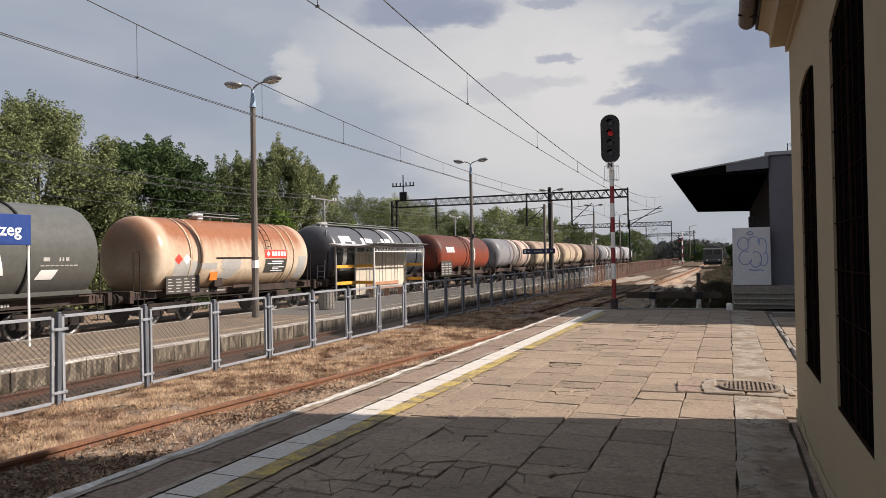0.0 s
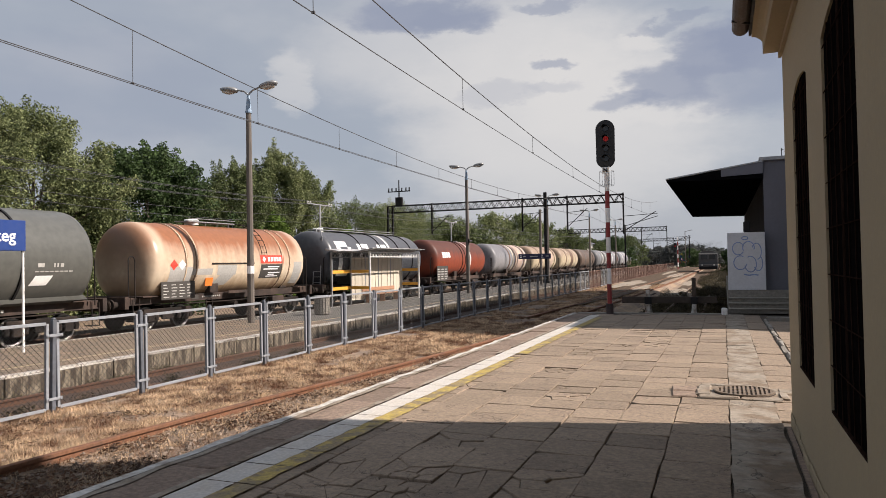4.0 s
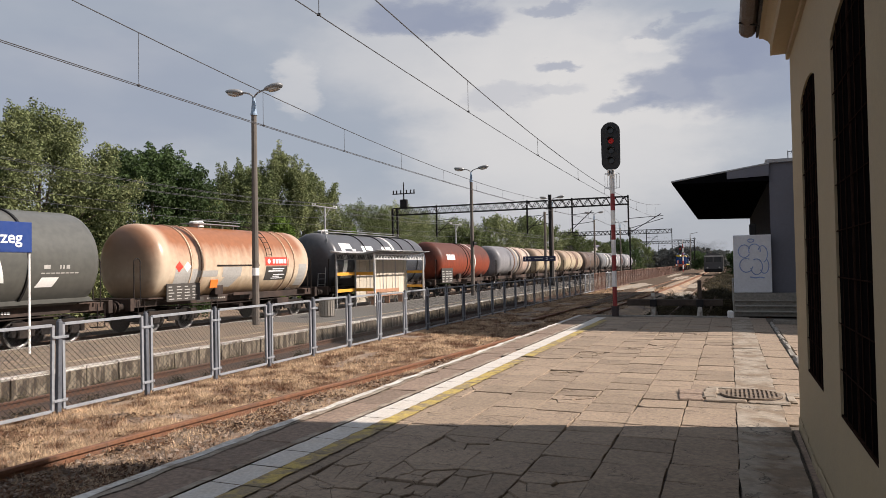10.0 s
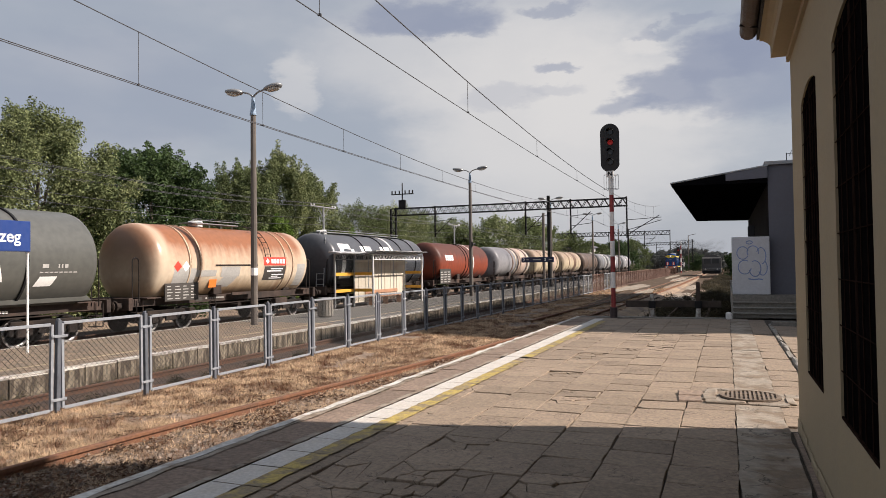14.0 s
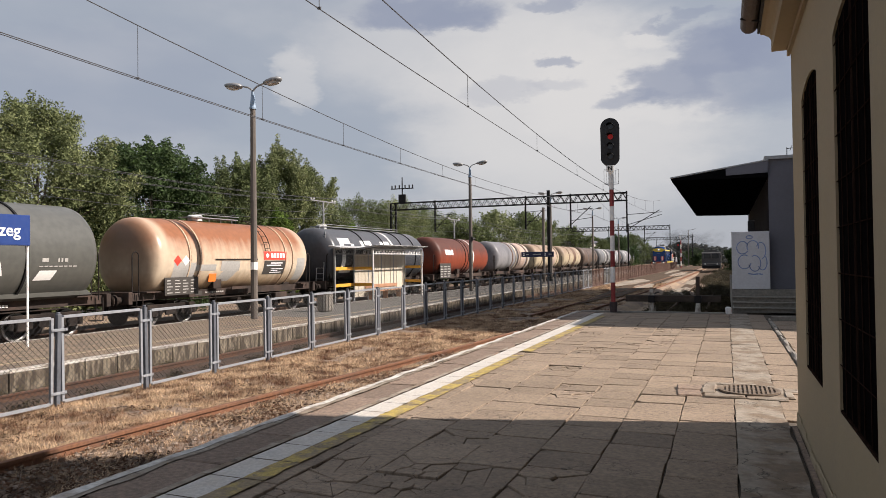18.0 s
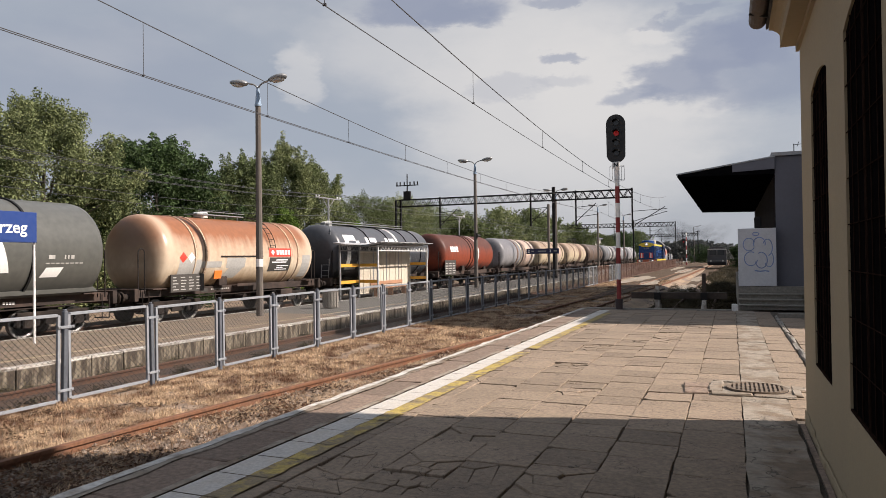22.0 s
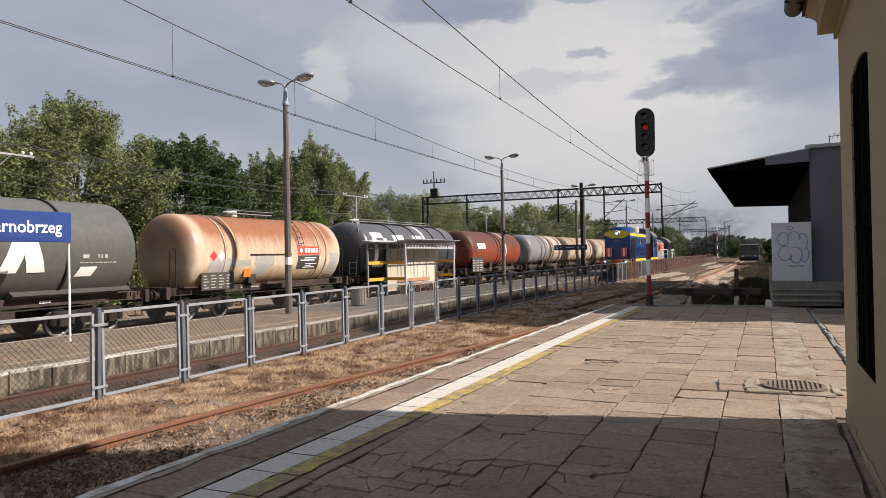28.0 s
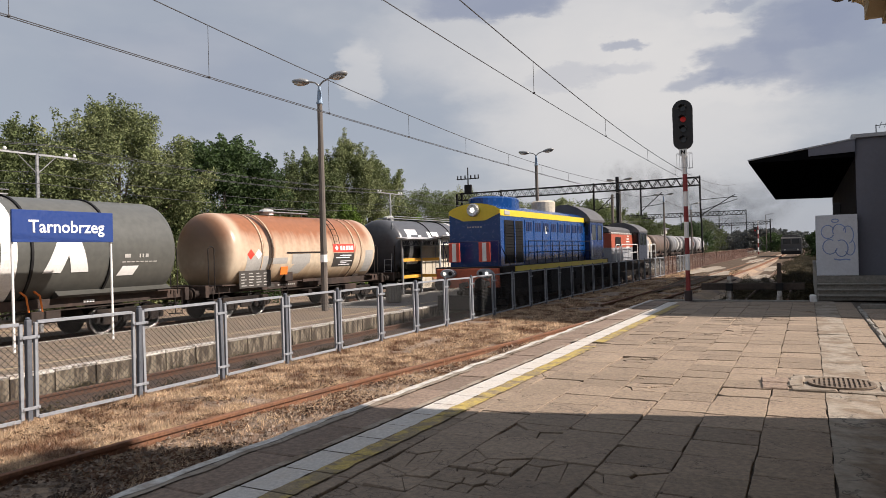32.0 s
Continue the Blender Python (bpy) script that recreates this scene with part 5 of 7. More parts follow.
gantry(144, -36, -10.2, 8.1, (-35.9, -18.2), ((-10.2, 4.2, 4.3), (-15, 4.8), (-22, 4.8)))
gantry(225, -36, -9.5, 8.1, (-35.9, -9.5), ((-14, 4.6), (-20, 4.8)))


def catenary(x, spans, contact, sag, least, label, twin=(-0.045, 0.045), steps=15):
    w = thing("overhead_wire", label, "overhead wire")
    c, ms, dr = B(), B(), []
    for (y0, h0), (y1, h1) in zip(spans, spans[1:]):
        def low(u):
            return Vector((x, y0 + (y1 - y0) * u, contact - sag * 4 * u * (1 - u)))

        def high(u):
            return low(u) + Vector((0, 0, least + (h0 * (1 - u) + h1 * u - least) * (2 * u - 1) ** 2))

        n = 28
        pipe(ms, [high(k / n) for k in range(n + 1)], 0.012, 5)
        for dx in twin:
            pipe(c, [low(k / n) + Vector((dx, 0, 0)) for k in range(n + 1)], 0.0095, 5)
        dr += [(low(k / steps), high(k / steps)) for k in range(1, steps)]
    part("contact_wire", c, M_CABLE, w)
    part("messenger_wire", ms, M_CABLE, w)
    for a, b in dr:
        d = rod(B(), a, b, 0.0065, n=5)
        box(d, a.x - 0.03, a.x + 0.03, a.y - 0.015, a.y + 0.015, a.z - 0.006, a.z + 0.03)
        part("dropper", d, M_CABLE, w)


catenary(-12.0, [(-62, 1.6), (2.8, 1.81), (70, 1.81), (144, 1.5), (225, 1.5)], 5.97, 0.47, 0.46, "contact and messenger wires over the running track")
catenary(-5.9, [(-62, 1.4), (2.6, 1.43), (71, 1.43)], 5.87, 0.645, 0.41, "contact and messenger wires over the siding", (0.0,), 10)

# ---- shelter on the island platform ----
SH = thing("platform_shelter", "glazed steel waiting shelter with a butterfly roof", "bus shelter", Matrix.Translation((-18.7, 34.35, -0.52)))
M_SHEET = surface("corrugated_sheet", (0.56, 0.50, 0.41), 0.6, vary=0.12, stretch=(1, 4, 0.3))
M_SHEETROOF = surface("grey_roof_sheet", (0.46, 0.46, 0.47), 0.4, vary=0.15, stretch=(0.3, 3, 1))
M_ORANGESTRIPE = surface("orange_stripe", (0.66, 0.34, 0.04), 0.6, vary=0.12)
M_BENCH = surface("bench_wood", (0.36, 0.20, 0.12), 0.7, vary=0.25)
M_STEELPALE = surface("pale_painted_steel", (0.62, 0.62, 0.61), 0.5, metal=0.2, vary=0.12)
glass = bpy.data.materials.new("shelter_glass")
glass.use_nodes = True
gb = glass.node_tree.nodes["Principled BSDF"]
gb.inputs["Transmission Weight"].default_value, gb.inputs["Roughness"].default_value, gb.inputs["IOR"].default_value = 1.0, 0.08, 1.1
gb.inputs["Base Color"].default_value = (0.82, 0.83, 0.82, 1)
SL, SW, ST = 6.65, 0.6, 2.92
# back frame takes the greyer steel to stand for its shade
for x, ys in ((SW, (0, SL)), (-SW, (-2.05, 0, 1.66, 3.32, 4.98, SL))):
    for y in ys:
        part("post", box(B(), x - 0.045, x + 0.045, y - 0.045, y + 0.045, 0, ST, 0.006), M_STEELPALE if x > 0 else M_STEEL, SH)
for k in range(16):
    a = 0.06 + k * 0.412
    part("back_panel", box(B(), -SW - 0.015, -SW + 0.012 + 0.014 * (k % 2), a, a + 0.385, 0.2, 2.62, 0.006), M_SHEET, SH, "beige corrugated back panel")
panes = [box(B(), -SW - 0.006, -SW + 0.006, -2.0, -0.05, 0.3, 2.5)] + [box(B(), -SW + 0.05, SW - 0.05, y - 0.006, y + 0.006, 0.3, 2.5) for y in (0, SL)]
stripes = [(-SW - 0.015, -SW + 0.015, -2.0, -0.05)] + [(-SW + 0.05, SW - 0.05, y - 0.016, y + 0.016) for y in (0, SL)]
for bm, (x0, x1, y0, y1) in zip(panes, stripes):
    pane = part("glass_pane", bm, glass, SH)
    for z in (0.84, 1.74):
        part("stripe", box(B(), x0, x1, y0, y1, z, z + 0.17), M_ORANGESTRIPE, pane, "orange stripe")
for x, y0, y1 in ((SW, 0, SL), (-SW, -2.05, SL)):
    ts = B()
    for z in (ST - 0.04, ST - 0.3):
        box(ts, x - 0.028, x + 0.028, y0, y1, z - 0.028, z + 0.028)
    n = int((y1 - y0) / 0.37)
    d = (y1 - y0) / n
    for k in range(n):
        a = y0 + d * k
        rod(ts, (x, a, ST - 0.3), (x, a + d / 2, ST - 0.04), 0.016, n=4)
        rod(ts, (x, a + d / 2, ST - 0.04), (x, a + d, ST - 0.3), 0.016, n=4)
    part("truss", ts, M_STEELPALE if x > 0 else M_STEEL, SH)
for sgn, wide, y0, count in ((-1, 0.72, -2.5, 12), (1, 1.0, -0.35, 9)):
    m = Matrix.Translation((0, 0, ST + 0.02)) @ pose(0, 0, 0, 0, -9 * sgn, 0)
    for k in range(count):
        a = y0 + 0.8 * k
        part("roof_sheet", box(B(), min(0, sgn * wide), max(0, sgn * wide), a, a + 0.796, 0, 0.016 + 0.008 * (k % 2), m=m), M_SHEETROOF, SH)
        part("roof_rib", box(B(), min(0, sgn * wide), max(0, sgn * wide), a + 0.02, a + 0.08, -0.07, -0.002, m=m), M_STEEL, SH)
bn = B()
box(bn, -0.5, -0.1, 1.2, 5.4, 0.45, 0.5, 0.01)
box(bn, -0.56, -0.52, 1.2, 5.4, 0.66, 0.86, 0.01)
for y in (1.5, 3.3, 5.1):
    box(bn, -0.45, -0.15, y - 0.03, y + 0.03, 0, 0.45)
part("bench", bn, M_BENCH, SH)
BIN = thing("litter_bin", "grey round concrete litter bin on the platform", "litter bin", Matrix.Translation((-16.7, 27.1, -0.535)))
part("body", turned(B(), [(0, 0.3), (0.7, 0.33), (0.75, 0.35), (0.8, 0.33)], "Z", 20), M_POLE, BIN)
for k in range(16):
    a = 2 * math.pi * k / 16
    part("slat", box(B(), -0.02, 0.025, -0.045, 0.045, 0.05, 0.74, m=pose(0.325 * math.cos(a), 0.325 * math.sin(a), 0, 0, 0, math.degrees(a))), M_CONC, BIN)
part("rim", turned(B(), [(0.78, 0.35), (0.86, 0.35), (0.86, 0.26)], "Z", 20), M_STEEL, BIN)


# ---- locomotives ----
M_BLUE = surface("blue_loco_paint", (0.006, 0.046, 0.180), 0.22, vary=0.05, fine=6, coarse=0.8, second=(0.005, 0.036, 0.145), bump=0.02)
M_BLUEDARK = surface("dark_vent_blue", (0.006, 0.014, 0.06), 0.5, vary=0.2)
M_SLATE = surface("slate_grey_cab_paint", (0.022, 0.028, 0.045), 0.4, vary=0.15)
M_BLUEDEEP = surface("deep_blue_cab_paint", (0.007, 0.028, 0.115), 0.3, vary=0.15)
M_ROOFGREY = surface("weathered_roof_grey", (0.085, 0.085, 0.09), 0.6, vary=0.25)
M_LOCOYELLOW = surface("yellow_loco_paint", (0.66, 0.50, 0.035), 0.45, vary=0.1)
M_LOCORED = surface("red_loco_paint", (0.50, 0.06, 0.035), 0.5, vary=0.12)
M_ORANGEBEAM = surface("orange_red_beam", (0.42, 0.095, 0.045), 0.6, vary=0.2)
M_GRILLE = surface("black_louvre", (0.008, 0.008, 0.009), 0.7, vary=0.2, gloss=0.2)
M_GLASSDARK = surface("cab_glass", (0.015, 0.018, 0.02), 0.12, vary=0.1, bump=0)
M_HEADLIGHT = glow("headlight_glow", (1.0, 0.94, 0.82), 1.7)
M_CHROME = surface("headlight_ring", (0.5, 0.5, 0.5), 0.3, metal=0.8, vary=0.1)
M_BEIGE = surface("beige_exhaust_box", (0.52, 0.47, 0.38), 0.6, vary=0.2)
M_LGREY = surface("grey_loco_paint", (0.25, 0.26, 0.28), 0.5, vary=0.12)
M_LORANGE = surface("orange_red_loco_paint", (0.36, 0.078, 0.04), 0.5, vary=0.12)


def arc_box(bm, y0, y1, w, z0, z1, rise, n=10):
    """A hood with an arched roof."""
    prof = [(-w, z0), (-w, z1)] + [(-w + 2 * w * k / n, z1 + rise * math.sin(math.pi * k / n) ** 0.7) for k in range(1, n)] + [(w, z1), (w, z0)]
    a = [bm.verts.new((x, y0, z)) for x, z in prof]
    b = [bm.verts.new((x, y1, z)) for x, z in prof]
    bm.faces.new(a)
    bm.faces.new(list(reversed(b)))
    for k in range(len(prof)):
        j = (k + 1) % len(prof)
        bm.faces.new((a[k], b[k], b[j], a[j]))
    bmesh.ops.recalc_face_normals(bm, faces=bm.faces)
    return bm


def loco_bogie(parent, y, axles):
    b = B()
    for x in (-1.05, 1.05):
        box(b, x - 0.08, x + 0.08, y - axles[-1] - 0.6, y + axles[-1] + 0.6, 0.55, 0.85, 0.03)
        for a in axles:
            box(b, x - 0.13, x + 0.13, y + a - 0.2, y + a + 0.2, 0.3, 0.75, 0.04)
    ob = part("bogie", b, M_UNDER, parent)
    for a in axles:
        w = B()
        for x in (-0.75, 0.75):
            turned(w, [(x - 0.07, 0.5), (x + 0.07, 0.52)], "X", 24, (0, y + a, 0.52))
        rod(w, (-0.8, y + a, 0.52), (0.8, y + a, 0.52), 0.08)
        part("wheelset", w, M_WHEEL, ob)


def railing(bm, x, y0, y1, n, z0=1.55, h=1.0, r=0.022):
    for k in range(n + 1):
        y = y0 + (y1 - y0) * k / n
        rod(bm, (x, y, z0), (x, y, z0 + h), r * 0.8, n=5)
    for z in (z0 + h, z0 + h * 0.5):
        rod(bm, (x, y0, z), (x, y1, z), r, n=5)
    return bm


def blue_loco():
    """Front buffer beam at y = 0, facing -y; rail level at z = 0."""
    t = thing("locomotive", "blue diesel locomotive with a yellow band and nose", "locomotive")
    part("deck", box(box(B(), -1.5, 1.5, 0.25, 16.9, 1.25, 1.52, 0.02), -0.9, 0.9, 1.5, 15.5, 0.55, 1.25), M_UNDER, t)
    for s in (-1, 1):
        part("deck_stripe", box(B(), s * 1.502, s * 1.52, 1.6, 16.6, 1.28, 1.50), M_LOCOYELLOW, t, "yellow stripe along the deck")
    hood = part("hood", arc_box(B(), 0.95, 13.2, 1.16, 1.52, 3.86, 0.30), M_BLUE, t)
    for s in (-1, 1):
        part("yellow_band", box(B(), s * 1.162, s * 1.178, 0.95, 13.2, 3.60, 3.86), M_LOCOYELLOW, hood)
        louv = part("louvre", box(B(), s * 1.162, s * 1.18, 1.35, 3.45, 1.62, 3.42), M_GRILLE, hood)
        part("louvre_post", box(B(), s * 1.18, s * 1.225, 2.36, 2.44, 1.62, 3.42), M_BLUE, louv)
        for k in range(14):
            for a, b in ((1.42, 2.35), (2.45, 3.38)):
                part("slat", box(B(), s * 1.181, s * 1.21, a, b, 1.72 + 0.115 * k, 1.745 + 0.115 * k), M_GRILLE, louv)
        for k in range(8):
            part("hood_door", box(B(), s * 1.162, s * 1.185, 3.72 + 1.15 * k, 4.77 + 1.15 * k, 1.7, 3.5, 0.008), M_BLUE, hood)
            for j in range(3):
                part("door_vent", box(B(), s * 1.186, s * 1.2, 3.85 + 1.15 * k + 0.28 * j, 4.03 + 1.15 * k + 0.28 * j, 3.0, 3.4, 0.01), M_BLUEDARK, hood)
        # dark strip standing in for the shed's shadow along the hood's foot
        part("dark_skirt", box(B(), s * 1.161, s * 1.186, 3.6, 13.15, 1.53, 1.72), M_BLUEDARK, hood)
        part("builder_plate", box(B(), s * 1.162, s * 1.2, 1.35, 1.95, 3.64, 3.82, 0.01), M_PALEGREY, hood)
        part("number_plate", box(B(), s * 1.186, s * 1.2, 6.4, 6.62, 2.9, 3.25), M_PLATE, hood)
    nose = B()
    vs = [(-1.16, 3.80), (-1.16, 3.70), (-0.5, 3.42), (0.5, 3.42), (1.16, 3.70), (1.16, 3.80)] + [(1.16 - 2.32 * k / 12, 3.86 + 0.30 * math.sin(math.pi * k / 12) ** 0.7 - 0.01) for k in range(0, 13)]
    nf = [nose.verts.new((x, 0.925, z)) for x, z in vs]
    f = nose.faces.new(nf)
    ex = bmesh.ops.extrude_face_region(nose, geom=[f])
    bmesh.ops.translate(nose, verts=[v for v in ex["geom"] if isinstance(v, bmesh.types.BMVert)], vec=(0, 0.024, 0))
    bmesh.ops.recalc_face_normals(nose, faces=nose.faces)
    part("nose_panel", nose, M_LOCOYELLOW, hood, "yellow shield-shaped nose panel")
    hl = part("headlight", turned(B(), [(0.766, 0.17), (0.76, 0.235), (0.80, 0.27), (0.925, 0.28)], "Y", 20, (0, 0, 3.86)), M_CHROME, hood)
    part("headlight_lens", rod(B(), (0, 0.752, 3.86), (0, 0.765, 3.86), 0.10, n=18), M_HEADLIGHT, hl, "glowing headlight")
    for k in range(6):
        part("number_bar", box(B(), -0.34 + 0.12 * k, -0.27 + 0.12 * k, 0.94, 0.948, 3.13, 3.19), M_PALEGREY, hood)
    fan = turned(B(), [(3.9, 1.0), (4.40, 0.98), (4.47, 0.92), (4.48, 0.5)], "Z", 32)
    bmesh.ops.transform(fan, matrix=Matrix.Translation((0, 3.1, 0)) @ Matrix.Diagonal((1, 1.7, 1, 1)), verts=fan.verts)
    part("radiator_housing", fan, M_BLUE, hood)
    part("exhaust_box", turned(B(), [(4.0, 0.6), (4.62, 0.62), (4.7, 0.5)], "Z", 18, (0, 9.6, 0)), M_BEIGE, hood)
    cab = part("cab", arc_box(B(), 13.2, 16.0, 1.46, 1.52, 3.70, 0.86, 16), M_BLUEDEEP, t, "dark blue cab with an arched roof")
    part("cab_roof", arc_box(B(), 13.02, 16.15, 1.53, 3.66, 3.78, 0.88, 16), M_ROOFGREY, cab, "weathered grey arched roof")
    for s in (-1, 1):
        for y in (13.5, 14.75):
            w = part("cab_window", box(B(), s * 1.462, s * 1.472, y, y + 0.85, 2.62, 3.48, 0.004), M_GLASSDARK, cab)
            for z0, z1, y0, y1 in ((2.56, 2.62, y - 0.05, y + 0.9), (3.48, 3.54, y - 0.05, y + 0.9), (2.62, 3.48, y - 0.06, y), (2.62, 3.48, y + 0.85, y + 0.91)):
                part("window_frame", box(B(), s * 1.462, s * 1.484, y0, y1, z0, z1), M_BLUEDEEP, w)
        part("cab_door", box(B(), s * 1.462, s * 1.475, 15.65, 15.95, 1.6, 3.4, 0.004), M_BLUE, cab)
        part("cab_grab", rod(B(), (s * 1.52, 13.3, 1.7), (s * 1.52, 13.3, 3.0), 0.02, n=6), M_PLATE, cab)
        part("front_window", box(B(), min(s * 0.62, s * 1.36), max(s * 0.62, s * 1.36), 13.18, 13.198, 2.9, 3.72, 0.004), M_GLASSDARK, cab)
    part("front_window", box(B(), -0.55, 0.55, 13.18, 13.198, 3.9, 4.22, 0.004), M_GLASSDARK, cab)
    hood2 = part("short_hood", arc_box(B(), 16.0, 16.6, 1.1, 1.52, 2.9, 0.15), M_BLUE, t)
    beam = part("buffer_beam", box(B(), -1.4, 1.4, 0.1, 0.24, 0.9, 1.66, 0.02), M_ORANGEBEAM, t, "orange-red buffer beam")
    for s in (-1, 1):
        lu = B()
        turned(lu, [(-0.06, 0.16), (0.0, 0.19), (0.12, 0.19)], "Y", 18)
        bmesh.ops.scale(lu, vec=(1.9, 1, 1), verts=lu.verts)
        bmesh.ops.translate(lu, verts=lu.verts, vec=(s * 0.82, 0.02, 1.47))
        unit = part("lamp_unit", lu, M_LGREY, t, "oval grey housing with two lamps")
        part("lamp_lens", rod(B(), (s * 0.94, -0.05, 1.47), (s * 0.94, -0.075, 1.47), 0.062, n=14), M_HEADLIGHT, unit)
        part("tail_lens", rod(B(), (s * 0.68, -0.05, 1.47), (s * 0.68, -0.07, 1.47), 0.08, n=14), M_GRILLE, unit)
        part("buffer", turned(B(), [(-0.6, 0.24), (-0.55, 0.25), (-0.5, 0.1), (0.1, 0.13)], "Y", 18, (s * 0.875, 0, 1.06)), M_UNDER, t)
        pl = part("warning_panel", box(B(), s * 0.68 - 0.25, s * 0.68 + 0.25, 0.36, 0.42, 1.72, 2.52, 0.01), M_LOCORED, t, "red panel with a white stripe")
        part("white_stripe", box(B(), s * 0.68 - 0.09, s * 0.68 + 0.09, 0.35, 0.359, 1.74, 2.5), M_PLATE, pl)
        part("handrail", railing(B(), s * 1.45, 3.4, 13.0, 9), M_GRILLE, t)
        rod_b = B()
        rod(rod_b, (s * 1.25, 0.5, 2.55), (s * 1.42, 1.3, 1.55), 0.018, n=5)
        rod(rod_b, (s * 1.25, 0.5, 1.5), (s * 1.25, 0.5, 2.55), 0.018, n=5)
        rod(rod_b, (0, 0.5, 2.55), (s * 1.25, 0.5, 2.55), 0.018, n=5)
        part("front_rail", rod_b, M_BLUEDARK, t)
        loco_bogie(t, 4.1 if s < 0 else 12.9, (-2.1, 0, 2.1))
    for s in (-1, 1):
        part("fuel_tank", box(B(), s * 0.85, s * 1.35, 6.6, 10.4, 0.45, 1.24, 0.05), M_GRILLE, t)
        sk = B()
        for k in range(4):
            box(sk, s * 1.1, s * 1.45, 0.45, 0.85, 0.3 + 0.28 * k, 0.34 + 0.28 * k)
        part("corner_steps", sk, M_GRILLE, t)
        part("air_reservoir", rod(B(), (s * 1.15, 10.7, 0.95), (s * 1.15, 11.6, 0.95), 0.2, n=14), M_GRILLE, t)
    part("snow_plough", box(B(), -1.3, 1.3, -0.05, 0.1, 0.15, 0.75, 0.02), M_GRILLE, t)
    part("coupler", box(rod(B(), (0, -0.35, 1.0), (0, 0.1, 1.0), 0.07), -0.1, 0.1, -0.45, -0.3, 0.8, 1.05, 0.02), M_UNDER, t)
    return t


def grey_loco():
    t = thing("locomotive", "orange-red and grey shunting locomotive with white handrails", "locomotive")
    part("deck", box(box(B(), -1.5, 1.5, 0.25, 14.0, 1.2, 1.45, 0.02), -0.9, 0.9, 2, 12, 0.5, 1.2), M_UNDER, t)
    hood = part("hood", arc_box(B(), 1.2, 7.4, 1.0, 1.45, 2.35, 0.01), M_LGREY, t)
    top = part("hood_top", arc_box(B(), 1.2, 7.4, 1.002, 2.36, 3.22, 0.16), M_LORANGE, t, "orange-red upper hood")
    part("hood_roof", arc_box(B(), 1.15, 7.35, 0.86, 3.36, 3.55, 0.28), M_ROOFGREY, t)
    for s in (-1, 1):
        for k in range(5):
            part("hood_door", box(B(), s * 1.003, s * 1.02, 1.4 + 1.15 * k, 2.45 + 1.15 * k, 1.55, 2.3, 0.008), M_LGREY, hood)
        for k in range(12):
            part("roof_pipe", rod(B(), (s * 0.93, 1.3 + 0.5 * k, 3.3), (s * 0.93, 1.68 + 0.5 * k, 3.3), 0.075, n=8), M_PALEGREY, top)
        for k in range(7):
            d = 0.14 * abs(k - 3)
            part("white_bar", box(B(), s * 1.021, s * 1.03, 5.1 + d, 6.3 - d * 0.6, 1.95 + 0.19 * k, 2.03 + 0.19 * k), M_PLATE, hood)
        part("side_grille", box(B(), s * 1.021, s * 1.03, 2.2, 3.7, 2.45, 3.05), M_GRILLE, top)
    cab = part("cab", arc_box(B(), 7.4, 10.2, 1.45, 1.45, 3.45, 0.62, 14), M_SLATE, t, "dark cab with an arched roof")
    part("cab_roof", arc_box(B(), 7.25, 10.35, 1.5, 3.42, 3.54, 0.64, 14), M_ROOFGREY, cab)
    part("cab_front", box(B(), -1.42, 1.42, 7.385, 7.398, 1.5, 3.4), M_GRILLE, cab)
    for s in (-1, 1):
        for y in (7.7, 8.95):
            w = part("cab_window", box(B(), s * 1.452, s * 1.462, y, y + 0.95, 2.5, 3.35, 0.004), M_GLASSDARK, cab)
            for z0, z1, y0, y1 in ((2.44, 2.5, y - 0.05, y + 1.0), (3.35, 3.41, y - 0.05, y + 1.0), (2.5, 3.35, y - 0.06, y), (2.5, 3.35, y + 0.95, y + 1.01)):
                part("window_frame", box(B(), s * 1.452, s * 1.474, y0, y1, z0, z1), M_SLATE, w)
        part("front_window", box(B(), min(s * 0.4, s * 1.3), max(s * 0.4, s * 1.3), 7.37, 7.384, 2.75, 3.5, 0.004), M_GLASSDARK, cab)
        for y0, y1 in ((0.5, 1.6), (2.0, 6.9), (10.6, 11.6), (11.9, 13.6)):
            hp = [(s * 1.45, y0, 1.45), (s * 1.45, y0, 2.4), (s * 1.45, y0 + 0.15, 2.55), (s * 1.45, y1 - 0.15, 2.55), (s * 1.45, y1, 2.4), (s * 1.45, y1, 1.45)]
            part("handrail", pipe(rod(B(), (s * 1.45, y0, 2.0), (s * 1.45, y1, 2.0), 0.024, n=5), hp, 0.03, 6), M_PLATE, t, "white handrail")
        part("buffer", turned(B(), [(-0.6, 0.24), (-0.55, 0.25), (-0.5, 0.1), (0.1, 0.13)], "Y", 16, (s * 0.875, 0, 1.06)), M_UNDER, t)
        loco_bogie(t, 3.2 if s < 0 else 10.8, (-1.3, 1.3))
    part("short_hood", arc_box(B(), 10.2, 13.2, 1.0, 1.45, 2.9, 0.25), M_LGREY, t)
    part("exhaust_stack", rod(B(), (0, 4.0, 3.5), (0, 4.0, 3.95), 0.2, n=12), M_GRILLE, hood)
    return t


LOCO_A, LOCO_B = blue_loco(), grey_loco()
for ob in LOCO_A.children_recursive:
    if ob.name.split(".")[0] not in ("lamp_unit", "lamp_lens", "tail_lens", "buffer", "buffer_beam", "bogie", "wheelset"):
        for v in ob.data.vertices:
            v.co.z += 0.2 * max(0.0, min(1.0, (v.co.z - 1.0) / 0.25))
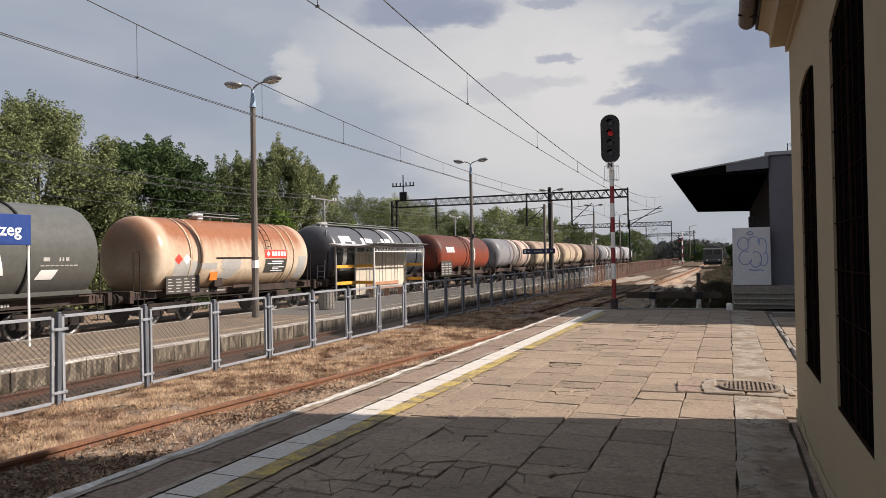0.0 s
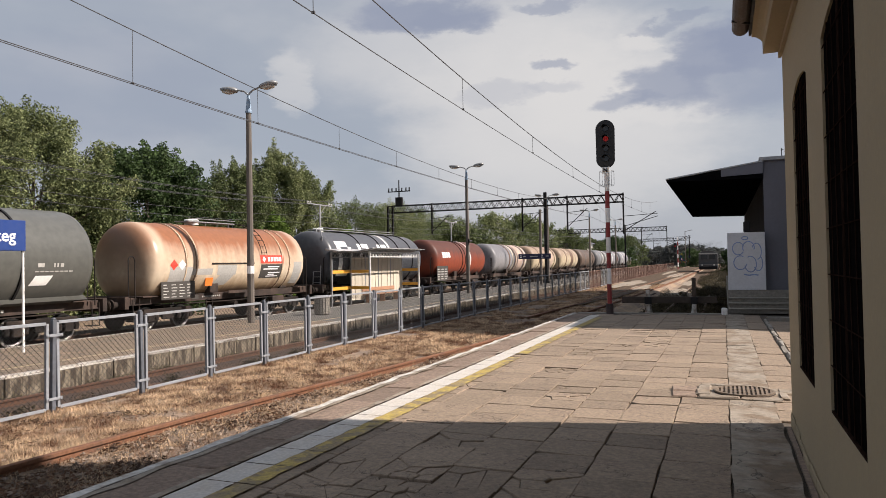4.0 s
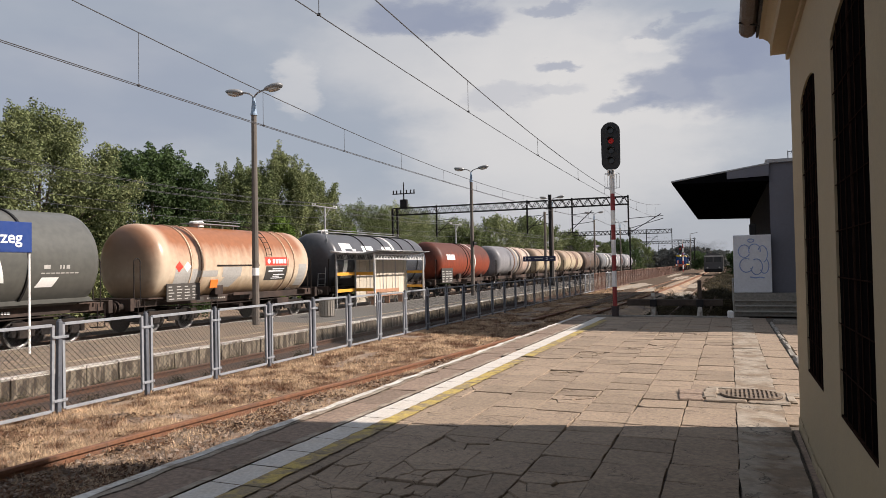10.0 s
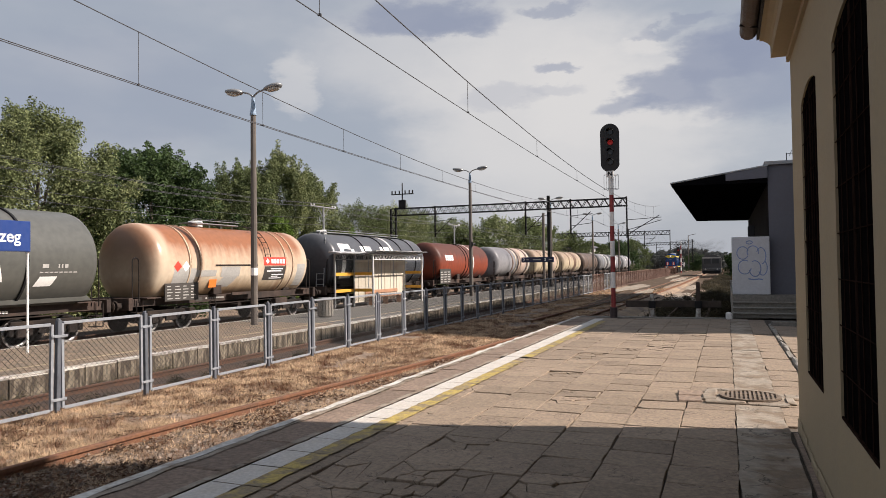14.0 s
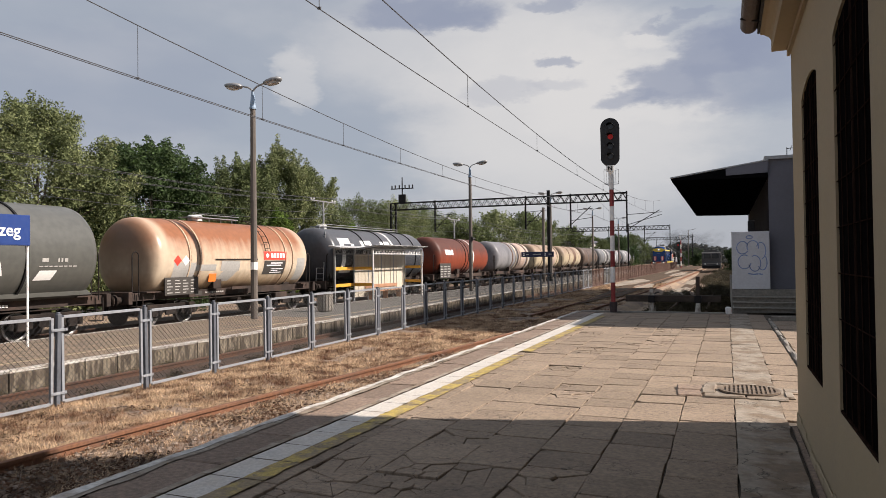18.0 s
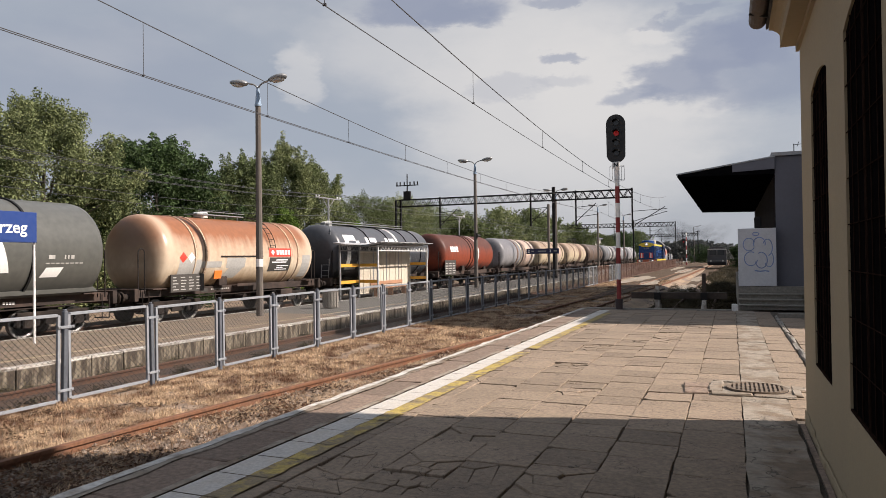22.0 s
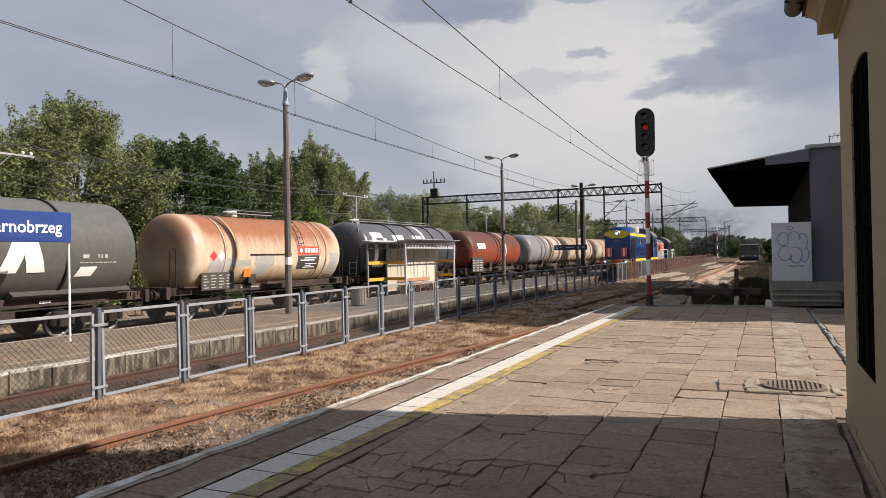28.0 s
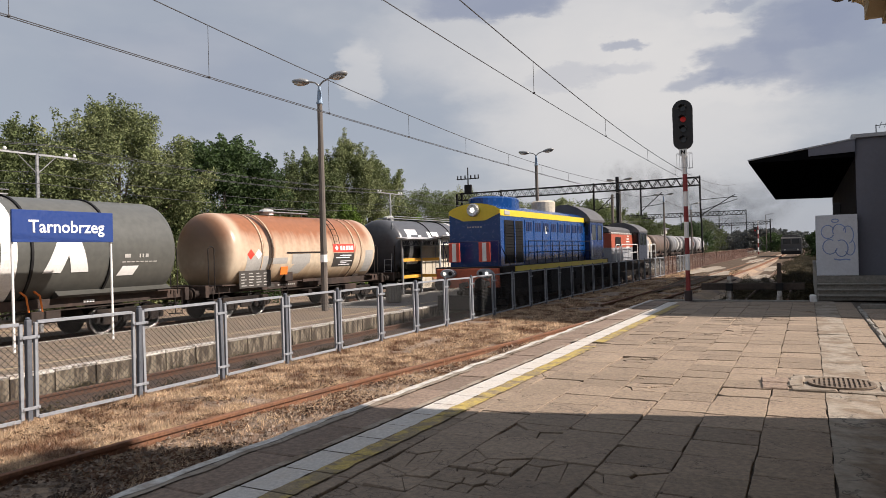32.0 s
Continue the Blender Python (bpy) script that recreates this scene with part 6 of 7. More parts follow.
for ob in (o for t in (LOCO_A, LOCO_B) for o in t.children_recursive):
    if ob.name.split(".")[0] not in ("bogie", "wheelset"):
        for v in ob.data.vertices:
            v.co.z += 0.17 if v.co.z > 0.8 else 0.0

# ---- exhaust smoke ----
smoke_mat = bpy.data.materials.new("thin_exhaust_smoke")
smoke_mat.use_nodes = True
sn, sl = smoke_mat.node_tree.nodes, smoke_mat.node_tree.links
tb, mx = sn.new("ShaderNodeBsdfTransparent"), sn.new("ShaderNodeMixShader")
sn["Principled BSDF"].inputs["Base Color"].default_value = (0.10, 0.098, 0.096, 1)
sn["Principled BSDF"].inputs["Roughness"].default_value = 1.0
sn["Principled BSDF"].inputs["Specular IOR Level"].default_value = 0.0
tc, ball, cloud = sn.new("ShaderNodeTexCoord"), sn.new("ShaderNodeTexGradient"), sn.new("ShaderNodeTexNoise")
ball.gradient_type = "SPHERICAL"
cloud.inputs["Scale"].default_value = 1.7
cloud.inputs["Detail"].default_value = 4.0
thin = sn.new("ShaderNodeMapRange")
thin.inputs["From Min"].default_value, thin.inputs["From Max"].default_value = 0.32, 0.68
thin.inputs["To Max"].default_value = 0.50
dense = sn.new("ShaderNodeMath")
dense.operation = "MULTIPLY"
sl.new(tc.outputs["Object"], ball.inputs["Vector"])
sl.new(tc.outputs["Object"], cloud.inputs["Vector"])
sl.new(cloud.outputs[0], thin.inputs["Value"])
sl.new(ball.outputs["Fac"], dense.inputs[0])
sl.new(thin.outputs["Result"], dense.inputs[1])
sl.new(dense.outputs[0], mx.inputs["Fac"])
sl.new(tb.outputs[0], mx.inputs[1])
sl.new(sn["Principled BSDF"].outputs[0], mx.inputs[2])
sl.new(mx.outputs[0], sn["Material Output"].inputs["Surface"])
SMOKE = thing("smoke", "thin dark diesel exhaust drifting behind the engines", "smoke")
rs = random.Random(4)
for k in range(7):
    u = k / 6
    wide, high = 1.7 + 4.4 * u, 2.3 + 1.2 * u
    puff = B()
    ring = [[puff.verts.new((q * math.cos(j * math.pi / 10), 0.25 * (1 - q * q), q * math.sin(j * math.pi / 10))) for j in range(20)] for q in (0.3, 0.65, 1.0)]
    puff.faces.new(ring[0])
    for e, f in zip(ring, ring[1:]):
        for j in range(20):
            puff.faces.new((e[j], f[j], f[(j + 1) % 20], e[(j + 1) % 20]))
    m = pose(0.1 + 7.0 * u ** 1.3, 26.3 + 38 * u ** 1.7, 7.0 - 0.6 * u, 0, rs.uniform(-40, 40), rs.uniform(-10, 22)) @ Matrix.Diagonal((wide, 1, high, 1))
    part("puff", puff, smoke_mat, SMOKE, m=m, smooth=True)


def motions():
    """The two engines run in along the main track."""
    rows = ((0, 279.0), (3, 256.0), (6, 233.0), (9, 210.5), (13, 181.5), (16, 158.5), (19, 134.9), (21, 119.6), (23, 105.0), (25, 92.0), (26.5, 79.2), (28, 64.3), (29, 54.7), (30, 45.3), (31, 35.6), (32, 25.6))
    for ob, off in ((LOCO_A, 0), (LOCO_B, 18.6), (SMOKE, 0)):
        walk(ob, [(t, pose(-12.35, y + off, -0.86)) for t, y in rows])


# ---- trees ----
def leaf_material(name, color, color2, coarse=0.35, amount=0.5):
    m = surface(name, color, 0.65, vary=0.25, fine=3, coarse=coarse, second=color2, amount=amount, bump=0)
    nt, ln = m.node_tree.nodes, m.node_tree.links
    b = nt["Principled BSDF"]
    geo = nt.new("ShaderNodeNewGeometry")
    mr = nt.new("ShaderNodeMapRange")
    mr.inputs["To Min"].default_value, mr.inputs["To Max"].default_value = 0.55, 1.5
    ln.new(geo.outputs["Random Per Island"], mr.inputs["Value"])
    mix = nt.new("ShaderNodeMix")
    mix.data_type, mix.blend_type = "RGBA", "MULTIPLY"
    mix.inputs["Factor"].default_value = 1.0
    src = b.inputs["Base Color"].links[0].from_socket
    ln.new(src, mix.inputs["A"])
    cc = nt.new("ShaderNodeCombineColor")
    for k in ("Red", "Green", "Blue"):
        ln.new(mr.outputs["Result"], cc.inputs[k])
    ln.new(cc.outputs["Color"], mix.inputs["B"])
    ln.new(mix.outputs["Result"], b.inputs["Base Color"])
    b.inputs["Specular IOR Level"].default_value = 0.25
    tr = nt.new("ShaderNodeBsdfTranslucent")
    ln.new(mix.outputs["Result"], tr.inputs["Color"])
    ms = nt.new("ShaderNodeMixShader")
    ms.inputs["Fac"].default_value = 0.3
    ln.new(b.outputs["BSDF"], ms.inputs[1])
    ln.new(tr.outputs["BSDF"], ms.inputs[2])
    ln.new(ms.outputs["Shader"], nt["Material Output"].inputs["Surface"])
    return m


L_DARK = leaf_material("dark_foliage", (0.042, 0.070, 0.024), (0.062, 0.098, 0.034))
L_MID = leaf_material("mid_foliage", (0.096, 0.120, 0.048), (0.130, 0.158, 0.066))
L_PALE = leaf_material("pale_foliage", (0.150, 0.178, 0.076), (0.220, 0.240, 0.115))
L_YELLOW = leaf_material("yellow_green_foliage", (0.125, 0.19, 0.035), (0.095, 0.155, 0.03))
L_DRY = leaf_material("dry_weed_stems", (0.050, 0.044, 0.026), (0.085, 0.068, 0.040))
# far leaves greyed in colour to carry the haze of distance
L_FAR = leaf_material("haze_tinted_far_foliage", (0.105, 0.112, 0.108), (0.125, 0.134, 0.128))


def leaves(r, centre, size, per, leaf, mat, name, up=0.35):
    """Small leaves scattered in clumps: centres (n, 3) and sizes (n,)."""
    c = np.repeat(np.arange(len(centre)), per)
    d = r.normal(size=(len(c), 3))
    d /= np.linalg.norm(d, axis=1)[:, None]
    d *= (r.uniform(0.1, 1, len(c)) ** 0.5 * size[c])[:, None] * np.array([1, 1, 0.85])
    p = centre[c] + d
    n = r.normal(size=(len(c), 3)) + d * 1.1 / size[c][:, None] + np.array([0, 0, up])
    n /= np.linalg.norm(n, axis=1)[:, None]
    t = np.cross(n, r.normal(size=(len(c), 3)))
    t /= np.linalg.norm(t, axis=1)[:, None]
    b = np.cross(n, t)
    s = (leaf * r.uniform(0.55, 1.3, len(c)))[:, None]
    v = np.stack([p - t * s, p + b * s * 0.5 + n * s * 0.15, p + t * s, p - b * s * 0.5 + n * s * 0.15], 1).reshape(-1, 3)
    me = bpy.data.meshes.new(name)
    me.from_pydata(v.tolist(), [], np.arange(len(v)).reshape(-1, 4).tolist())
    me.materials.append(mat)
    return me


def crown_mesh(name, seed, w, h, base, count, leaf, mat, shape=1.0):
    """A full crown with upright boughs standing out of it; a high shape gives pointed tops."""
    r = np.random.RandomState(seed)
    # the body of the crown
    n1 = int(50 + w * h * 2.6)
    cz = r.beta(1.15, 1.15, n1)
    ang = r.uniform(0, 2 * np.pi, n1)
    prof = np.where(cz < 0.4, 0.8 + 0.2 * np.sin(cz / 0.4 * np.pi / 2), np.clip((1 - cz) / 0.6, 0.02, 1) ** (0.45 * shape))
    lob = 0.9 + 0.13 * np.sin(3 * ang + seed) + 0.1 * np.sin(5 * ang + 2 * seed + cz * 6)
    rad = w / 2 * prof * np.sqrt(r.uniform(0.1, 1.0, n1)) * lob
    body = np.stack([rad * np.cos(ang), rad * np.sin(ang), base + (h * 0.93 - base) * cz], 1)
    size1 = r.uniform(0.3, 0.72, n1) * (0.5 + w / 13) * (1.15 - 0.5 * cz)
    # boughs with shoots
    n2 = int(9 + w * 2.6)
    far = np.sqrt(r.uniform(0.0, 1.0, n2))
    far[0] = 0.1
    a2 = r.uniform(0, 2 * np.pi, n2)
    lift = np.clip(1 - far ** 2.0, 0.05, 1) ** (0.5 * shape)
    tip = np.stack([w / 2 * far * np.cos(a2), w / 2 * far * np.sin(a2), base + (h - base) * (0.42 + 0.58 * lift * r.uniform(0.86, 1.0, n2))], 1)
    tip[0] = (0, 0, h)
    per = 9
    u = np.tile(np.linspace(0, 1, per), n2)[:, None]
    k = np.repeat(np.arange(n2), per)
    root = tip * np.array([0.72, 0.72, 0.80])
    shoot = root[k] * (1 - u) + tip[k] * u + r.normal(0, 0.06 * w ** 0.5, (n2 * per, 3)) * (1.1 - u)
    size2 = (0.30 + 0.028 * w) * (1.25 - 0.85 * u[:, 0]) * r.uniform(0.8, 1.15, n2 * per)
    centre, size = np.concatenate([body, shoot]), np.concatenate([size1, size2])
    weight = size ** 1.6
    share = np.maximum(4, count * weight / weight.sum()).astype(int)
    return leaves(r, centre, size, share, leaf, mat, name)


def tree(x, y, h, w, mat, seed, label, base=0.03, count=46000, leaf=0.082, shape=1.0):
    t = thing("tree", label, "tree", pose(x, y, -0.9, 0, 0, RND.uniform(0, 360)), "trees behind the tracks")
    r = random.Random(seed)
    tk = B()
    pts, p = [], Vector((0, 0, -0.3))
    for k in range(7):
        pts.append((p.copy(), h * 0.028 * (1 - k / 7.5)))
        p += Vector((r.uniform(-0.2, 0.2), r.uniform(-0.2, 0.2), h * 0.115))
    for (a, ra), (b, rb) in zip(pts, pts[1:]):
        rod(tk, a, b, ra, rb, 7)
    part("trunk", tk, M_TRUNK, t)
    for k in range(10):
        i = r.randrange(1, 6)
        a = pts[i][0]
        ang = r.uniform(0, 2 * math.pi)
        ln = w * 0.3 * r.uniform(0.5, 1)
        m = a + Vector((math.cos(ang) * ln * 0.5, math.sin(ang) * ln * 0.5, ln * 0.35))
        b = a + Vector((math.cos(ang) * ln, math.sin(ang) * ln, ln * r.uniform(0.5, 1.0)))
        lb = B()
        rod(lb, a, m, pts[i][1] * 0.5, pts[i][1] * 0.32, 5)
        rod(lb, m, b, pts[i][1] * 0.32, 0.01, 5)
        part("limb", lb, M_TRUNK, t)
    link("crown", crown_mesh("crown", seed, w, h, h * base, count, leaf, mat, shape), t)
    return t


tree(-32, 24.6, 11.2, 11.5, L_PALE, 2, "tall pale green tree with a pointed top", shape=1.1, count=80000)
tree(-33, 20.2, 9.6, 8.0, L_MID, 1, "broad green tree behind the tank wagons")
tree(-34, 28.6, 8.4, 6.5, L_PALE, 3, "green tree with a ragged outline")
tree(-32, 32.2, 10.2, 10.5, L_DARK, 4, "dark green dense tree with a rounded crown", leaf=0.11, shape=0.7, count=60000)
tree(-33, 37.4, 8.8, 5.6, L_MID, 15, "dark green tree beside a taller one")
tree(-33, 41.6, 10.6, 8.0, L_MID, 5, "mid-green tree with fine leaves", shape=0.9)
tree(-32.5, 46.0, 12.5, 7.0, L_PALE, 6, "tall pale green willow-like tree", shape=1.3, count=60000)
tree(-32.5, 50.0, 11.2, 7.5, L_PALE, 7, "green tree with drooping outer limbs", count=50000)
tree(-33.5, 44.0, 10.8, 7.5, L_MID, 8, "green tree with a rounded crown")
tree(-29.5, 41.5, 6.4, 3.6, L_YELLOW, 9, "bright yellow-green young tree", base=0.02, count=20000)
tree(-30.5, 52.8, 6.0, 6.0, L_YELLOW, 10, "yellow-green bushy young tree", base=0.02, count=26000)
tree(-40, 72.5, 10.6, 13.0, L_MID, 11, "green tree behind the gantry leg")
tree(-41, 84.0, 11.4, 14.0, L_PALE, 17, "green tree behind the gantry leg")
tree(-41, 94, 11.2, 14.0, L_MID, 12, "green tree behind the gantry leg")
tree(-41, 106, 10.8, 15.0, L_PALE, 16, "green tree behind the gantry leg")
tree(-33, 16.2, 9.2, 7, L_MID, 13, "green tree with a loose crown")
tree(-34, 12, 8.5, 7, L_DARK, 14, "dark green tree beside the line")
specs = [(-36, 98, 9.0, 11, L_MID), (-36, 112, 11.4, 12, L_PALE), (-34, 124, 12.0, 12, L_MID), (-34, 136, 11.4, 13, L_PALE), (-31, 148, 10, 12, L_MID), (-28, 160, 8, 10, L_MID), (-26, 182, 9, 12, L_DARK), (-25, 205, 10, 12, L_MID)]
for k, (x, y, h, w, mtl) in enumerate(specs):
    tree(x, y, h, w, mtl, 30 + k, "distant green tree beyond the tank wagons", 0.03, 16000, 0.16)


for k, (x, y, h, w) in enumerate(((2.6, 92, 3.4, 4.6), (1.9, 126, 4.6, 6.0), (5.0, 140, 6.5, 9.0), (-6.3, 190, 3.8, 5.0), (-9.5, 235, 6.0, 9.0))):
    tree(x, y, h, w, L_DARK, 60 + k, "dark green bush beside the yard tracks", 0.0, 9000, 0.15)


def thicket():
    """The undergrowth along the far side of the yard."""
    r = np.random.RandomState(5)
    me_all = []
    for k in range(60):
        y = -4 + k * 3.6 + r.uniform(-1, 1)
        x = -29.5 + r.uniform(-2.5, 1.0) - 3 * (y < 60)
        me = crown_mesh("tmp", 100 + k, r.uniform(4.5, 6.5), r.uniform(3.8, 6.4) if y < 60 else r.uniform(2.6, 5.2), 0.0, 3600, 0.12, L_MID)
        co = np.empty(len(me.vertices) * 3)
        me.vertices.foreach_get("co", co)
        me_all.append(co.reshape(-1, 3) + (x, y, -0.9))
        bpy.data.meshes.remove(me)
    v = np.concatenate(me_all)
    ob = soup("undergrowth", v.tolist(), np.arange(len(v)).reshape(-1, 4).tolist(), L_DARK)
    tagged(ob, "tangled green undergrowth along the railway yard", "bushes", kind="stuff")
    far = []
    for k in range(46):
        a = k / 45
        y = 210 + 300 * a
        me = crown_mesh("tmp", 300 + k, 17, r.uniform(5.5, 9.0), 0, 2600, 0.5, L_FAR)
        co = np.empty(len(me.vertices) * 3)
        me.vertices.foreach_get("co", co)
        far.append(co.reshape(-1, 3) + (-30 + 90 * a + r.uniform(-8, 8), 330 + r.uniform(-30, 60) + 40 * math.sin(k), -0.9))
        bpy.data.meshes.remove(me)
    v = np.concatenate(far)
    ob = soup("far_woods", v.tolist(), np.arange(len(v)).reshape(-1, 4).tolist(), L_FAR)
    tagged(ob, "dark wooded skyline at the end of the line, greyed for haze", "woods", kind="stuff")


thicket()

# ---- dry grass ----
M_GRASS = leaf_material("dry_grass", (0.62, 0.46, 0.305), (0.15, 0.080, 0.047), 1.9, 0.75)


def dry_grass():
    r = np.random.RandomState(11)
    n = 90000
    y = 1.5 + 60 * r.uniform(0, 1, n) ** 1.9
    x = r.uniform(-10.3, -4.52, n)
    keep = np.array([noise.noise((a * 0.8, b * 0.8, 3)) + 0.5 * noise.noise((a * 2.4, b * 2.4, 8)) for a, b in zip(x, y)]) > -0.40 + 0.3 * (y > 24)
    rx = np.array([siding_x(b) for b in y])
    keep &= (np.abs(x - rx) > 0.05) & (((x < rx - 0.1) | (r.uniform(size=n) < 0.3)))
    x, y = x[keep], y[keep]
    z = np.array([ground_height(a, b) + 0.05 * noise.noise((a * 0.9, b * 0.9, 1)) + 0.025 * noise.noise((a * 3, b * 3, 4)) for a, b in zip(x, y)])
    k = 8
    x, y, z = np.repeat(x, k), np.repeat(y, k), np.repeat(z, k)
    m = len(x)
    x, y = x + r.normal(0, 0.035, m), y + r.normal(0, 0.035, m)
    a = r.uniform(0, 2 * np.pi, m)
    h = r.uniform(0.008, 0.075, m) * np.where(r.uniform(size=m) < 0.06, 1.9, 1.0)
    ln = r.uniform(0.025, 0.11, m)
    w = 0.0027 * (1 + y / 11)
    dx, dy = np.cos(a), np.sin(a)
    v = np.stack([np.stack([x - dy * w, y + dx * w, z], 1), np.stack([x + dy * w, y - dx * w, z], 1), np.stack([x + dx * ln, y + dy * ln, z + h], 1)], 1).reshape(-1, 3)
    ob = soup("dry_grass", v.tolist(), np.arange(len(v)).reshape(-1, 3).tolist(), M_GRASS)
    tagged(ob, "straw-coloured dry grass over the old track bed", "grass", kind="stuff")


dry_grass()


# ---- lettering and plates on the wagons ----
def on_shell(shell, name, y0, y1, z0, z1, mat, r, wagon_y, lift=0.008, label="", skew=0.0):
    """A thin plate on the sunny side of a tank, given by its world place."""
    a0, a1 = (math.degrees(math.asin(max(-1, min(1, (z - AXIS_Z) / r)))) for z in (z0, z1))
    return part(name, patch(B(), y0 - wagon_y, y1 - wagon_y, a0, a1, r + lift, 6, skew), mat, shell, label)


def bars(shell, rows, mat, r, wagon_y, lift=0.012):
    for y0, y1, z0, z1 in rows:
        a0, a1 = (math.degrees(math.asin((z - AXIS_Z) / r)) for z in (z0, z1))
        part("writing_bar", patch(B(), y0 - wagon_y, y1 - wagon_y, a0, a1, r + lift, 2), mat, shell)


def diamond(shell, y, z, s, mat, r, wagon_y):
    a = math.asin((z - AXIS_Z) / r)
    bm = B()
    q = [(-s, 0), (0, -s), (s, 0), (0, s)]
    bm.faces.new([bm.verts.new(((r + 0.012) * math.cos(a + v / r), y - wagon_y + u, (r + 0.012) * math.sin(a + v / r))) for u, v in q])
    part("hazard_diamond", bm, mat, shell)


YO, RO = 25.0, 1.57
diamond(S_ORANGE, 20.98, 1.86, 0.21, M_REDPLATE, RO, YO)
diamond(S_ORANGE, 21.42, 1.86, 0.21, M_PLATE, RO, YO)
on_shell(S_ORANGE, "grey_patch", 20.8, 22.0, 1.0, 1.78, M_PALEGREY, RO, YO, 0.006)
on_shell(S_ORANGE, "grey_stripe", 23.1, 25.9, 1.86, 1.93, M_UNDER, RO, YO, 0.012)
on_shell(S_ORANGE, "grey_patch", 23.5, 24.7, 1.42, 1.84, M_PALEGREY, RO, YO, 0.007)
on_shell(S_ORANGE, "grey_patch", 23.3, 24.2, 1.0, 1.42, M_PALEGREY, RO, YO, 0.0065, skew=0.4)
on_shell(S_ORANGE, "grey_patch", 21.9, 23.2, 1.45, 1.7, M_PALEGREY, RO, YO, 0.0065)
on_shell(S_ORANGE, "grey_patch", 29.0, 29.66, 0.9, 1.95, M_PALEGREY, RO, YO, 0.006)
on_shell(S_ORANGE, "logo_panel", 26.35, 28.15, 1.88, 2.26, M_REDPLATE, RO, YO, 0.008, "red panel with white marks")
bars(S_ORANGE, [(26.9, 27.06, 1.97, 2.17), (27.12, 27.28, 1.97, 2.17), (27.34, 27.5, 1.97, 2.17), (27.56, 27.72, 1.97, 2.17), (27.78, 27.94, 1.97, 2.17)], M_LETTER, RO, YO)
diamond(S_ORANGE, 26.62, 2.07, 0.13, M_LETTER, RO, YO)
on_shell(S_ORANGE, "text_panel", 26.4, 28.1, 1.22, 1.84, M_BOARD, RO, YO, 0.008, "dark panel with lines of white writing")
bars(S_ORANGE, [(26.9, 27.8, 1.70, 1.75), (26.6, 27.7, 1.60, 1.65), (27.0, 27.9, 1.44, 1.48), (27.0, 27.5, 1.36, 1.40), (26.9, 27.8, 1.28, 1.32)], M_LETTER, RO, YO)
pl = prism(B(), [(1.36, -1.05), (1.38, -1.05), (1.44, -0.72), (1.42, -0.72)], -2.12, -1.68)
part("orange_plate", pl, M_ORANGEPLATE, W_ORANGE, "orange hazard plate")
bd = part("data_board", box(B(), 1.40, 1.44, -4.55, -2.75, -1.5, -0.82, 0.006), M_BOARD, W_ORANGE, "dark data board with lines of white writing")
for k in range(5):
    for j in range(4):
        w = RND.uniform(0.1, 0.3)
        y = -4.45 + j * 0.42
        part("writing_bar", box(B(), 1.441, 1.446, y, y + w, -1.42 + 0.115 * k, -1.385 + 0.115 * k), M_PALEGREY, bd)
for y0, y1 in ((-5.2, -4.75), (-2.5, -2.1), (0.2, 0.5)):
    part("frame_plate", box(B(), 1.042, 1.05, y0, y1, -1.58, -1.42, 0.004), M_BOARD, W_ORANGE)
for k in range(9):
    part("frame_mark", box(B(), 1.042, 1.047, -1.9 + 0.13 * k, -1.82 + 0.13 * k, -1.52, -1.46), M_PALEGREY, W_ORANGE)

YG, RG = 9.75, 1.66
lg = B()
for pts in (((12.95, 2.25), (13.45, 2.25), (13.1, 1.34), (12.55, 1.34)), ((13.2, 2.25), (13.72, 2.25), (13.98, 1.34), (13.42, 1.34))):
    (ya, za), (yb, _), (yc, zc), (yd, _) = pts
    prev = None
    lift = 0.012 if ya < 13 else 0.017
    for k in range(9):
        u = k / 8
        z = za + (zc - za) * u - AXIS_Z
        x = math.sqrt((RG + lift) ** 2 - z * z)
        row = (lg.verts.new((x, ya + (yd - ya) * u - YG, z)), lg.verts.new((x, yb + (yc - yb) * u - YG, z)))
        if prev:
            lg.faces.new((prev[0], prev[1], row[1], row[0]))
        prev = row
part("white_emblem", lg, M_PLATE, S_GREY, "white forked emblem")
on_shell(S_GREY, "white_plate", 15.0, 15.6, 1.18, 1.48, M_PLATE, RG, YG, 0.01, skew=0.16)
bars(S_GREY, [(15.2, 15.42, 1.74, 1.86), (15.75, 15.8, 1.74, 1.86), (15.86, 15.92, 1.74, 1.86), (15.98, 16.1, 1.74, 1.86), *((15.12 + 0.17 * k, 15.25 + 0.17 * k, 1.59, 1.625) for k in range(8))], M_PALEGREY, RG, YG)
for y in (2.35, 2.75):
    br = pipe(B(), [(1.2, y, -1.1), (1.25, y + 0.15, -1.25), (1.25, y + 0.22, -1.7)], 0.03, 6)
    part("brake_hose", br, M_ORANGEPLATE, W_GREY, "orange pipes")
for y0, y1 in ((3.4, 7.5), (-7.5, -3.4)):
    part("saddle_skirt", prism(B(), [(0.6, -1.36), (1.22, -1.36), (1.36, -1.28), (1.12, -1.12)], y0, y1), P_GREY, W_GREY, "grey sheet skirt along the saddle")
for k in range(4):
    part("frame_mark", box(B(), 1.06, 1.066, 4.4 + 0.1 * k, 4.47 + 0.1 * k, -1.55, -1.47), M_PLATE, W_GREY)

YB, RB = 38.55, 1.6
big = B()


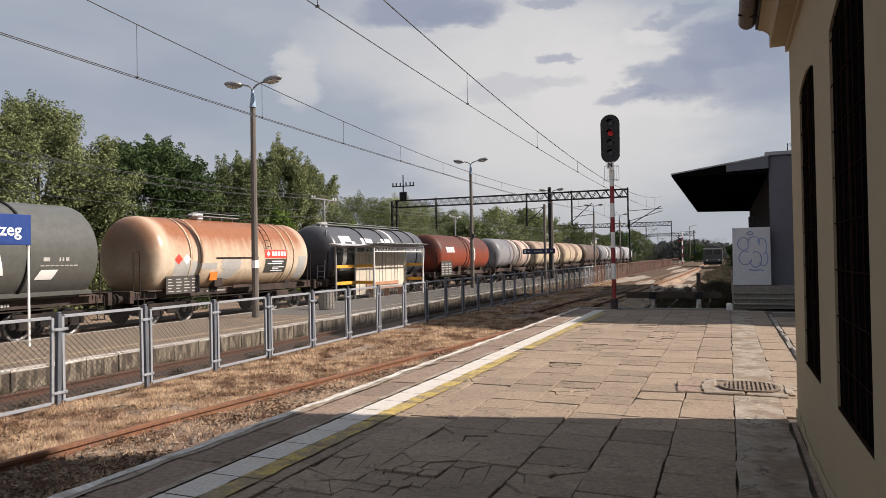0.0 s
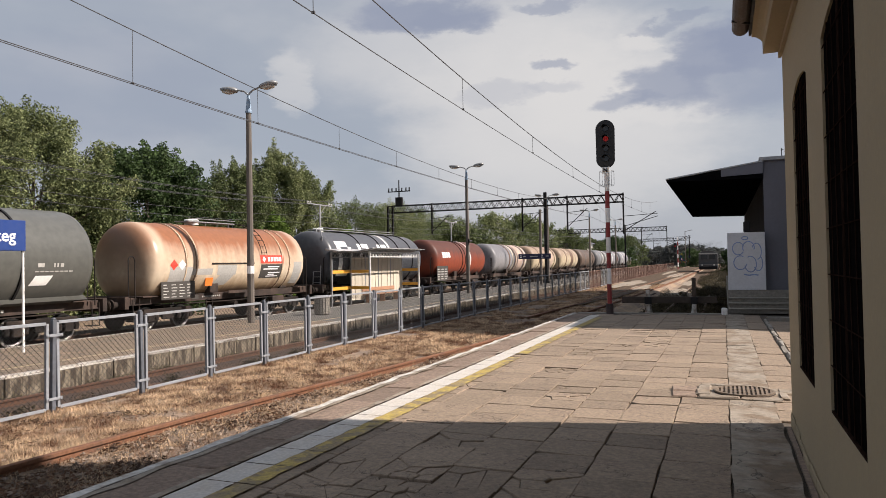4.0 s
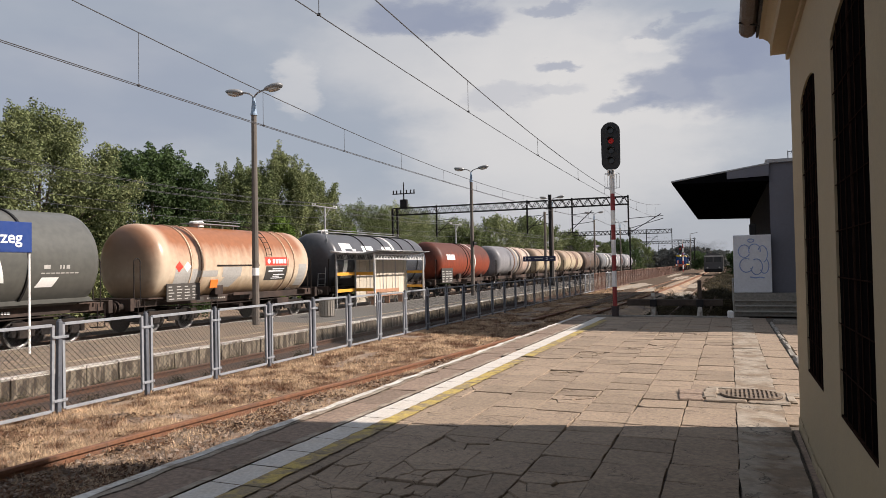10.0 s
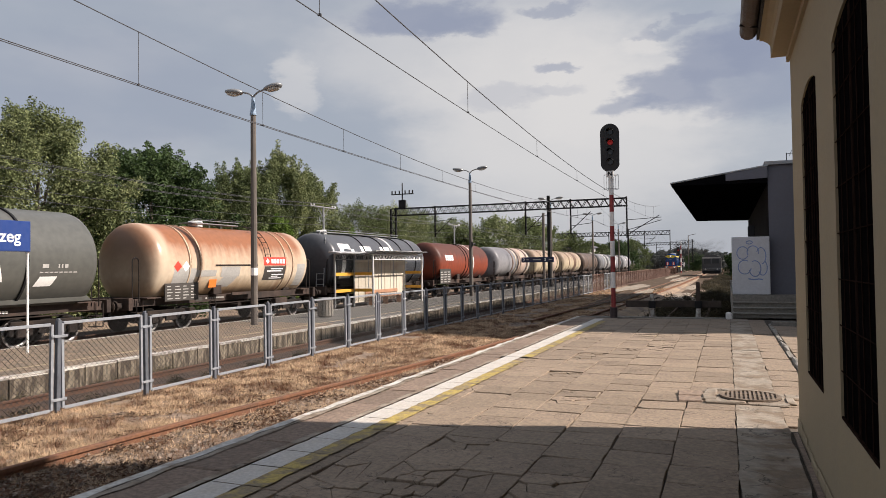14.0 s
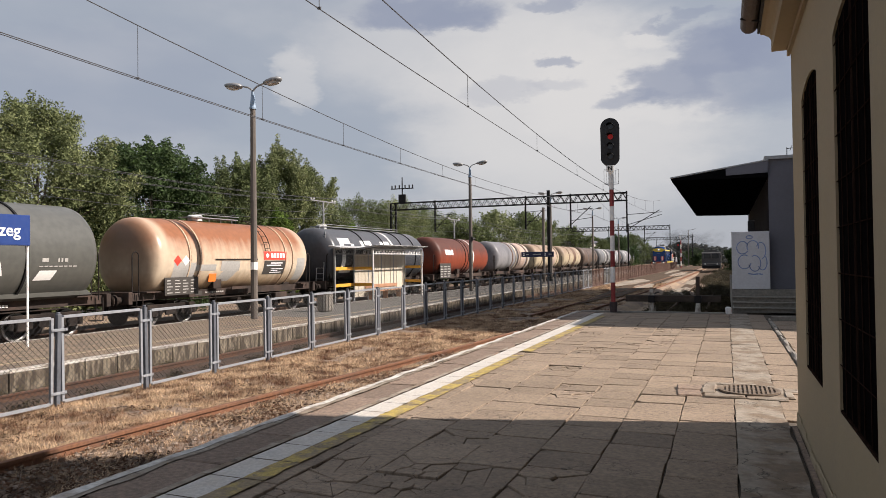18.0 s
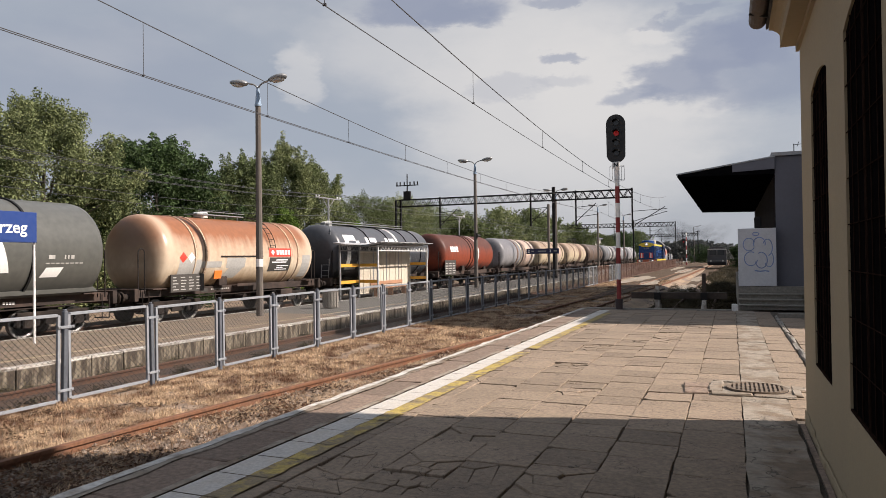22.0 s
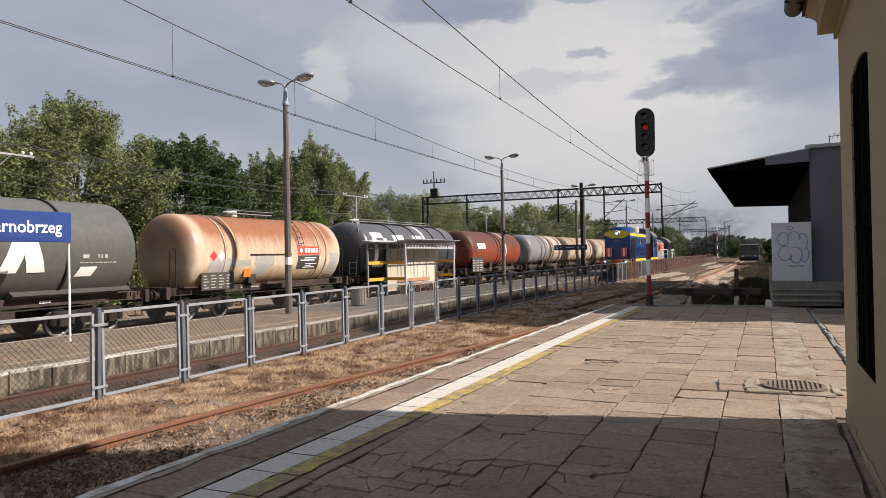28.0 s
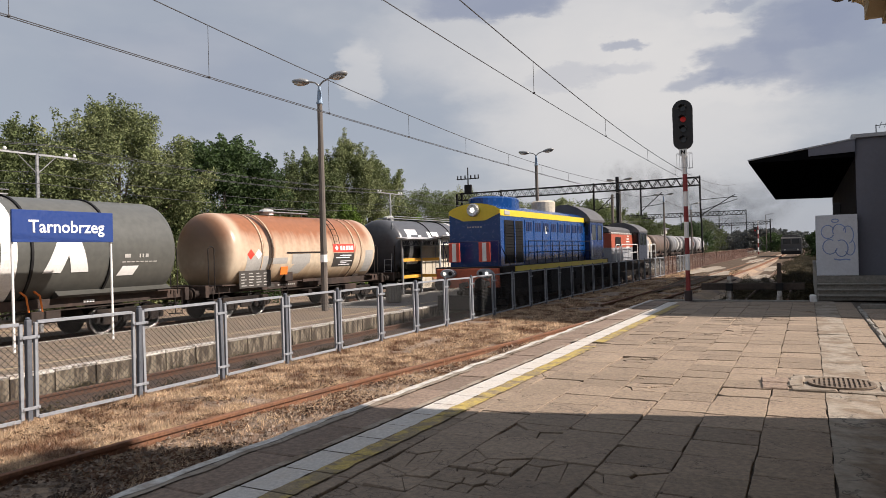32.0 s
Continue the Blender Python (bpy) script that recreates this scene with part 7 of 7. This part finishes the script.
def stroke(y0, y1, z0, z1):
    a0, a1 = (math.degrees(math.asin((z - AXIS_Z) / RB)) for z in (z0, z1))
    patch(big, y0 - YB, y1 - YB, a0, a1, RB + 0.01, 6)


for k, (y0, y1, z0, z1) in enumerate(((34.9, 35.3, 1.2, 3.1), (35.3, 36.1, 2.8, 3.1), (35.3, 36.1, 1.2, 1.5), (36.1, 36.45, 1.5, 2.8), (37.3, 37.65, 1.2, 3.0), (37.65, 38.3, 2.75, 3.0), (37.65, 38.3, 2.0, 2.2), (38.3, 38.6, 1.2, 3.0), (39.8, 40.1, 1.2, 3.0), (40.1, 41, 1.2, 1.45), (40.1, 41, 2.75, 3.0))):
    stroke(y0 - 1.62, y1 - 1.62, z0 - 0.12, z1 - 0.12)
    if k in (3, 7, 10):
        part("large_white_mark", big, M_LETTER, S_BLACK)
        big = B()
el = B()
for x in (0.55, 1.0):
    rod(el, (x, -6.28, -1.4), (x, -6.0, 1.2), 0.025, n=5)
for k in range(9):
    rod(el, (0.55, -6.26 + 0.03 * k, -1.2 + 0.29 * k), (1.0, -6.26 + 0.03 * k, -1.2 + 0.29 * k), 0.018, n=5)
rod(el, (1.0, -6.0, 1.2), (0.5, -5.4, 1.72), 0.025, n=5)
rod(el, (0.55, -6.0, 1.2), (0.3, -5.4, 1.72), 0.025, n=5)
part("end_ladder", el, M_STEEL, W_BLACK, "grey end ladder")
YR = 53.3
bars(S_RED, [(48.7, 49.05, 2.1, 2.5), (49.12, 49.45, 2.1, 2.5), (49.52, 49.82, 2.1, 2.5), (49.9, 50.3, 2.1, 2.5)], M_LETTER, 1.5, YR)
db = part("data_board", box(B(), 1.40, 1.44, -5.6, -3.4, -1.6, -0.5, 0.006), M_BOARD, W_RED, "dark data board")
for k in range(5):
    for j in range(3):
        part("writing_bar", box(B(), 1.441, 1.446, -5.5 + j * 0.7, -5.15 + j * 0.7 + RND.uniform(0, 0.2), -1.5 + 0.18 * k, -1.43 + 0.18 * k), M_PALEGREY, db)

# ---- manhole ----
MAN = thing("manhole_cover", "round ribbed cast-iron manhole cover in a cracked concrete frame", "manhole", Matrix.Translation((0.2, 9.3, 0.0)))
mr = random.Random(12)
for k, (x0, x1, y0, y1, z) in enumerate(((-0.50, -0.05, -0.50, -0.36, 0.034), (-0.04, 0.40, -0.49, -0.35, 0.03), (-0.50, 0.10, 0.36, 0.47, 0.028), (0.12, 0.30, 0.36, 0.46, 0.02), (-0.54, -0.385, -0.34, 0.0, 0.04), (-0.53, -0.385, 0.01, 0.345, 0.034), (0.385, 0.48, -0.34, 0.05, 0.03), (0.385, 0.55, 0.09, 0.34, 0.012))):
    fb = box(B(), x0, x1, y0, y1, -0.04, z, 0.014)
    for v in fb.verts:
        v.co += Vector((mr.uniform(-0.014, 0.014), mr.uniform(-0.014, 0.014), mr.uniform(-0.006, 0.004)))
    part("frame_piece", fb, M_STRIP, MAN)
part("infill", box(B(), -0.38, 0.38, -0.345, 0.355, -0.04, 0.012), M_STRIP, MAN)
mc = turned(B(), [(0.0, 0.35), (0.022, 0.35), (0.024, 0.33)], "Z", 32)
part("lid", mc, M_DARKROD, MAN, "dark ribbed iron lid")
mb = turned(B(), [(0.022, 0.345), (0.04, 0.345), (0.04, 0.315), (0.022, 0.315)], "Z", 32)
for k in range(-6, 7):
    h = math.sqrt(max(0.0, 0.315 ** 2 - (k * 0.05) ** 2))
    box(mb, k * 0.05 - 0.013, k * 0.05 + 0.013, -h, h, 0.022, 0.038)
for k in (-1, 1):
    h = math.sqrt(0.315 ** 2 - 0.1 ** 2)
    box(mb, -h, h, k * 0.1 - 0.008, k * 0.1 + 0.008, 0.022, 0.034)
part("ribs", mb, M_IRON, MAN)
LOOSE = thing("loose_slab", "broken concrete slab piece tilted out of the paving", "slab", pose(-0.46, 9.15, 0.004, 0.5, 0.6, 5))
part("piece", box(B(), -0.16, 0.14, 0.03, 0.32, -0.03, 0.026, 0.012), M_ASPHALT, LOOSE)
part("fragment", box(B(), -0.17, 0.11, -0.30, 0.0, -0.03, 0.020, 0.012), M_ASPHALT, LOOSE)
MARK = thing("edge_stone", "small white painted stone at the platform end", "stone", pose(0.0, 22.1, 0, 0, 0, 12))
part("stone", box(B(), -0.07, 0.07, -0.12, 0.12, -0.02, 0.2, 0.03), M_MASTWHITE, MARK)


# ---- stones beside the rail ----
M_GRAVEL = leaf_material("mixed_gravel", (0.36, 0.29, 0.235), (0.10, 0.07, 0.05), 5, 0.8)
M_LITTER = leaf_material("dark_leaf_litter", (0.055, 0.030, 0.018), (0.13, 0.065, 0.034), 2.0, 0.7)


def gravel():
    r = np.random.RandomState(3)
    v, f = [], []
    base = [(-1, -1, 0), (1, -1, 0), (1, 1, 0), (-1, 1, 0), (0.1, 0, 1)]
    for _ in range(9000):
        y = 2 + 40 * r.uniform() ** 1.7
        x = siding_x(y) + (r.normal(0.5, 0.4) if r.uniform() < 0.8 else r.uniform(-3.4, 1.2))
        if not -10 < x < -4.55:
            continue
        s = r.uniform(0.006, 0.019) if r.uniform() < 0.75 else r.uniform(0.018, 0.034)
        a = r.uniform(0, 6.3)
        z = ground_height(x, y) + 0.05 * noise.noise((x * 0.9, y * 0.9, 1)) + 0.02
        k = len(v)
        for px, py, pz in base:
            px, py = px * r.uniform(0.6, 1.1), py * r.uniform(0.5, 1.1)
            v.append((x + s * (px * math.cos(a) - py * math.sin(a)), y + s * (px * math.sin(a) + py * math.cos(a)), z + s * pz * r.uniform(0.5, 1.2)))
        f += [(k, k + 1, k + 4), (k + 1, k + 2, k + 4), (k + 2, k + 3, k + 4), (k + 3, k, k + 4)]
    tagged(soup("ballast_stones", v, f, M_GRAVEL), "pale loose ballast stones along the rusty rail", "gravel", kind="stuff")


gravel()


# ---- poles and cables beyond the wagons ----
def cross_pole(x, y, top, arms):
    p = thing("utility_pole", "slim concrete utility pole with cross-arm and white insulators", "utility pole", Matrix.Translation((x, y, -0.9)), "utility poles")
    part("pole", rod(B(), (0, 0, -0.2), (0, 0, top + 0.9), 0.09, 0.07, 8), M_STEEL, p)
    c = box(B(), -0.03, 0.03, -arms, arms, top + 0.83, top + 0.9)
    rod(c, (0, -0.8, top + 0.85), (0, 0, top + 0.1), 0.02, n=5)
    rod(c, (0, 0.8, top + 0.85), (0, 0, top + 0.1), 0.02, n=5)
    arm = part("cross_arm", c, M_STEEL, p)
    for x2 in (-arms + 0.1, -arms + 0.45, arms - 0.45, arms - 0.1):
        part("insulator", turned(B(), [(0, 0.02), (0.04, 0.06), (0.10, 0.07), (0.15, 0.03)], "Z", 10, (0, x2, top + 0.9)), M_INSUL, arm)
    return p


for x, y, top, arms in ((-27, 17.3, 6.0, 1.7), (-27, 43.7, 6.1, 1.7), (-27, 70, 6.1, 1.7), (-27, -9, 6.0, 1.7)):
    cross_pole(x, y, top, arms)
lines = thing("power_lines", "thin cables strung between the utility poles", "power lines")
for off, z in ((-1.25, 6.2), (-0.9, 6.2), (0.9, 6.2), (1.25, 6.2), (0.2, 4.8), (-0.3, 5.3)):
    bm = B()
    for y0, y1 in ((-9, 17.3), (17.3, 43.7), (43.7, 70), (70, 130)):
        pipe(bm, [(-27 + off, y0 + (y1 - y0) * k / 8, z - 0.35 * 4 * k / 8 * (1 - k / 8)) for k in range(9)], 0.012, 4)
    part("cable", bm, M_CABLE, lines)
MAST = thing("signal_pole", "dark steel pole with two cross-arms and insulators on the gantry", "utility pole", Matrix.Translation((-33.1, 70, 8.15)))
part("pole", rod(B(), (0, 0, 0), (0, 0, 2.8), 0.09, 0.06, 8), M_GANTRY, MAST)
ma = part("cross_arm", box(box(B(), -1.35, 1.35, -0.05, 0.05, 1.5, 1.6), -0.4, 0.4, -0.15, 0.15, 0.0, 0.9), M_GANTRY, MAST)
for x in (-1.25, -0.85, -0.35, 0.35, 0.85, 1.25):
    part("insulator", rod(B(), (x, 0, 1.6), (x, 0, 1.95), 0.075, n=8), M_GANTRY, ma)

# ---- island platform: second sign, far things ----
S2 = thing("platform_sign", "black direction sign hung on a post over the platform", "sign", Matrix.Translation((-16.9, 66, -0.52)))
part("board", box(B(), -1.6, 1.6, -0.04, 0.04, 2.45, 2.95, 0.01), M_DARKSIGN, S2)
part("post", rod(B(), (0.6, 0.1, -0.1), (0.6, 0.1, 7.2), 0.13, n=8), M_POLE, S2)
for x in (-1.35, 0.75):
    words("numeral", "2", 0.36, M_LETTER, bpy.data.objects["platform_sign"], pose(x, -0.046, 2.7, 90, 0, 0), bold=0.006)
for x0, x1 in ((-1.1, -0.85), (-0.45, 0.35), (1.1, 1.4)):
    part("writing_bar", box(B(), x0, x1, -0.05, -0.042, 2.66, 2.75), M_PALEGREY, S2)
YARD = thing("parked_vehicle", "dark grey rail motor vehicle parked on the buffer-stop track", "rail vehicle", Matrix.Translation((-2.25, 118, -0.55)))
part("body", arc_box(box(B(), -1.4, 1.4, -0.6, 12, 0.6, 1.3, 0.03), 0, 12, 1.4, 1.3, 3.0, 0.45), M_VEHICLE, YARD)
for x in (-1.1, 0.1):
    part("windscreen", box(B(), x, x + 1.0, -0.03, -0.005, 2.1, 2.85), M_GLASSDARK, YARD)
part("pale_band", box(B(), -1.38, 1.38, -0.02, -0.004, 2.9, 3.1), M_PALEGREY, YARD)
part("bumper", box(B(), -1.3, 1.3, -0.8, -0.6, 0.5, 1.0, 0.03), M_GRILLE, YARD)
for x in (-0.875, 0.875):
    part("headlight", rod(B(), (x, -0.82, 1.2), (x, -0.6, 1.2), 0.13, n=10), M_PALEGREY, YARD)
BARN = thing("grey_building", "plain grey building seen beyond the wagons", "building", Matrix.Translation((-30, 150, -0.9)))
part("wall", box(B(), -6, 3, 0, 14, 0, 6.2), M_PALEGREY, BARN)
part("roof", box(B(), -6.4, 3.4, -0.4, 14.4, 6.202, 6.5), M_GREYWALL, BARN)
DSIG = thing("distant_signal", "distant light signal at red on a banded mast", "railway signal", Matrix.Translation((-8.6, 150, -0.7)))
for k in range(8):
    part("mast_band", rod(B(), (0, 0, 0.85 * k), (0, 0, 0.85 * k + 0.848), 0.11, n=8), M_RED if k % 2 == 0 else M_MASTWHITE, DSIG)
part("signal_board", box(B(), -0.75, -0.2, -0.1, 0.1, 3.9, 5.7, 0.08), M_SIGNAL, DSIG)
part("bracket", box(B(), -0.2, -0.1, -0.05, 0.05, 4.6, 4.8), M_SIGNAL, DSIG)
part("lens", rod(B(), (-0.47, -0.14, 5.0), (-0.47, -0.1, 5.0), 0.16, n=10), M_REDLIGHT, DSIG, "red lit lens")
FSIG = thing("distant_mast", "slim grey lamp mast beside the yard tracks", "lamp mast", Matrix.Translation((-9.0, 190, -0.7)))
part("mast", rod(B(), (0, 0, 0), (0, 0, 9.5), 0.11, 0.08, 8), M_POLE, FSIG)
part("arm", rod(B(), (0, 0, 9.4), (1.8, 0, 9.8), 0.05, n=6), M_POLE, FSIG)


def weeds():
    """Green weeds on the bank below the dock."""
    r = np.random.RandomState(17)
    out = []
    for k in range(44):
        y = 23.4 + 30 * r.uniform() ** 1.4
        x = r.uniform(-3.6, -0.2)
        me = crown_mesh("tmp", 500 + k, r.uniform(0.4, 1.0), r.uniform(0.1, 0.34), 0.0, 240, 0.03, L_DRY)
        co = np.empty(len(me.vertices) * 3)
        me.vertices.foreach_get("co", co)
        out.append(co.reshape(-1, 3) + (x, y, -0.72))
        bpy.data.meshes.remove(me)
    for k in range(90):
        y = 46 + 75 * r.uniform() ** 1.3
        x = r.uniform(-1.9, 0.2) if k % 3 else r.uniform(0.2, 3.5)
        me = crown_mesh("tmp", 900 + k, r.uniform(0.8, 2.2), r.uniform(0.15, 0.55), 0.0, 300, 0.045, L_DRY)
        co = np.empty(len(me.vertices) * 3)
        me.vertices.foreach_get("co", co)
        out.append(co.reshape(-1, 3) + (x, y, -0.72))
        bpy.data.meshes.remove(me)
    v = np.concatenate(out)
    tagged(soup("weeds", v.tolist(), np.arange(len(v)).reshape(-1, 4).tolist(), L_DRY), "low brownish-green weeds round the buffer stop", "weeds", kind="stuff")


weeds()


def leaf_litter():
    """Fallen leaves and dead stems between the rail and the platform."""
    r = np.random.RandomState(23)
    v, f = [], []
    for _ in range(26000):
        y = 2 + 24 * r.uniform() ** 1.5
        side = r.uniform() < 0.6
        x = siding_x(y) + (r.uniform(0.08, 1.7) if side else -r.uniform(0.05, 2.4))
        if not -9.3 < x < -4.55 or noise.noise((x * 1.1, y * 1.1, 21)) < (-0.12 if side else 0.12):
            continue
        z = ground_height(x, y) + 0.05 * noise.noise((x * 0.9, y * 0.9, 1)) + 0.025 * noise.noise((x * 3, y * 3, 4)) + r.uniform(0.008, 0.045)
        a, s = r.uniform(0, 6.3), r.uniform(0.014, 0.042)
        c, d = math.cos(a) * s, math.sin(a) * s
        k = len(v)
        v += [(x - c, y - d, z + r.uniform(-0.012, 0.02)), (x + d * 0.5, y - c * 0.5, z), (x + c, y + d, z + r.uniform(-0.01, 0.03)), (x - d * 0.5, y + c * 0.5, z + 0.01)]
        f.append((k, k + 1, k + 2, k + 3))
    tagged(soup("leaf_litter", v, f, M_LITTER), "dark fallen leaves and dead stems beside the rail", "leaves", kind="stuff")


leaf_litter()


def trackside_weeds():
    """Low dark weeds along the main track below the island platform."""
    r = np.random.RandomState(29)
    out = []
    for k in range(110):
        y = 1.5 + 26 * r.uniform()
        me = crown_mesh("tmp", 700 + k, r.uniform(0.25, 0.6), r.uniform(0.1, 0.26), 0.0, 90, 0.03, L_DRY)
        co = np.empty(len(me.vertices) * 3)
        me.vertices.foreach_get("co", co)
        x = r.uniform(-10.5, -10.1) if k % 3 else r.uniform(-13.6, -13.3)
        out.append(co.reshape(-1, 3) * (0.5, 1, 0.7) + (x, y, ground_height(x, y)))
        bpy.data.meshes.remove(me)
    v = np.concatenate(out)
    tagged(soup("trackside_weeds", v.tolist(), np.arange(len(v)).reshape(-1, 4).tolist(), L_DRY), "low dark weeds along the main track", "weeds", kind="stuff")


trackside_weeds()


# ---- paving slabs ----
slab_meshes = [slab_mesh(k) for k in range(12)]


def broken_slab(seed):
    """A slab cracked into uneven pieces: cells round random centres."""
    r = random.Random(seed)
    bm = B()
    w, d = 0.262, 0.240
    seeds = [Vector((r.uniform(-w, w), r.uniform(-d, d))) for _ in range(r.randrange(4, 12))]
    for p in seeds:
        cell = [Vector((-w, -d)), Vector((w, -d)), Vector((w, d)), Vector((-w, d))]
        for q in seeds:
            if q is p:
                continue
            mid, way = (p + q) / 2, (q - p).normalized()
            cut = []
            for u, v in zip(cell, cell[1:] + cell[:1]):
                du, dv = (u - mid).dot(way), (v - mid).dot(way)
                if du <= 0:
                    cut.append(u)
                if (du < 0) != (dv < 0):
                    cut.append(u.lerp(v, du / (du - dv)))
            cell = cut
            if len(cell) < 3:
                break
        if len(cell) < 3:
            continue
        c = sum(cell, Vector((0, 0))) / len(cell)
        size = max((v - c).length for v in cell)
        if size < 0.02:
            continue
        g = 1 - r.uniform(0.003, 0.008) / size
        dz, tip = r.uniform(-0.014, 0.002), (r.uniform(-0.03, 0.03), r.uniform(-0.03, 0.03))
        low, mids, top = [], [], []
        for v in cell:
            o = v - c
            low.append(bm.verts.new((c.x + o.x * g, c.y + o.y * g, -0.05)))
            mids.append(bm.verts.new((c.x + o.x * g, c.y + o.y * g, dz - 0.006)))
            top.append(bm.verts.new((c.x + o.x * g * 0.95, c.y + o.y * g * 0.95, dz + o.x * tip[0] + o.y * tip[1])))
        n = len(cell)
        for e, f in ((low, mids), (mids, top)):
            for k in range(n):
                bm.faces.new((e[k], e[(k + 1) % n], f[(k + 1) % n], f[k]))
        bm.faces.new(top)
    me = bpy.data.meshes.new("broken_slab")
    bm.to_mesh(me)
    bm.free()
    me.materials.append(M_SLAB)
    return me


broken_meshes = [broken_slab(k) for k in range(24)]
joined_v, joined_f = [], []
count = 0
for col in range(8):
    x = 0.03 - 0.53 * (col + 0.5)
    if x < -3.9:
        continue
    for row in range(60):
        y = 22.1 - 0.487 * (row + 0.5) - 0.1 * (col % 2) - 0.03 * col
        tilt = pose(x + RND.uniform(-0.004, 0.004), y + RND.uniform(-0.004, 0.004), RND.uniform(-0.005, 0.005), RND.uniform(-0.8, 0.8), RND.uniform(-0.6, 0.6), RND.uniform(-1.0, 1.0))
        me = RND.choice(slab_meshes)
        crumble = 0.85 if (y < 5.75 - 0.12 * col and -3.3 < x < -0.8) else 0.3 if (12 < y < 17 and -2.6 < x < -0.6) else 0.09
        if RND.random() < crumble:
            me = RND.choice(broken_meshes)
        if RND.random() < 0.06:
            tilt = tilt @ pose(0, 0, 0.003, RND.uniform(-1.6, 1.6), RND.uniform(-1.0, 1.0), 0)
        if 3.0 < y < 20 and count < 300:
            link("slab", me, platform, tilt)
            count += 1
        elif y > -6:
            k = len(joined_v)
            joined_v += [tuple(tilt @ v.co) for v in me.vertices]
            joined_f += [tuple(k + i for i in p.vertices) for p in me.polygons]
for x in (0.712, 1.31, 1.84, 2.37, 2.9, 3.43):
    for row in range(30):
        y = 22.0 - 0.487 * (row + 0.5)
        if y < 7.9 or (x > 1 and y > 20.2):
            continue
        m = pose(x, y, RND.uniform(-0.006, 0.006), RND.uniform(-0.8, 0.8), RND.uniform(-0.8, 0.8), 0) @ Matrix.Diagonal((0.80 if x < 1 else 1, 1, 1, 1))
        me = RND.choice(slab_meshes)
        k = len(joined_v)
        joined_v += [tuple(m @ v.co) for v in me.vertices]
        joined_f += [tuple(k + i for i in p.vertices) for p in me.polygons]
ob = soup("slab_field", joined_v, joined_f, M_SLAB, platform)
tagged(ob, kind="stuff")
kr = random.Random(31)
y = 9.0
while y < 20.3:
    ln = kr.uniform(0.35, 0.95)
    kb = box(B(), 0.95 + kr.uniform(-0.015, 0.01), 1.02 + kr.uniform(-0.01, 0.02), y, min(y + ln - kr.uniform(0.02, 0.09), 20.4), -0.05, kr.uniform(0.012, 0.045), 0.016)
    for v in kb.verts:
        v.co += Vector((kr.uniform(-0.014, 0.014), kr.uniform(-0.012, 0.012), kr.uniform(-0.012, 0.006)))
    part("kerb_stone", kb, M_CONC, platform)
    y += ln
part("cross_kerb", box(B(), 1.032, 6, 20.3, 20.4, -0.05, 0.09, 0.015), M_CONC, platform)


def painted(x0, x1, y1, z, seed, wob, skip):
    """Paint on the slabs, one patch a slab, worn away in places."""
    bm = B()
    r = random.Random(seed)
    for row in range(66):
        a = 22.1 - 0.487 * row - 0.21 + 0.008
        b = a - 0.487 + 0.016
        if a > y1 or r.random() < skip or b < -8:
            continue
        n = 5
        dz = r.uniform(0, 0.003)
        va = [bm.verts.new((x0 + wob * noise.noise((seed, (a + (b - a) * k / n) * 5, 0)), a + (b - a) * k / n, z + dz)) for k in range(n + 1)]
        vb = [bm.verts.new((x1 + wob * noise.noise((seed + 7, (a + (b - a) * k / n) * 5, 0)), a + (b - a) * k / n, z + dz)) for k in range(n + 1)]
        for k in range(n):
            bm.faces.new((va[k + 1], vb[k + 1], vb[k], va[k]))
    return bm


part("white_line", painted(-3.768, -3.478, 21.7, 0.012, 51, 0.02, 0.0), M_LINEWHITE, platform, "wide worn white safety line")
part("faded_line", painted(-3.875, -3.80, 21.7, 0.0115, 71, 0.025, 0.08), M_STRIP, platform, "faded remains of an older white line")
part("yellow_line", painted(-3.475, -3.285, 20.6, 0.0125, 61, 0.035, 0.03), M_YELLOW, platform, "worn yellow line beside the white one")

motions()
